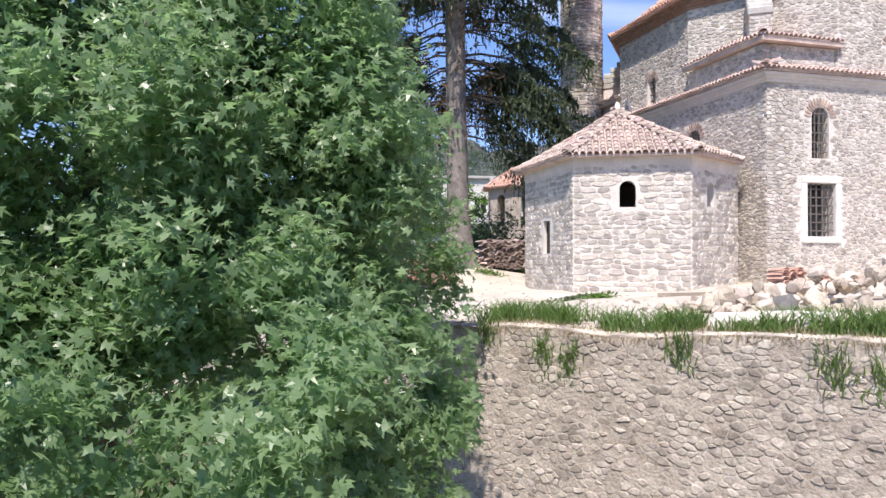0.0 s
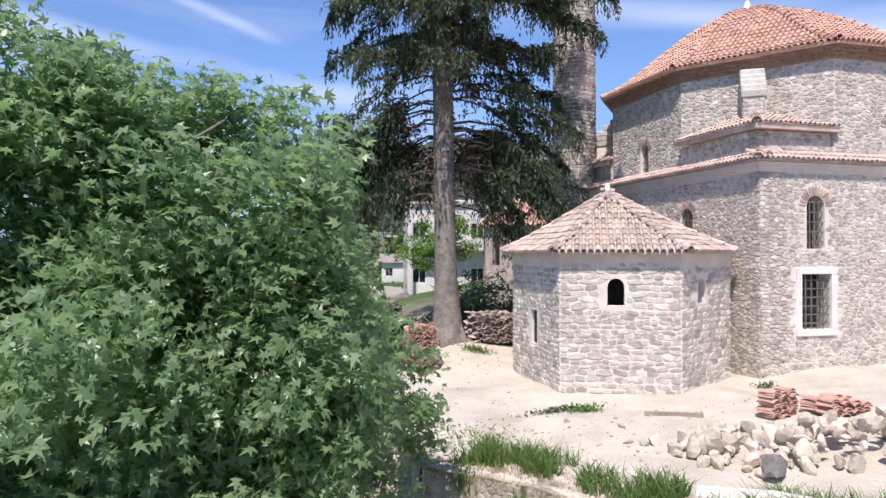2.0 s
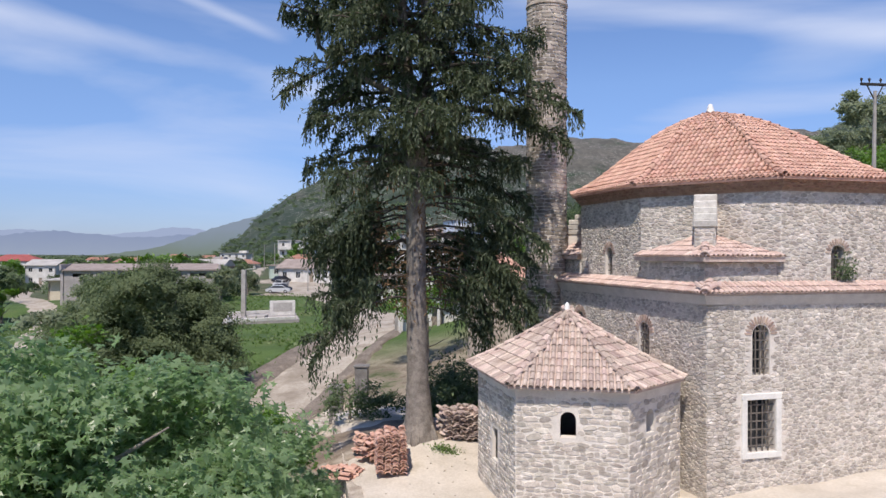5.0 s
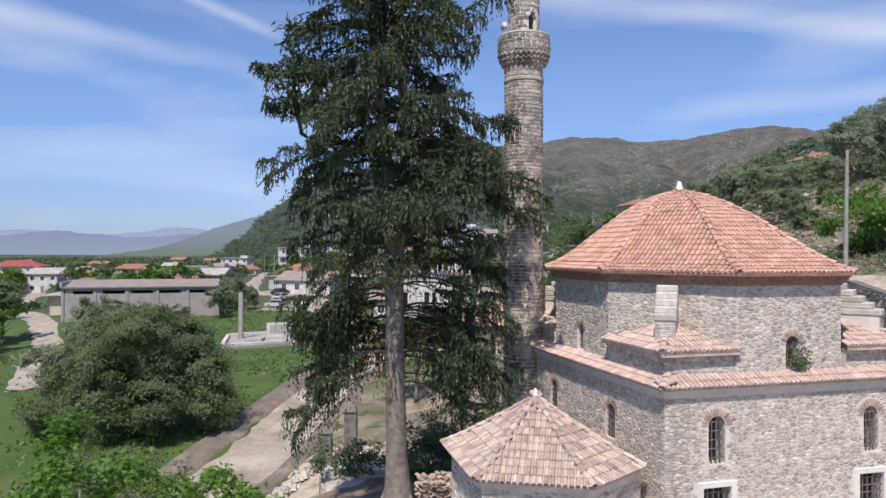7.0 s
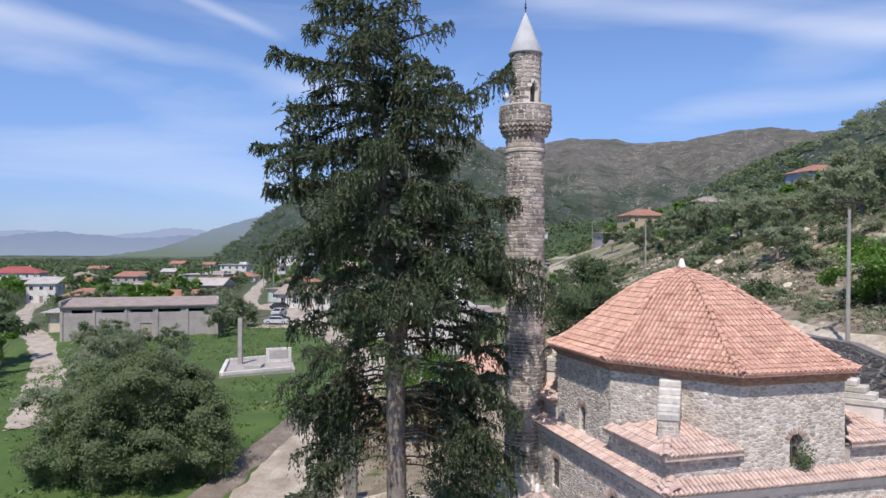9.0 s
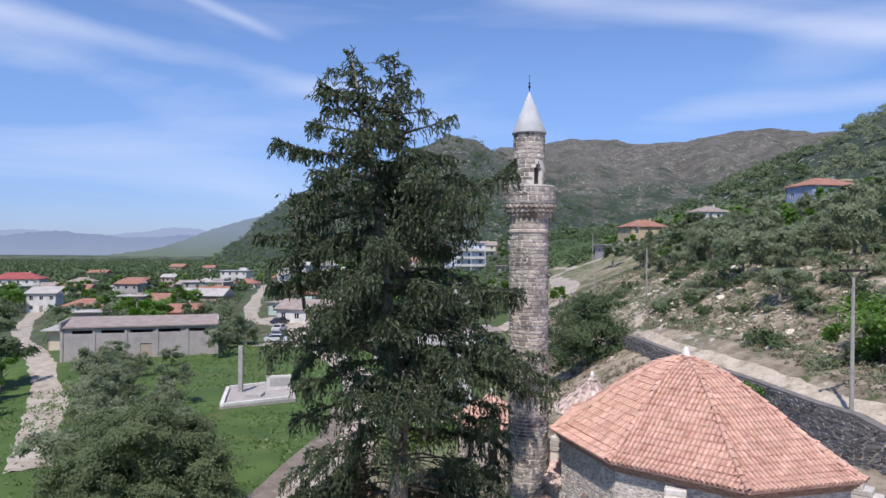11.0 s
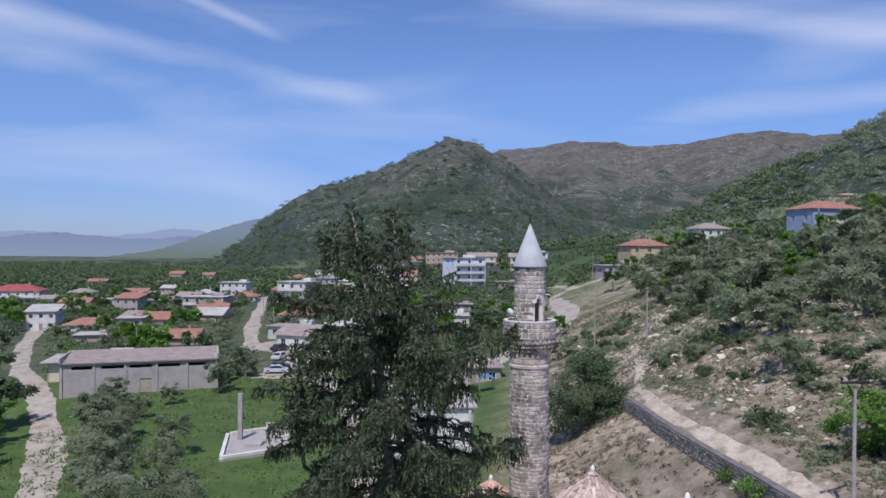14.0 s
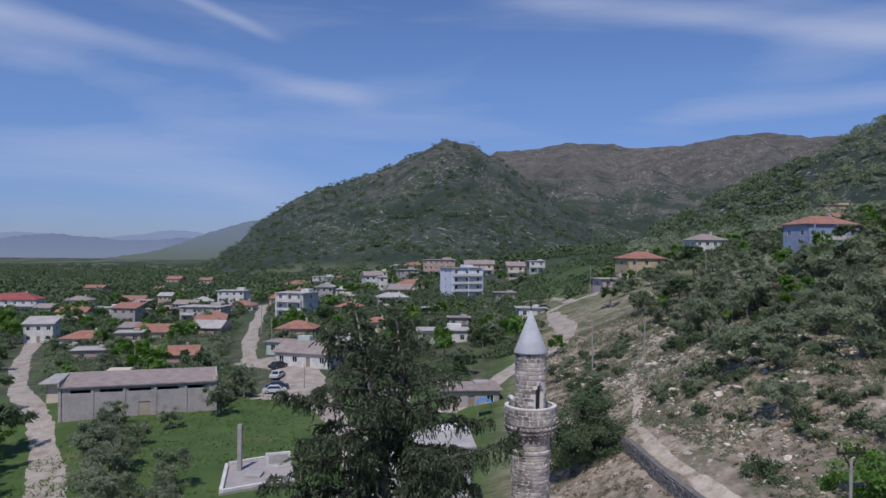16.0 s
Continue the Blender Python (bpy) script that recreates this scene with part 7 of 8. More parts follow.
# ---- the wall along the upper path ----
def path_wall():
    line = spline([(a, b) for a, b in zip(reversed(WALL_X), reversed(WALL_Y))] + [(32, 17)], 3.0)
    bm = bmesh.new()
    prev, stones = None, []
    tops = []
    for i, p in enumerate(line):
        d = (line[min(i + 1, len(line) - 1)] - line[max(i - 1, 0)]).normalized()
        s = Vector((-d.y, d.x))      # towards the path
        if s.x < 0:
            s = -s
        top = gz(p.x + 1.5, p.y) + 0.12
        tops.append((p, s, top))
        a, b = p - s * 0.3, p + s * 0.3
        row = [bm.verts.new((a.x, a.y, top - 4.5)), bm.verts.new((a.x, a.y, top)), bm.verts.new((b.x, b.y, top)), bm.verts.new((b.x, b.y, top - 4.5))]
        if prev:
            for k in range(3):
                bm.faces.new((prev[k], row[k], row[k + 1], prev[k + 1]))
        prev = row
    wall = part("wall_east", bm, EARTH_MORTAR)
    tagged(wall, "dark dry-stone wall with rough top along the hillside path", "wall", kind="structure")
    coping = bmesh.new()
    prev = None
    for p, s, top in tops:
        k = 0.03 * math.sin(p.y * 2.3)
        a, b = p - s * (0.31 + k), p + s * (0.24 - k)
        row = [coping.verts.new((a.x, a.y, top + 0.004)), coping.verts.new((a.x, a.y, top + 0.1)), coping.verts.new((b.x, b.y, top + 0.1)), coping.verts.new((b.x, b.y, top + 0.004))]
        if prev:
            for k in range(3):
                coping.faces.new((prev[k], row[k], row[k + 1], prev[k + 1]))
        prev = row
    part("coping", coping, DARKSTONE, wall, "rough dark capping stones")
    for i in range(len(tops) - 1):
        (p, s, t0), (q, s2, t1) = tops[i], tops[i + 1]
        A, B = p - s * 0.3, q - s2 * 0.3
        L = (B - A).length
        for m in courses(tuple(A), tuple(B), -2.8, 0.0, [], 0.2, (0.2, 0.55), 1.4, 0.05, 0.03, 200 + i, 0.0):
            f = m.translation
            k = ((Vector((f.x, f.y)) - A).length) / L
            stones.append(Matrix.Translation((0, 0, t0 + (t1 - t0) * k)) @ m)
    LATER.append(("stone", stones, ROUGH, DARKSTONE_OB, DARKSTONE, wall, (21.5, 42, 8), 200, "masonry", 13))


DARKSTONE = surface("dark_wall_stone", (0.12, 0.11, 0.105), (0.25, 0.235, 0.22), scale=2, fine=25, bump=0.5, vary=0.3, island=True)
DARKSTONE_OB = surface("dark_wall_stone_piece", (0.12, 0.11, 0.105), (0.25, 0.235, 0.22), scale=2, fine=25, bump=0.5, vary=0.3)
path_wall()


# ---- poles ----
def power_pole(x, y, z0, z1, arm, label, turn=0.0, thick=0.16, lean=0.0):
    thing = empty("power_pole", (x, y, z0))
    tagged(thing, label, "pole", "power poles")
    V, F = tube([(x, y, z0 - 0.5), (x + lean, y, z1)], [thick, thick * 0.6], 8)
    arrays("post", V, F, CONCRETE, thing)
    if arm:
        m = Matrix.Translation((x + lean, y, z1)) @ Matrix.Rotation(radians(turn), 4, "Z")
        cross = box_part("crossarm", (-arm, -0.06, 0.25), (arm, 0.06, 0.37), IRON, thing, "", 0.01, m)
        for s in (-1, 1):
            V, F = tube([m @ Vector((0, 0, -0.5)), m @ Vector((s * arm * 0.55, 0, 0.25))], [0.03, 0.03], 6)
            arrays("brace", V, F, IRON, thing)
        for k in (-0.95, -0.4, 0.4, 0.95):
            V, F = turned([(0.03, 0.0), (0.03, 0.1), (0.06, 0.12), (0.06, 0.2), (0.02, 0.24)], 8)
            arrays("insulator", [m @ Vector((v[0] + k * arm, v[1], v[2] + 0.372)) for v in V], F, IRON, cross)


power_pole(21.9, 34.6, 6.9, 14.4, 0.75, "grey concrete power pole with crossarm above the wall", 8, 0.125, 0.1)
for px, py, h in ((24.5, 110, 8), (27.5, 92, 6.5), (-40, 176, 8), (-52, 214, 8), (-24, 134, 4.5), (52, 190, 8), (45, 215, 8), (-58, 140, 7), (-20, 240, 8), (-78, 300, 8), (56, 150, 8)):
    power_pole(px, py, gz(px, py), gz(px, py) + h, 0.0, "thin grey utility pole in the village", 0, 0.12)


# ---- small tile-roofed buildings in the yard ----
def kiosk(x, y, base, r, wall_h, rise, sides, label, broken=0, seed=2):
    thing = empty("pavilion", (x, y, base))
    tagged(thing, label, "pavilion")
    poly = [(x + r * math.cos(2 * math.pi * k / sides + 0.4), y + r * math.sin(2 * math.pi * k / sides + 0.4)) for k in range(sides)]
    for k in range(sides):
        A, B = poly[k], poly[(k + 1) % sides]
        L = math.hypot(B[0] - A[0], B[1] - A[1])
        panel("wall", A, B, base - 1.5, base + wall_h, 0.3, [(L / 2, base + 0.9, L * 0.35, wall_h - 1.3, True)], EARTH_MORTAR, thing)
    tiles, V, F = polygon_roof((x, y), grow(poly, 0.35), [(1, 0), (0.5, 0.48), (0.05, 0.96), (0, 1)], base + wall_h + 0.05, base + wall_h + rise, 0.33, 0.24, 0.07, seed)
    arrays("roof", V, F, TILE if not broken else OLDTILE, thing, "many-sided tile roof")
    rg = random.Random(seed)
    keep = [m for m in tiles if rg.random() > broken]
    V, F = turned([(0.14, 0), (0.12, 0.3), (0.05, 0.42), (0.01, 0.46)], 10)
    arrays("finial", [(x + v[0], y + v[1], base + wall_h + rise - 0.05 + v[2]) for v in V], F, MARBLE, thing, smooth=True)
    LATER.append(("tile", keep, TILES, TILE_OB if not broken else OLDTILE_OB, TILE if not broken else OLDTILE, thing, (3, 20, 8), 100, "tiling", seed))
    TAKEN.append((x, y, r + 1))


kiosk(4.9, 45.2, 1.6, 2.2, 3.2, 1.7, 8, "small eight-sided pavilion with terracotta tile roof")
kiosk(10.6, 41.5, 3.0, 2.0, 3.3, 1.9, 6, "ruined tomb with broken pale tile roof", 0.3, 5)

# gate pillars at the terrace's corner
for gx, gy, gh in ((-4.4, 38.6, 1.4), (-3.2, 40.0, 1.9)):
    b = gz(gx, gy)
    th = empty("gate_pillar", (gx, gy, b))
    tagged(th, "dark square stone gate pillar", "pillar", "gate pillars")
    box_part("shaft", (gx - 0.35, gy - 0.35, b - 1.0), (gx + 0.35, gy + 0.35, b + gh + 0.6), DARKSTONE, th, "", 0.03)
    box_part("cap", (gx - 0.42, gy - 0.42, b + gh + 0.603), (gx + 0.42, gy + 0.42, b + gh + 0.70), DARKSTONE, th, "", 0.02)


# ---- trees and bushes of the valley and the hillside ----
def tree_model(name, label, height, blobs, twigs, per, size, spread, leaf, seed, radius=0.16, branches=7, reach=1.4, category="tree", shape=None):
    t = broad_tree(name, (0, 0, 0), height, radius, blobs, twigs, per, size, spread, leaf, shape or SCRAP, seed, label, category, 0.35, branches, reach, "", 0.95, 0.45, 0.6)
    return t


def olive_blobs(seed, r, h):
    g = random.Random(seed)
    out = [(0, 0, h, r * 0.75, r * 0.75, r * 0.6)]
    for k in range(5):
        a = k * 1.26 + g.uniform(-0.3, 0.3)
        out.append((math.cos(a) * r * 0.6, math.sin(a) * r * 0.6, h + g.uniform(-0.35, 0.3) * r, r * g.uniform(0.4, 0.6), r * g.uniform(0.4, 0.6), r * g.uniform(0.35, 0.55)))
    return out


MODELS = {
    "olive": [tree_model("olive_tree", "grey-green olive tree with short forked trunk", 1.9, olive_blobs(k, 2.3, 2.5), 310, 12, 0.28, 0.24, LEAF_OLIVE, 100 + k, 0.17, 8, 1.7) for k in range(4)],
    "green": [tree_model("garden_tree", "green garden tree with rounded uneven crown", 2.4, olive_blobs(k + 9, 2.5, 3.4), 290, 11, 0.42, 0.26, LEAF_DARK if k % 2 else LEAF_BRIGHT, 200 + k, 0.16, 8, 1.7) for k in range(4)],
    "shrub": [tree_model("shrub", "low dry-green shrub on stony ground", 0.5, [(0, 0, 0.42, 0.9, 0.8, 0.5), (0.5, 0.3, 0.4, 0.5, 0.6, 0.4), (-0.4, 0.2, 0.5, 0.5, 0.5, 0.5)], 110, 8, 0.2, 0.17, LEAF_OLIVE if k % 2 else LEAF_DARK, 300 + k, 0.05, 6, 0.6, "shrub") for k in range(3)],
    "olive_far": [tree_model("olive_tree", "grey-green olive tree with short forked trunk", 1.9, olive_blobs(k, 2.3, 2.5), 150, 9, 0.44, 0.24, LEAF_OLIVE, 400 + k, 0.17, 4, 1.7) for k in range(3)],
    "green_far": [tree_model("garden_tree", "green garden tree with rounded uneven crown", 2.4, olive_blobs(k + 9, 2.5, 3.4), 140, 9, 0.5, 0.26, LEAF_DARK if k % 2 else LEAF_BRIGHT, 500 + k, 0.16, 4, 1.7) for k in range(3)],
}
USED = set()


def plant(kind, x, y, scale=1.0, turn=None, k=None):
    g = random.Random(int(x * 13.7) * 991 + int(y * 7.3))
    if kind != "shrub" and y > 98:
        kind += "_far"
    i = g.randrange(len(MODELS[kind])) if k is None else k
    src = MODELS[kind][i]
    m = Matrix.Translation((x, y, gz(x, y) - 0.08)) @ Matrix.Rotation(g.uniform(0, 6.28) if turn is None else turn, 4, "Z") @ Matrix.Diagonal((scale * g.uniform(0.9, 1.1), scale * g.uniform(0.9, 1.1), scale * g.uniform(0.85, 1.15), 1))
    if (kind, i) in USED:
        t = copy_thing(src, m)
        t.matrix_basis = m
    else:
        USED.add((kind, i))
        src.matrix_basis = m
        t = src
    t["group"] = {"olive": "olive trees on the slope", "green": "garden trees in the village", "shrub": "shrubs on the hillside"}[kind.split("_")[0]]
    TAKEN.append((x, y, 0.8 * scale))
    return t


def free(x, y, r):
    return all(math.hypot(x - a, y - b) > r + c for a, b, c in TAKEN)


def on_road(x, y):
    for line, w in ROADS:
        for p in line:
            if abs(p[0] - x) < w and abs(p[1] - y) < w:
                return True
    return False


ROADS = [(spline(p, 3), w) for p, w in (
    ([(-13, 26), (-8.6, 43), (-5.5, 64), (-11, 100), (-24, 138), (-33, 158)], 4.5), ([(-26, 124), (-30, 152), (-41, 163)], 8),
    ([(-41, 160), (-52, 202), (-68, 275), (-85, 350)], 5), ([(-30, 55), (-49, 92), (-81, 141), (-112, 198), (-128, 232)], 4.5),
    ([(24.4, 30), (21.8, 41), (20.1, 51), (20.8, 70), (25.2, 90), (34.3, 110), (37, 124)], 2.6), ([(2, 112), (16, 142), (29, 160), (32, 201), (45, 200)], 5))]
prng = random.Random(12)
LANE = spline([(-30, 55), (-40, 75), (-49, 92), (-65, 118), (-81, 141)], 1.5)


def lane_gap(x, y):
    return min(math.hypot(p.x - x, p.y - y) for p in LANE)


# field and lane
for x, y, s in ((-27.4, 77, 0.95), (-39, 95, 0.8), (-47.5, 108, 1.0), (-38, 105, 0.8), (-33, 126, 1.35), (-36, 123, 1.1), (-33.5, 113, 1.15), (-36, 84, 0.95), (-35, 78, 1.05), (-33, 72, 1.1), (-41, 88, 1.0), (-43, 96, 1.1),
                (-22, 53, 1.0), (-19, 57, 0.9), (-29, 63, 1.0), (-37, 68, 1.2), (-39, 74, 1.1), (-30, 66, 1.1), (-28, 60, 1.2), (-24, 58, 1.1), (-26, 52, 1.2), (-31, 70, 0.8), (-22, 64, 0.9), (-46, 102, 1.0), (-25, 68, 0.9)):
    if lane_gap(x, y) > 4.6:
        plant("olive", x, y, s)
for x, y, s in ((-55, 89, 1.1), (-58, 97, 1.3), (-62, 105, 1.2), (-53, 82, 1.0), (-50, 76, 1.2), (-47, 70, 1.1), (-66, 112, 1.3), (-57, 80, 1.3), (-72, 118, 1.2), (-60, 92, 1.2), (-64, 99, 1.2), (-45, 62, 1.2)):
    if lane_gap(x, y) > 4.6:
        plant("green", x, y, s)
# olive hedge along the back lane
for k in range(15):
    y = 52 + 2.9 * k
    x = -23.4 - 0.46 * (y - 52) + prng.uniform(-1.2, 1.6)
    if free(x, y, 0.4) and lane_gap(x, y) > 4.4:
        plant("olive", x, y, prng.uniform(0.9, 1.25))
# olives on the slope, thicker higher up
n = 0
for k in range(4200):
    y = prng.uniform(52, 260)
    x = prng.uniform(14, 0.62 * y + 26)
    s = x - (-6 + 0.12 * y)
    thick = float(smooth(24, 36, s)) * (0.35 + 0.65 * float(smooth(60, 95, y)))
    if s < 20 and y < 105:
        thick = 0.0
    if s < 15 and y >= 105:
        thick = 0.15
    if prng.random() > thick or on_road(x, y) or not free(x, y, 1.1):
        continue
    plant("olive" if prng.random() < 0.82 else "green", x, y, prng.uniform(0.75, 1.35))
    n += 1
    if n > 320:
        break
# tall olives on the shoulder below the blue house
for k in range(16):
    x, y = 46 + 2.9 * k + prng.uniform(-3, 3), 112 + 2.1 * k + prng.uniform(-7, 7)
    if free(x, y, 0.6):
        plant("olive", x, y, prng.uniform(1.3, 1.75))
# gardens between the houses
n = 0
for k in range(3000):
    y = prng.uniform(135, 400)
    x = prng.uniform(-0.62 * y, 20 + 0.05 * y)
    if on_road(x, y) or not free(x, y, 1.5) or (-25 < x < 45 and 205 < y < 275 and x > 12):
        continue
    plant("green" if prng.random() < 0.72 else "olive", x, y, prng.uniform(0.7, 1.45))
    n += 1
    if n > 230:
        break
# shrubs on the bare slope and round the yard
n = 0
for k in range(5000):
    y = prng.uniform(34, 130)
    x = prng.uniform(12, 60)
    if x - (-6 + 0.12 * y) < 14 or on_road(x, y) or x < 24.5 - (y - 30) * 0.1 and y < 60:
        continue
    if not free(x, y, 0.3):
        continue
    plant("shrub", x, y, prng.uniform(0.5, 1.5))
    n += 1
    if n > 290:
        break

# single trees that stand out
broad_tree("elm_tree", (-17, 46, gz(-17, 46)), 6.0, 0.3, [(-17.5, 46, 2.3, 3.6, 3.4, 3.0), (-13.9, 46, 1.4, 2.4, 2.4, 2.0), (-13.2, 45.5, -0.6, 1.9, 2.0, 1.6), (-21.0, 45.5, 1.0, 2.7, 2.6, 2.2), (-23.0, 45, -0.8, 1.9, 2.0, 1.6), (-17, 44, 4.4, 2.3, 2.2, 1.7), (-19.8, 46.5, 3.6, 2.0, 2.0, 1.6), (-14.8, 46.5, 3.5, 1.8, 1.8, 1.5), (-16.0, 43.6, 0.2, 2.3, 1.8, 1.9), (-19.2, 43.8, -0.2, 2.2, 1.8, 1.9)],
           7600, 15, 0.21, 0.24, LEAF_ELM, SIMPLE, 41, "broad grey-green tree beside the dirt road", branches=14, reach=4.0, shell=0.5, out=0.9, lift=0.45, tilt=0.6)
broad_tree("young_plane_tree", (-8.2, 19.5, -5.0), 7.5, 0.16, [(-8.2, 19.5, 1.4, 2.8, 2.4, 2.6), (-6.2, 20.5, 0.2, 1.7, 1.6, 1.6), (-10.8, 19.0, 0.6, 2.0, 2.0, 2.2), (-12.5, 22, -1.0, 2.2, 2.0, 2.0), (-4.4, 21.5, 0.3, 1.9, 1.6, 1.6), (-6.0, 22.5, 0.9, 1.8, 1.6, 1.5)],
           860, 18, 0.2, 0.25, LEAF_BRIGHT, PLANE, 42, "fresh green young plane tree below the terrace", branches=10, reach=2.4)
broad_tree("bush", (-6.8, 27.0, -3.5), 3.0, 0.08, [(-6.8, 27, -0.7, 1.7, 1.5, 1.3), (-8.4, 28, -1.4, 1.4, 1.4, 1.1)], 240, 16, 0.17, 0.2, LEAF_BRIGHT, PLANE, 43, "fresh green bush beside the road", "bush", branches=6, reach=1.2)
broad_tree("bush", (-13, 33, gz(-13, 33)), 2.4, 0.08, [(-13, 33, -1.6, 2.6, 2.2, 1.5), (-16.5, 35, -1.9, 2.4, 2.2, 1.4), (-10.5, 31, -2.4, 1.8, 1.6, 1.2)], 420, 15, 0.18, 0.22, LEAF_DARK, SIMPLE, 44, "dark green bush on the road bank", "bush", branches=6, reach=1.4)
broad_tree("tall_bush", (15.0, 65.5, gz(15, 65.5)), 4.5, 0.2, [(14.6, 64.8, 8.6, 3.0, 2.8, 3.2), (16.8, 65, 7.4, 2.2, 2.2, 2.2), (12.8, 65.5, 7.0, 2.0, 2.0, 2.2), (15, 64, 11.0, 1.6, 1.6, 1.4)], 1700, 14, 0.24, 0.26, LEAF_DARK, SIMPLE, 45, "tall dark green bush beside the path wall", "tree", branches=8, reach=2.4, out=0.9, lift=0.4, tilt=0.6)
broad_tree("fig_tree", (27.5, 42, gz(27.5, 42)), 2.5, 0.12, [(27.4, 41.8, gz(27.5, 42) + 2.2, 2.6, 2.2, 2.2), (29.6, 42.6, gz(27.5, 42) + 1.6, 2.0, 2.0, 1.7)], 420, 16, 0.24, 0.25, LEAF_BRIGHT, PLANE, 46, "bright green fig tree behind the power pole", branches=8, reach=1.8)
broad_tree("ivy", (19.6, 42.0, gz(19.4, 42)), 0.9, 0.03, [(19.7, 42.5, 7.5, 0.7, 2.6, 0.8), (20.1, 40.0, 7.2, 0.6, 1.8, 0.8)], 260, 14, 0.17, 0.17, LEAF_BRIGHT, SIMPLE, 47, "bright ivy hanging over the stone wall", "ivy", branches=4, reach=0.6)
for bx, by, br, bk in ((-2.6, 30.5, 1.3, 61), (0.6, 30.0, 1.5, 62), (2.6, 29.0, 1.2, 63), (2.2, 32.5, 1.8, 64), (-0.8, 34.5, 1.7, 65), (4.0, 34.5, 1.9, 66), (3.0, 37.0, 1.8, 67), (1.5, 36.0, 1.8, 68), (5.6, 37.5, 1.7, 69), (1.9, 27.2, 1.7, 70), (3.3, 27.4, 1.6, 71), (2.6, 28.6, 2.0, 72), (0.9, 28.8, 1.6, 73)):
    bz = max(gz(bx, by), float(terrace_z(bx, by)) if by < 32 else -9)
    broad_tree("bush", (bx, by, bz), 1.4, 0.06, [(bx, by, bz + br * 0.7, br, br * 0.9, br * 0.8), (bx + br * 0.6, by + 0.2, bz + br * 0.5, br * 0.7, br * 0.7, br * 0.6)], 200, 12, 0.17, 0.2, LEAF_DARK, SIMPLE, bk, "dark green bush in the shade behind the cypress", "bush", branches=6, reach=0.9)
broad_tree("garden_tree", (0.2, 47.5, gz(0.2, 47.5)), 3.5, 0.14, [(0.2, 47.5, 4.0, 1.9, 1.8, 1.7), (-1.3, 48, 3.2, 1.5, 1.5, 1.4), (1.8, 48.5, 4.4, 1.4, 1.4, 1.4)], 420, 14, 0.22, 0.24, LEAF_BRIGHT, SIMPLE, 48, "fresh green tree behind the minaret", branches=8, reach=1.8)


# far woods and orchards of the plain, too many to count
def far_woods(name, count, area, size, per, leaf, seed, label, blade=0.5):
    g = np.random.RandomState(seed)
    P = []
    while len(P) < count:
        y = area[0] * (area[1] / area[0]) ** g.uniform()
        u = g.uniform(area[2], area[3])
        x = u * y
        if float(ripple(x, y, 120, seed)) + g.uniform(-0.9, 0.9) < -0.1:
            continue
        if not all(abs(x - a) > c or abs(y - b) > c for a, b, c in TAKEN[:BUILT]) or y < 360 and on_road(x, y):
            continue
        P.append((x, y))
    P = np.array(P)
    z = ground_z(P[:, 0], P[:, 1])
    s = size * g.uniform(0.6, 1.3, len(P)) * (0.7 + 0.3 * P[:, 1] / area[0]) ** 0.5
    d = g.normal(0, 1, (len(P), per, 3))
    d /= np.linalg.norm(d, axis=2, keepdims=True)
    d[:, :, 2] = np.abs(d[:, :, 2]) * 0.95 - 0.1
    r = g.uniform(0.55, 1.05, (len(P), per, 1))
    C = np.stack([P[:, 0], P[:, 1], z + s * 0.35], -1)[:, None, :] + d * r * s[:, None, None] * np.array([1, 1, 0.85])
    N = d + np.array([0, 0, 0.5])
    V, F = scatter_leaves(C.reshape(-1, 3), N.reshape(-1, 3), size * blade, SCRAP, seed, 0.8)
    tagged(tris(name, V, F, leaf), label, "woods", kind="stuff")


far_woods("woods", 1700, (205, 420, -0.62, 0.62), 2.6, 90, LEAF_DARK, 91, "dense green trees and hedges round the village", 0.36)
far_woods("hedges", 900, (128, 235, -0.62, 0.13), 1.7, 150, LEAF_OLIVE, 94, "grey-green garden hedges and fruit trees between houses", 0.26)
far_woods("hedges", 820, (128, 235, -0.62, 0.13), 1.9, 140, LEAF_DARK, 95, "dark green garden hedges and trees between houses", 0.26)
far_woods("woods", 4200, (400, 1900, -0.62, 0.5), 5.2, 55, LEAF_DARK, 92, "dark green woods on the plain below the mountain")
far_woods("woods", 900, (260, 760, 0.26, 0.66), 4.0, 60, LEAF_OLIVE, 93, "olive groves covering the upper slope")


OUTCROP = surface("pale_outcrop_stone", (0.36, 0.325, 0.275), (0.60, 0.55, 0.485), scale=1.5, fine=12, bump=0.4, vary=0.2, island=True)


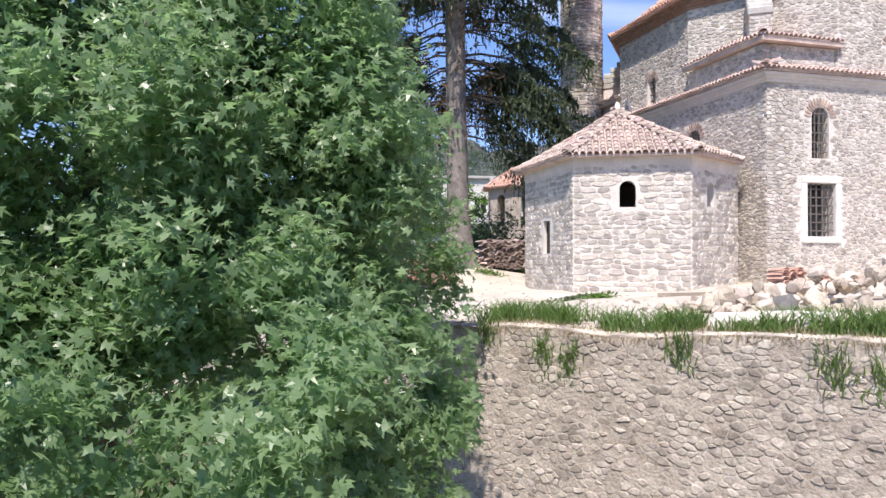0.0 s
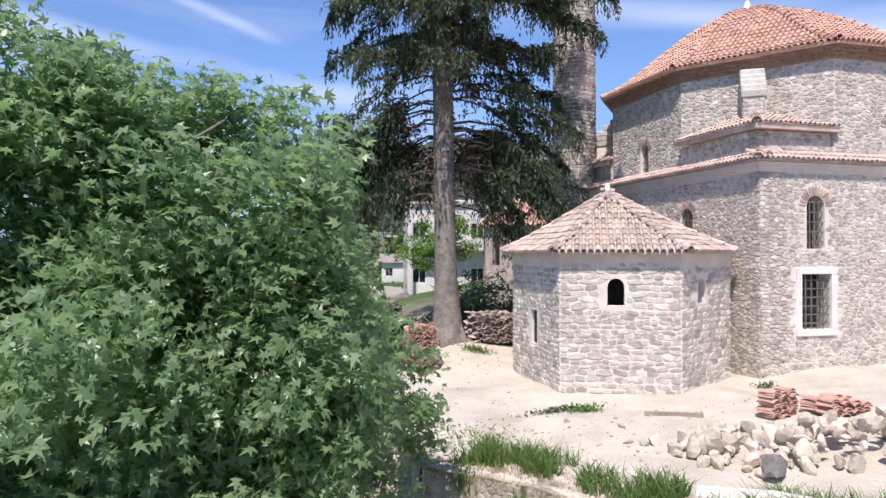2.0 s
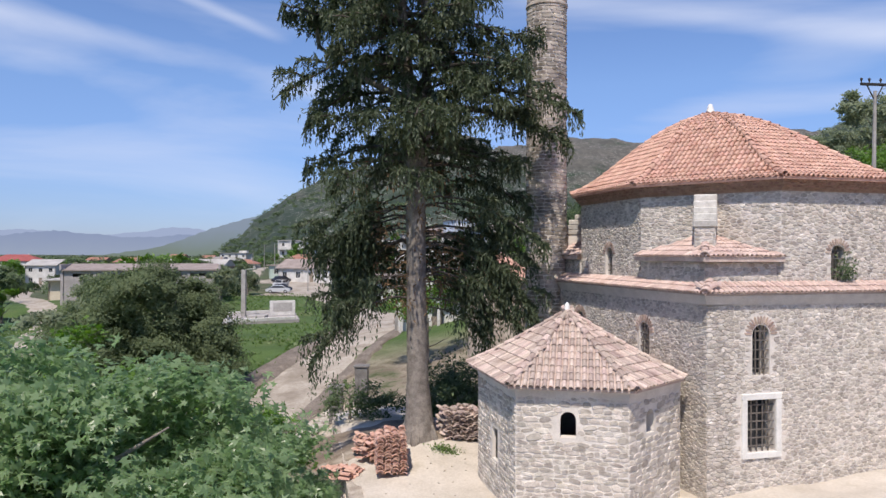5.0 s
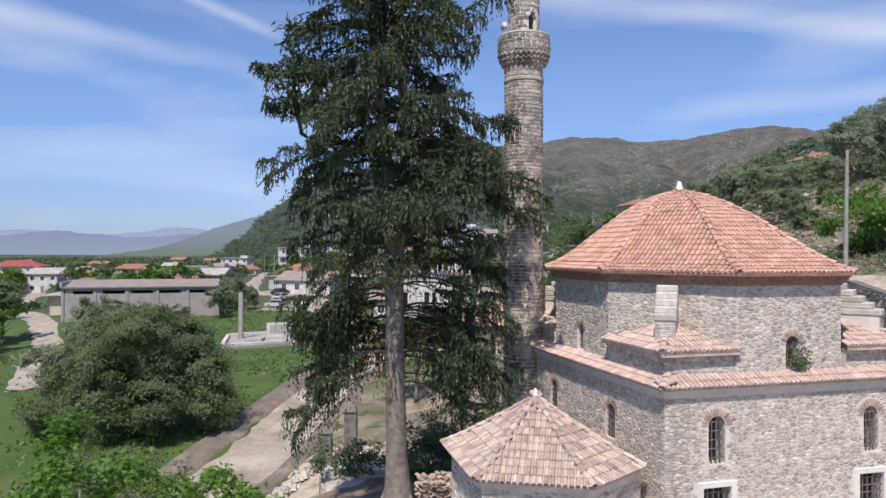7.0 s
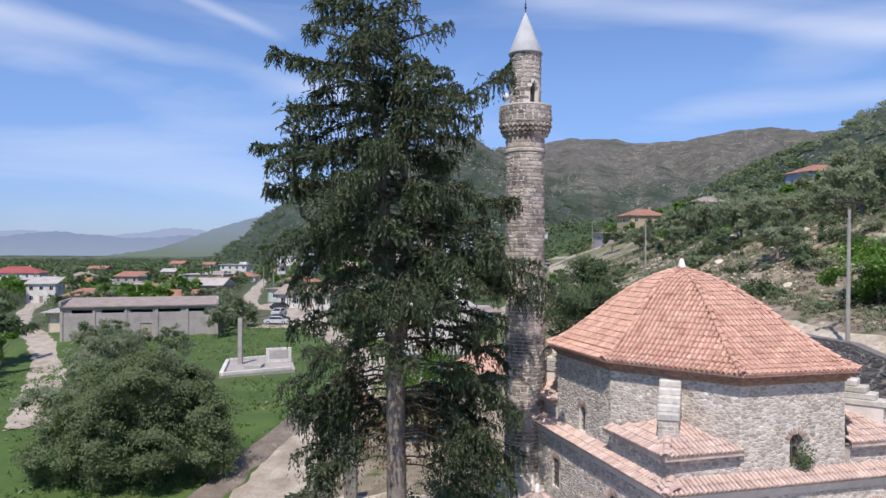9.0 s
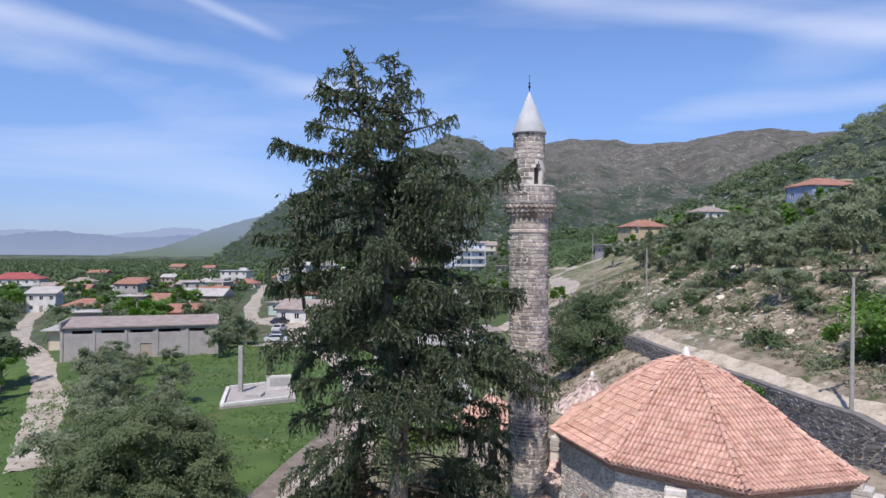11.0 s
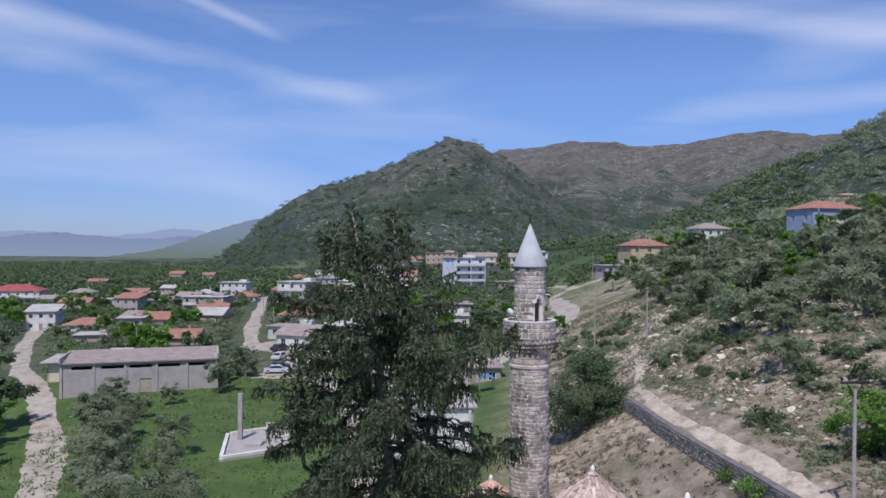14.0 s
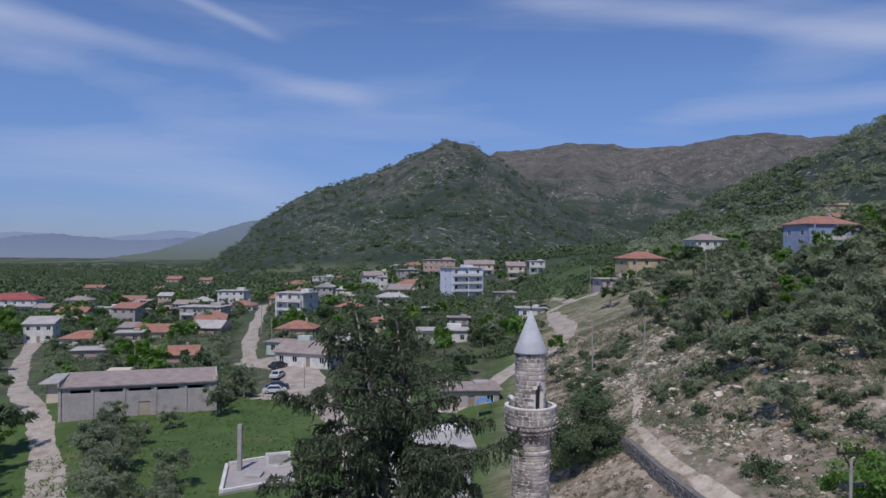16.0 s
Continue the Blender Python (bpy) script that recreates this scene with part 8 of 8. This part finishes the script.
def low_scrub():
    """Thyme, spurge and dry grass tufts over the stony slope."""
    g = np.random.RandomState(19)
    P, S = [], []
    n = 24000
    y = g.uniform(34, 150, n)
    x = g.uniform(12, 75, n)
    ok = (x - (-6 + 0.12 * y) > 13) & (ripple(x, y, 11, 44) + g.uniform(-0.8, 0.8, n) > -0.25) & (x > 24.2 - (y - 30) * 0.09)
    x, y = x[ok], y[ok]
    z = ground_z(x, y)
    s = g.uniform(0.12, 0.5, len(x))
    per = 16
    d = g.normal(0, 1, (len(x), per, 3))
    d /= np.linalg.norm(d, axis=2, keepdims=True)
    d[:, :, 2] = np.abs(d[:, :, 2]) * 0.8
    C = np.stack([x, y, z], -1)[:, None, :] + d * s[:, None, None] * g.uniform(0.4, 1.0, (len(x), per, 1))
    V, F = scatter_leaves(C.reshape(-1, 3), (d + np.array([0, 0, 0.4])).reshape(-1, 3), 0.2, SCRAP, 19, 0.8)
    tagged(tris("low_scrub", V, F, LEAF_OLIVE), "low grey-green scrub tufts over the stony slope", "scrub", kind="stuff")
    # brown and straw-coloured dry tufts
    n = 26000
    y = g.uniform(30, 150, n)
    x = g.uniform(7, 70, n)
    s0 = x - (-6 + 0.12 * y)
    ok = (s0 > 9) & (ripple(x, y, 7, 46) + g.uniform(-0.9, 0.9, n) > 0.0) & ~((x > 24.4 - (y - 30) * 0.09 - 3.4) & (x < 24.4 - (y - 30) * 0.09) & (y < 75)) & ((x > 9.5) | (y > 40)) & ((x > 21) | (y > 33))
    x, y = x[ok], y[ok]
    z = ground_z(x, y)
    s1 = g.uniform(0.12, 0.45, len(x))
    d = g.normal(0, 1, (len(x), 14, 3))
    d /= np.linalg.norm(d, axis=2, keepdims=True)
    d[:, :, 2] = np.abs(d[:, :, 2]) * 0.8
    C = np.stack([x, y, z], -1)[:, None, :] + d * s1[:, None, None] * g.uniform(0.4, 1.0, (len(x), 14, 1))
    V, F = scatter_leaves(C.reshape(-1, 3), (d * 0.5 + np.array([0, -0.3, 0.3])).reshape(-1, 3), 0.2, SCRAP, 23, 0.9)
    tagged(tris("dry_tufts", V, F, DRYBUSH), "brown dry tufts and dead herbs over the slope", "scrub", kind="stuff")
    # loose pale stones
    n = 3000
    y = g.uniform(32, 130, n)
    x = g.uniform(9, 62, n)
    ok = (x - (-6 + 0.12 * y) > 14) & (ripple(x, y, 8, 47) + g.uniform(-0.7, 0.7, n) > 0.15) & ((x > 21) | (y > 36))
    x, y = x[ok], y[ok]
    base = np.array([(-1, -0.7, -0.5), (0.9, -0.9, -0.5), (1, 0.8, -0.5), (-0.8, 1, -0.5), (-0.5, -0.5, 0.6), (0.6, -0.35, 0.45), (0.4, 0.55, 0.7), (-0.55, 0.4, 0.5)])
    quad = np.array([(0, 1, 5, 4), (1, 2, 6, 5), (2, 3, 7, 6), (3, 0, 4, 7), (4, 5, 6, 7)])
    size = 0.06 + 0.34 * g.uniform(0, 1, len(x)) ** 3
    a = g.uniform(0, 6.28, len(x))
    J = base[None] * (1 + g.uniform(-0.3, 0.3, (len(x), 8, 3))) * size[:, None, None]
    V = np.stack([J[:, :, 0] * np.cos(a)[:, None] - J[:, :, 1] * np.sin(a)[:, None], J[:, :, 0] * np.sin(a)[:, None] + J[:, :, 1] * np.cos(a)[:, None], J[:, :, 2]], -1) + np.stack([x, y, ground_z(x, y)], -1)[:, None, :]
    F = quad[None] + (np.arange(len(x)) * 8)[:, None, None]
    tagged(tris("loose_stones", V.reshape(-1, 3), F.reshape(-1, 4), OUTCROP), "pale loose stones over the bare slope", "stones", kind="stuff")
    # rough grass of the meadow
    n = 9000
    y = g.uniform(40, 128, n)
    x = g.uniform(-52, -4, n)
    lane = np.interp(y, [26, 36, 43, 52, 64, 78, 100, 120], [-13, -10.5, -8.6, -7.2, -5.5, -6, -11, -18])
    ok = (ripple(x, y, 9, 45) + g.uniform(-0.9, 0.9, n) > -0.1) & (np.abs(x - lane) > 3.4) & (np.abs(x + 19.3) + np.abs(y - 82.4) > 9)
    x, y = x[ok], y[ok]
    C = np.stack([x, y, ground_z(x, y) + 0.05], -1)
    C = np.repeat(C, 5, axis=0) + g.normal(0, 0.22, (len(x) * 5, 3)) * np.array([1, 1, 0.25])
    V, F = scatter_leaves(C, np.tile(np.array([0.0, -0.7, 0.35]), (len(C), 1)), 0.3, SCRAP, 20, 0.6)
    tagged(tris("meadow_grass", V, F, MEADOW), "uneven green meadow grass below the terrace", "grass", kind="stuff")


low_scrub()


def lower_yard():
    """Bare dusty yard by the gate, with a rough stone edge."""
    V, F = [], []
    n, cx, cy = 26, -2.6, 37.6
    for r in range(6):
        for k in range(n):
            t = 2 * math.pi * k / n
            q = r / 5 * (1 + 0.12 * math.sin(3 * t + 1) + 0.07 * math.sin(7 * t))
            x, y = cx + math.cos(t) * 4.2 * q, cy + math.sin(t) * 4.4 * q
            V.append((x, y, gz(x, y) + (0.14 if r < 5 else -0.06)))
    for r in range(5):
        for k in range(n):
            F.append((r * n + k, (r + 1) * n + k, (r + 1) * n + (k + 1) % n, r * n + (k + 1) % n))
    tagged(arrays("yard", V, F, DIRT, smooth=True), "bare dusty yard beside the gate pillars", "ground", kind="structure")
    g = np.random.RandomState(52)
    m = 150
    s = g.uniform(0, 1, m)
    x, y = -7.0 + 2.4 * s + g.normal(0, 0.16, m), 33.5 + 6.0 * s + g.normal(0, 0.16, m)
    base = np.array([(-1, -0.7, -0.6), (0.9, -0.9, -0.6), (1, 0.8, -0.6), (-0.8, 1, -0.6), (-0.5, -0.5, 0.6), (0.6, -0.35, 0.45), (0.4, 0.55, 0.7), (-0.55, 0.4, 0.5)])
    quad = np.array([(0, 1, 5, 4), (1, 2, 6, 5), (2, 3, 7, 6), (3, 0, 4, 7), (4, 5, 6, 7)])
    P = base[None] * (1 + g.uniform(-0.3, 0.3, (m, 8, 3))) * g.uniform(0.12, 0.26, m)[:, None, None] + np.stack([x, y, ground_z(x, y) + g.uniform(0.05, 0.45, m)], -1)[:, None, :]
    tagged(tris("stone_edge", P.reshape(-1, 3), (quad[None] + (np.arange(m) * 8)[:, None, None]).reshape(-1, 4), OUTCROP), "rough dry-stone edging of the yard", "stones", kind="stuff")


lower_yard()


def leaf_litter():
    """Brown needles and earth trodden into the dust under the cypress."""
    V, F, n = [], [], 40
    for r in range(9):
        for k in range(n):
            t = 2 * math.pi * k / n
            q = r / 8 * (1 + 0.14 * math.sin(2 * t + 0.6) + 0.1 * math.sin(5 * t) + 0.05 * math.sin(11 * t))
            x, y = -0.2 + math.cos(t) * 3.6 * q, 26.9 + math.sin(t) * 3.5 * q
            V.append((x, y, float(terrace_z(x, y)) + (0.03 if r < 8 else -0.03)))
    for r in range(8):
        for k in range(n):
            F.append((r * n + k, (r + 1) * n + k, (r + 1) * n + (k + 1) % n, r * n + (k + 1) % n))
    tagged(arrays("leaf_litter", V, F, LITTER, smooth=True), "brown needle litter and earth under the cypress", "ground", kind="structure")


LITTER = surface("needle_litter", (0.13, 0.095, 0.065), (0.27, 0.215, 0.155), scale=1.6, fine=18, bump=0.6, third=(0.38, 0.325, 0.26), third_at=(0.54, 0.68), third_scale=1.1)
leaf_litter()


def tarpaulin(x, y, w, d, h):
    """A sagging sheet over four poles."""
    b = gz(x, y)
    thing = empty("canopy", (x, y, b))
    tagged(thing, "small blue tarpaulin canopy on poles beside the road", "canopy")
    V, F, n = [], [], 6
    for j in range(n + 1):
        for i in range(n + 1):
            u, v = i / n - 0.5, j / n - 0.5
            V.append((x + u * w, y + v * d, b + h + 0.5 * (1 - abs(2 * u)) - 0.12 * math.sin(math.pi * (j / n)) + 0.03 * math.sin(i * 2.1 + j)))
    F = [(j * (n + 1) + i, j * (n + 1) + i + 1, (j + 1) * (n + 1) + i + 1, (j + 1) * (n + 1) + i) for j in range(n) for i in range(n)]
    arrays("sheet", V, F, plain("blue_tarpaulin", (0.08, 0.25, 0.55)), thing, "bright blue tarpaulin", smooth=True)
    for sx in (-1, 1):
        for sy in (-1, 1):
            tv, tf = tube([(x + sx * w * 0.47, y + sy * d * 0.47, b - 0.3), (x + sx * w * 0.47, y + sy * d * 0.47, b + h + 0.02)], [0.04, 0.04], 6)
            arrays("pole", tv, tf, WOOD, thing)


tarpaulin(7.9, 106.5, 2.2, 2.4, 2.0)


# ---- things on the terrace ----
def tz(x, y):
    return float(terrace_z(x, y))


def grass_tufts():
    g = np.random.RandomState(6)
    d = np.array((TB - TA).normalized())
    inw = np.array((-d[1], d[0]))
    P, H = [], []
    for s0, s1, o0, o1, count, h in ((0.35, 2.3, 0.25, 1.3, 1500, 0.34), (2.7, 4.4, 0.1, 0.9, 900, 0.3), (4.6, 5.6, 0.05, 0.5, 260, 0.24), (5.3, 7.4, 0.15, 1.1, 1500, 0.34), (7.2, 12.5, 0.1, 1.5, 4200, 0.42)):
        s, o = g.uniform(s0, s1, count), g.uniform(o0, o1, count)
        keep = np.sin(s * 5.1) * np.cos(o * 4.3 + s) > -0.55
        q = np.array(TA) + s[:, None] * d + o[:, None] * inw
        P.append(np.column_stack([q, terrace_z(q[:, 0], q[:, 1])])[keep])
        H.append((h * g.uniform(0.5, 1.3, count))[keep])
    # weeds at the wall's face
    for s0, z0 in ((2.0, -1.0), (2.5, -1.1), (6.3, -0.9), (6.9, -1.0), (0.9, -0.75), (4.3, -0.8)):
        k = 90
        q = np.array(TA) + (s0 + g.normal(0, 0.12, k))[:, None] * d - inw * 0.18
        P.append(np.column_stack([q, z0 + g.normal(0, 0.16, k)]))
        H.append(np.full(k, 0.22) * g.uniform(0.5, 1.2, k))
    P, H = np.concatenate(P), np.concatenate(H)
    n = len(P)
    a = g.uniform(0, 6.28, n)
    side = np.column_stack([np.cos(a), np.sin(a), np.zeros(n)]) * 0.011
    lean = np.column_stack([g.normal(0, 0.3, n), g.normal(0, 0.3, n), np.ones(n)])
    mid = P + lean * H[:, None] * 0.55
    tip = P + (lean * np.array([1.9, 1.9, 1.0])) * H[:, None]
    V = np.stack([P - side, P + side, mid + side * 0.8, mid - side * 0.8, tip], 1).reshape(-1, 3)
    b = (np.arange(n) * 5)[:, None]
    F = np.concatenate([b + np.array([[0, 1, 2]]), b + np.array([[0, 2, 3]]), b + np.array([[3, 2, 4]])])
    tagged(tris("grass", V, F, GRASS), "long green grass along the terrace edge", "grass", kind="stuff")


grass_tufts()


def dry_fringe():
    """Short dry grass and roots along the lip of the wall."""
    g = np.random.RandomState(16)
    d = np.array((TB - TA).normalized())
    inw = np.array((-d[1], d[0]))
    n = 5200
    s, o = g.uniform(0.1, 13, n), g.normal(0.12, 0.28, n)
    q = np.array(TA) + s[:, None] * d + np.clip(o, -0.13, 1.2)[:, None] * inw
    P = np.column_stack([q, terrace_z(q[:, 0], q[:, 1]) - 0.03])
    hang = o < -0.02
    H = g.uniform(0.05, 0.2, n)
    a = g.uniform(0, 6.28, n)
    side = np.column_stack([np.cos(a), np.sin(a), np.zeros(n)]) * 0.008
    lean = np.column_stack([g.normal(0, 0.5, n), g.normal(0, 0.5, n), np.where(hang, -0.9, 0.8)])
    V = np.stack([P - side, P + side, P + lean * H[:, None]], 1).reshape(-1, 3)
    F = (np.arange(n) * 3)[:, None] + np.array([[0, 1, 2]])
    tagged(tris("dry_grass", V, F, DRYGRASS), "short dry grass fringe along the wall top", "grass", kind="stuff")


dry_fringe()


def rock_mesh(name, seed, rough=0.25, mat=None):
    bm = bmesh.new()
    bmesh.ops.create_icosphere(bm, subdivisions=2, radius=1.0)
    g = random.Random(seed)
    planes = [Vector((g.gauss(0, 1), g.gauss(0, 1), g.gauss(0, 1))).normalized() for _ in range(16)]
    cuts = [g.uniform(0.42, 0.72) for _ in planes]
    for v in bm.verts:
        for p, c in zip(planes, cuts):
            e = v.co.dot(p) - c
            if e > 0:
                v.co -= p * e
        v.co *= 1 + g.uniform(-0.03, 0.03)
    me = bpy.data.meshes.new(name)
    bm.to_mesh(me)
    bm.free()
    me.materials.append(mat)
    return me


PALESTONE = surface("pale_broken_stone", (0.42, 0.345, 0.275), (0.66, 0.58, 0.485), scale=3, fine=25, bump=0.4, vary=0.25)
ROCKS = [rock_mesh("stone", 30 + k, mat=PALESTONE) for k in range(7)]


def rubble_heap():
    heap = empty("rubble_heap", (6.6, 12.9, tz(6.6, 12.9)))
    tagged(heap, "heap of broken pale building stones on the terrace", "rubble")
    g = random.Random(21)
    inv = heap.matrix_basis.inverted()
    for k in range(300):
        a = g.random()
        x = 4.6 + a * 5.9 + g.gauss(0, 0.2)
        y = 13.4 - a * 1.7 + g.gauss(0, 0.55)
        peak = 0.62 * math.exp(-((x - 7.2) / 2.0) ** 2) * math.exp(-((y - (13.4 - (x - 4.6) / 5.9 * 1.7)) / 0.7) ** 2)
        s = g.uniform(0.07, 0.2) * (1.35 if k % 6 == 0 else 1)
        ob = new("stone", g.choice(ROCKS))
        ob.parent, ob.matrix_parent_inverse = heap, inv
        ob.matrix_basis = Matrix.Translation((x, y, tz(x, y) + peak * g.uniform(0.3, 1.0) + s * 0.3)) @ Euler((g.uniform(0, 6), g.uniform(0, 6), g.uniform(0, 6))).to_matrix().to_4x4() @ Matrix.Diagonal((s * g.uniform(0.8, 1.5), s, s * g.uniform(0.6, 1.0), 1))
    x, y = 5.6, 11.9
    b = new("boulder", rock_mesh("boulder", 77, mat=DARKSTONE_OB))
    b.matrix_basis = Matrix.Translation((x, y, tz(x, y) + 0.2)) @ Matrix.Diagonal((0.34, 0.28, 0.27, 1))
    tagged(b, "dark grey boulder at the foot of the rubble", "boulder")
    # long pale stone lying in the grass
    V, F = tube([(4.1, 11.05, tz(4.1, 11.05) + 0.1), (5.0, 10.6, tz(5, 10.6) + 0.12), (5.55, 10.2, tz(5.5, 10.2) + 0.1)], [0.15, 0.19, 0.17], 9)
    tagged(arrays("stone_block", V, F, MORTAR), "long pale stone lying in the grass", "stone")
    for k, (x0, y0, x1, y1) in enumerate(((7.5, 11.9, 9.6, 11.6), (7.6, 11.7, 9.4, 10.9), (7.7, 12.0, 9.8, 12.1))):
        z = tz(x0, y0) + 0.22 + 0.05 * k
        V, F = tube([(x0, y0, z), (x1, y1, z + 0.06)], [0.05, 0.045], 4)
        tagged(arrays("plank", V, F, WOOD), "grey weathered plank on the rubble", "plank", "loose planks")
    V, F = tube([(4.6, 15.7, tz(4.6, 15.7) + 0.05), (5.7, 15.35, tz(5.7, 15.35) + 0.05)], [0.06, 0.06], 4)
    tagged(arrays("plank", V, F, WOOD), "grey weathered plank lying in the dust", "plank", "loose planks")


rubble_heap()


def tile_stack(x, y, turn, cols, rows, high, label, jumble=0.0, seed=1, mat=None, mat2=None):
    """Barrel tiles stacked on edge in layers."""
    z = tz(x, y)
    thing = empty("tile_stack", (x, y, z), turn)
    tagged(thing, label, "tiles", "stacks of roof tiles")
    g = random.Random(seed)
    base = Matrix.Translation((x, y, z)) @ Matrix.Rotation(radians(turn), 4, "Z")
    out = []
    for c in range(cols):
        for r in range(rows):
            top = high - g.randrange(0, 3)
            for k in range(max(top, 1)):
                m = base @ Matrix.Translation(((c - (cols - 1) / 2) * 0.24 + g.gauss(0, 0.01 + jumble), (r - rows / 2) * 0.44 + g.gauss(0, 0.02 + jumble), k * 0.045 + g.uniform(0, jumble)))
                m = m @ Euler((g.gauss(0, 0.02 + jumble * 2), g.gauss(0, 0.02 + jumble * 2), g.gauss(0, 0.05 + jumble * 3))).to_matrix().to_4x4()
                out.append(m @ Matrix.Diagonal((0.21, 0.42, 0.075, 1)))
    emit("tile", out, TILES, mat or TILE_OB, mat2 or TILE, thing, (2, 5, 3), 200, "tiling", seed)


tile_stack(7.15, 15.3, 25, 3, 1, 12, "stack of red roof tiles beside the rubble", 0.0, 3)
tile_stack(8.25, 15.2, 20, 4, 2, 7, "low stack of terracotta roof tiles in the dust", 0.01, 4)
tile_stack(-0.25, 22.3, 8, 4, 3, 27, "tall leaning stack of terracotta tiles at the cypress", 0.015, 5)
tile_stack(-0.9, 23.6, 30, 4, 3, 14, "tumbled stack of terracotta tiles under the cypress", 0.03, 6)
tile_stack(-1.8, 22.6, 60, 4, 3, 6, "scattered terracotta tiles beside the stack", 0.06, 7)
tile_stack(2.0, 24.9, 15, 6, 3, 22, "rounded heap of old tiles behind the cypress", 0.03, 8, OLDTILE_OB, OLDTILE)
tile_stack(1.5, 25.6, 70, 5, 3, 9, "loose heap of old tiles by the tomb", 0.05, 9, OLDTILE_OB, OLDTILE)


def loose_stones():
    g = np.random.RandomState(15)
    out = []
    for k in range(520):
        s = g.uniform(0, 1)
        x, y = (g.uniform(-2, 9), g.uniform(12.5, 26)) if k % 3 else (g.uniform(0.4, 6), g.uniform(11.5, 16))
        d = TB - TA
        if -(x - TA.x) * d.y + (y - TA.y) * d.x < 4:
            continue
        if 2.2 < x < 8.2 and 17.4 < y < 24:
            continue
        if x > 7.3 and y > 17.5:
            continue
        r = g.uniform(0.012, 0.045) * (2.2 if g.uniform() < 0.07 else 1)
        out.append(Matrix.Translation((x, y, tz(x, y) + r * 0.2)) @ Matrix.Rotation(g.uniform(0, 6), 4, "Z") @ Matrix.Diagonal((r * g.uniform(1, 1.8), r, r * 0.8, 1)))
    me = ROCKS[0]
    V0 = np.array([v.co[:] for v in me.vertices])
    F0 = np.array([p.vertices[:] for p in me.polygons])
    VV = np.concatenate([V0 @ np.array(m)[:3, :3].T + np.array(m)[:3, 3] for m in out])
    FF = np.concatenate([F0 + i * len(V0) for i in range(len(out))])
    tagged(tris("pebbles", VV, FF, PALESTONE), "scattered pebbles and chips in the dust", "pebbles", kind="stuff")
    # stones of the bare hillside
    out = []
    for k in range(4600):
        y = g.uniform(36, 120)
        x = g.uniform(18, 52)
        if float(ripple(x, y, 14, 77)) < 0.0 or x < 24.6 - (y - 30) * 0.04:
            continue
        r = g.uniform(0.06, 0.26) * (2.4 if g.uniform() < 0.06 else 1)
        out.append(Matrix.Translation((x, y, gz(x, y) + r * 0.15)) @ Matrix.Rotation(g.uniform(0, 6), 4, "Z") @ Matrix.Diagonal((r * g.uniform(1, 1.8), r, r * g.uniform(0.5, 0.9), 1)))
    VV = np.concatenate([V0 @ np.array(m)[:3, :3].T + np.array(m)[:3, 3] for m in out])
    FF = np.concatenate([F0 + i * len(V0) for i in range(len(out))])
    tagged(tris("scree", VV, FF, PALESTONE), "pale limestone rubble strewn over the slope", "stones", kind="stuff")


loose_stones()


def weeds(x, y, rx, ry, count, size, leaf, label, seed):
    g = np.random.RandomState(seed)
    q = g.normal(0, 0.5, (count, 2)) * np.array([rx, ry]) + np.array([x, y])
    P = np.column_stack([q, terrace_z(q[:, 0], q[:, 1]) + g.uniform(0.0, 0.09, count)])
    N = np.tile(np.array([0, 0, 1.0]), (count, 1)) + g.normal(0, 0.4, (count, 3))
    V, F = scatter_leaves(P, N, size, SIMPLE, seed)
    tagged(tris("weeds", V, F, leaf), label, "weeds", kind="stuff")


weeds(3.0, 16.6, 0.8, 0.25, 420, 0.09, LEAF_DARK, "flat patch of dark weeds in the dust", 1)
weeds(3.5, 16.45, 0.35, 0.25, 300, 0.09, LEAF_BRIGHT, "small green weed patch in the dust", 2)
weeds(1.0, 15.0, 0.9, 0.6, 300, 0.08, GRASS, "thin weeds near the terrace edge", 3)
weeds(1.4, 23.4, 0.5, 0.3, 350, 0.1, GRASS, "weeds at the foot of the cypress", 4)
weeds(8.2, 18.2, 0.25, 0.2, 160, 0.09, LEAF_DARK, "weed tuft in the corner of the walls", 5)


def window_plant():
    p = mp(2.7 + 1.95, 0.15)
    g = np.random.RandomState(3)
    P = np.column_stack([p[0] + g.normal(0, 0.15, 320), p[1] + g.normal(0, 0.08, 320), 5.85 + np.abs(g.normal(0, 0.32, 320))])
    V, F = scatter_leaves(P, np.tile(np.array([0, -0.6, 0.6]), (320, 1)), 0.11, SIMPLE, 3)
    thing = empty("wall_plant", (p[0], p[1], 5.8))
    tagged(thing, "green plant rooted in the drum window", "plant")
    V2, F2 = tube([(p[0], p[1], 5.75), (p[0] + 0.03, p[1], 6.4)], [0.02, 0.008], 5)
    arrays("stem", V2, F2, BARK, thing)
    tris("leaves", V, F, LEAF_DARK, thing)


window_plant()


# ---- the single stones and tiles ----
for job in LATER:
    emit(*job)
for job in COBBLES:
    emit_rubble(*job)
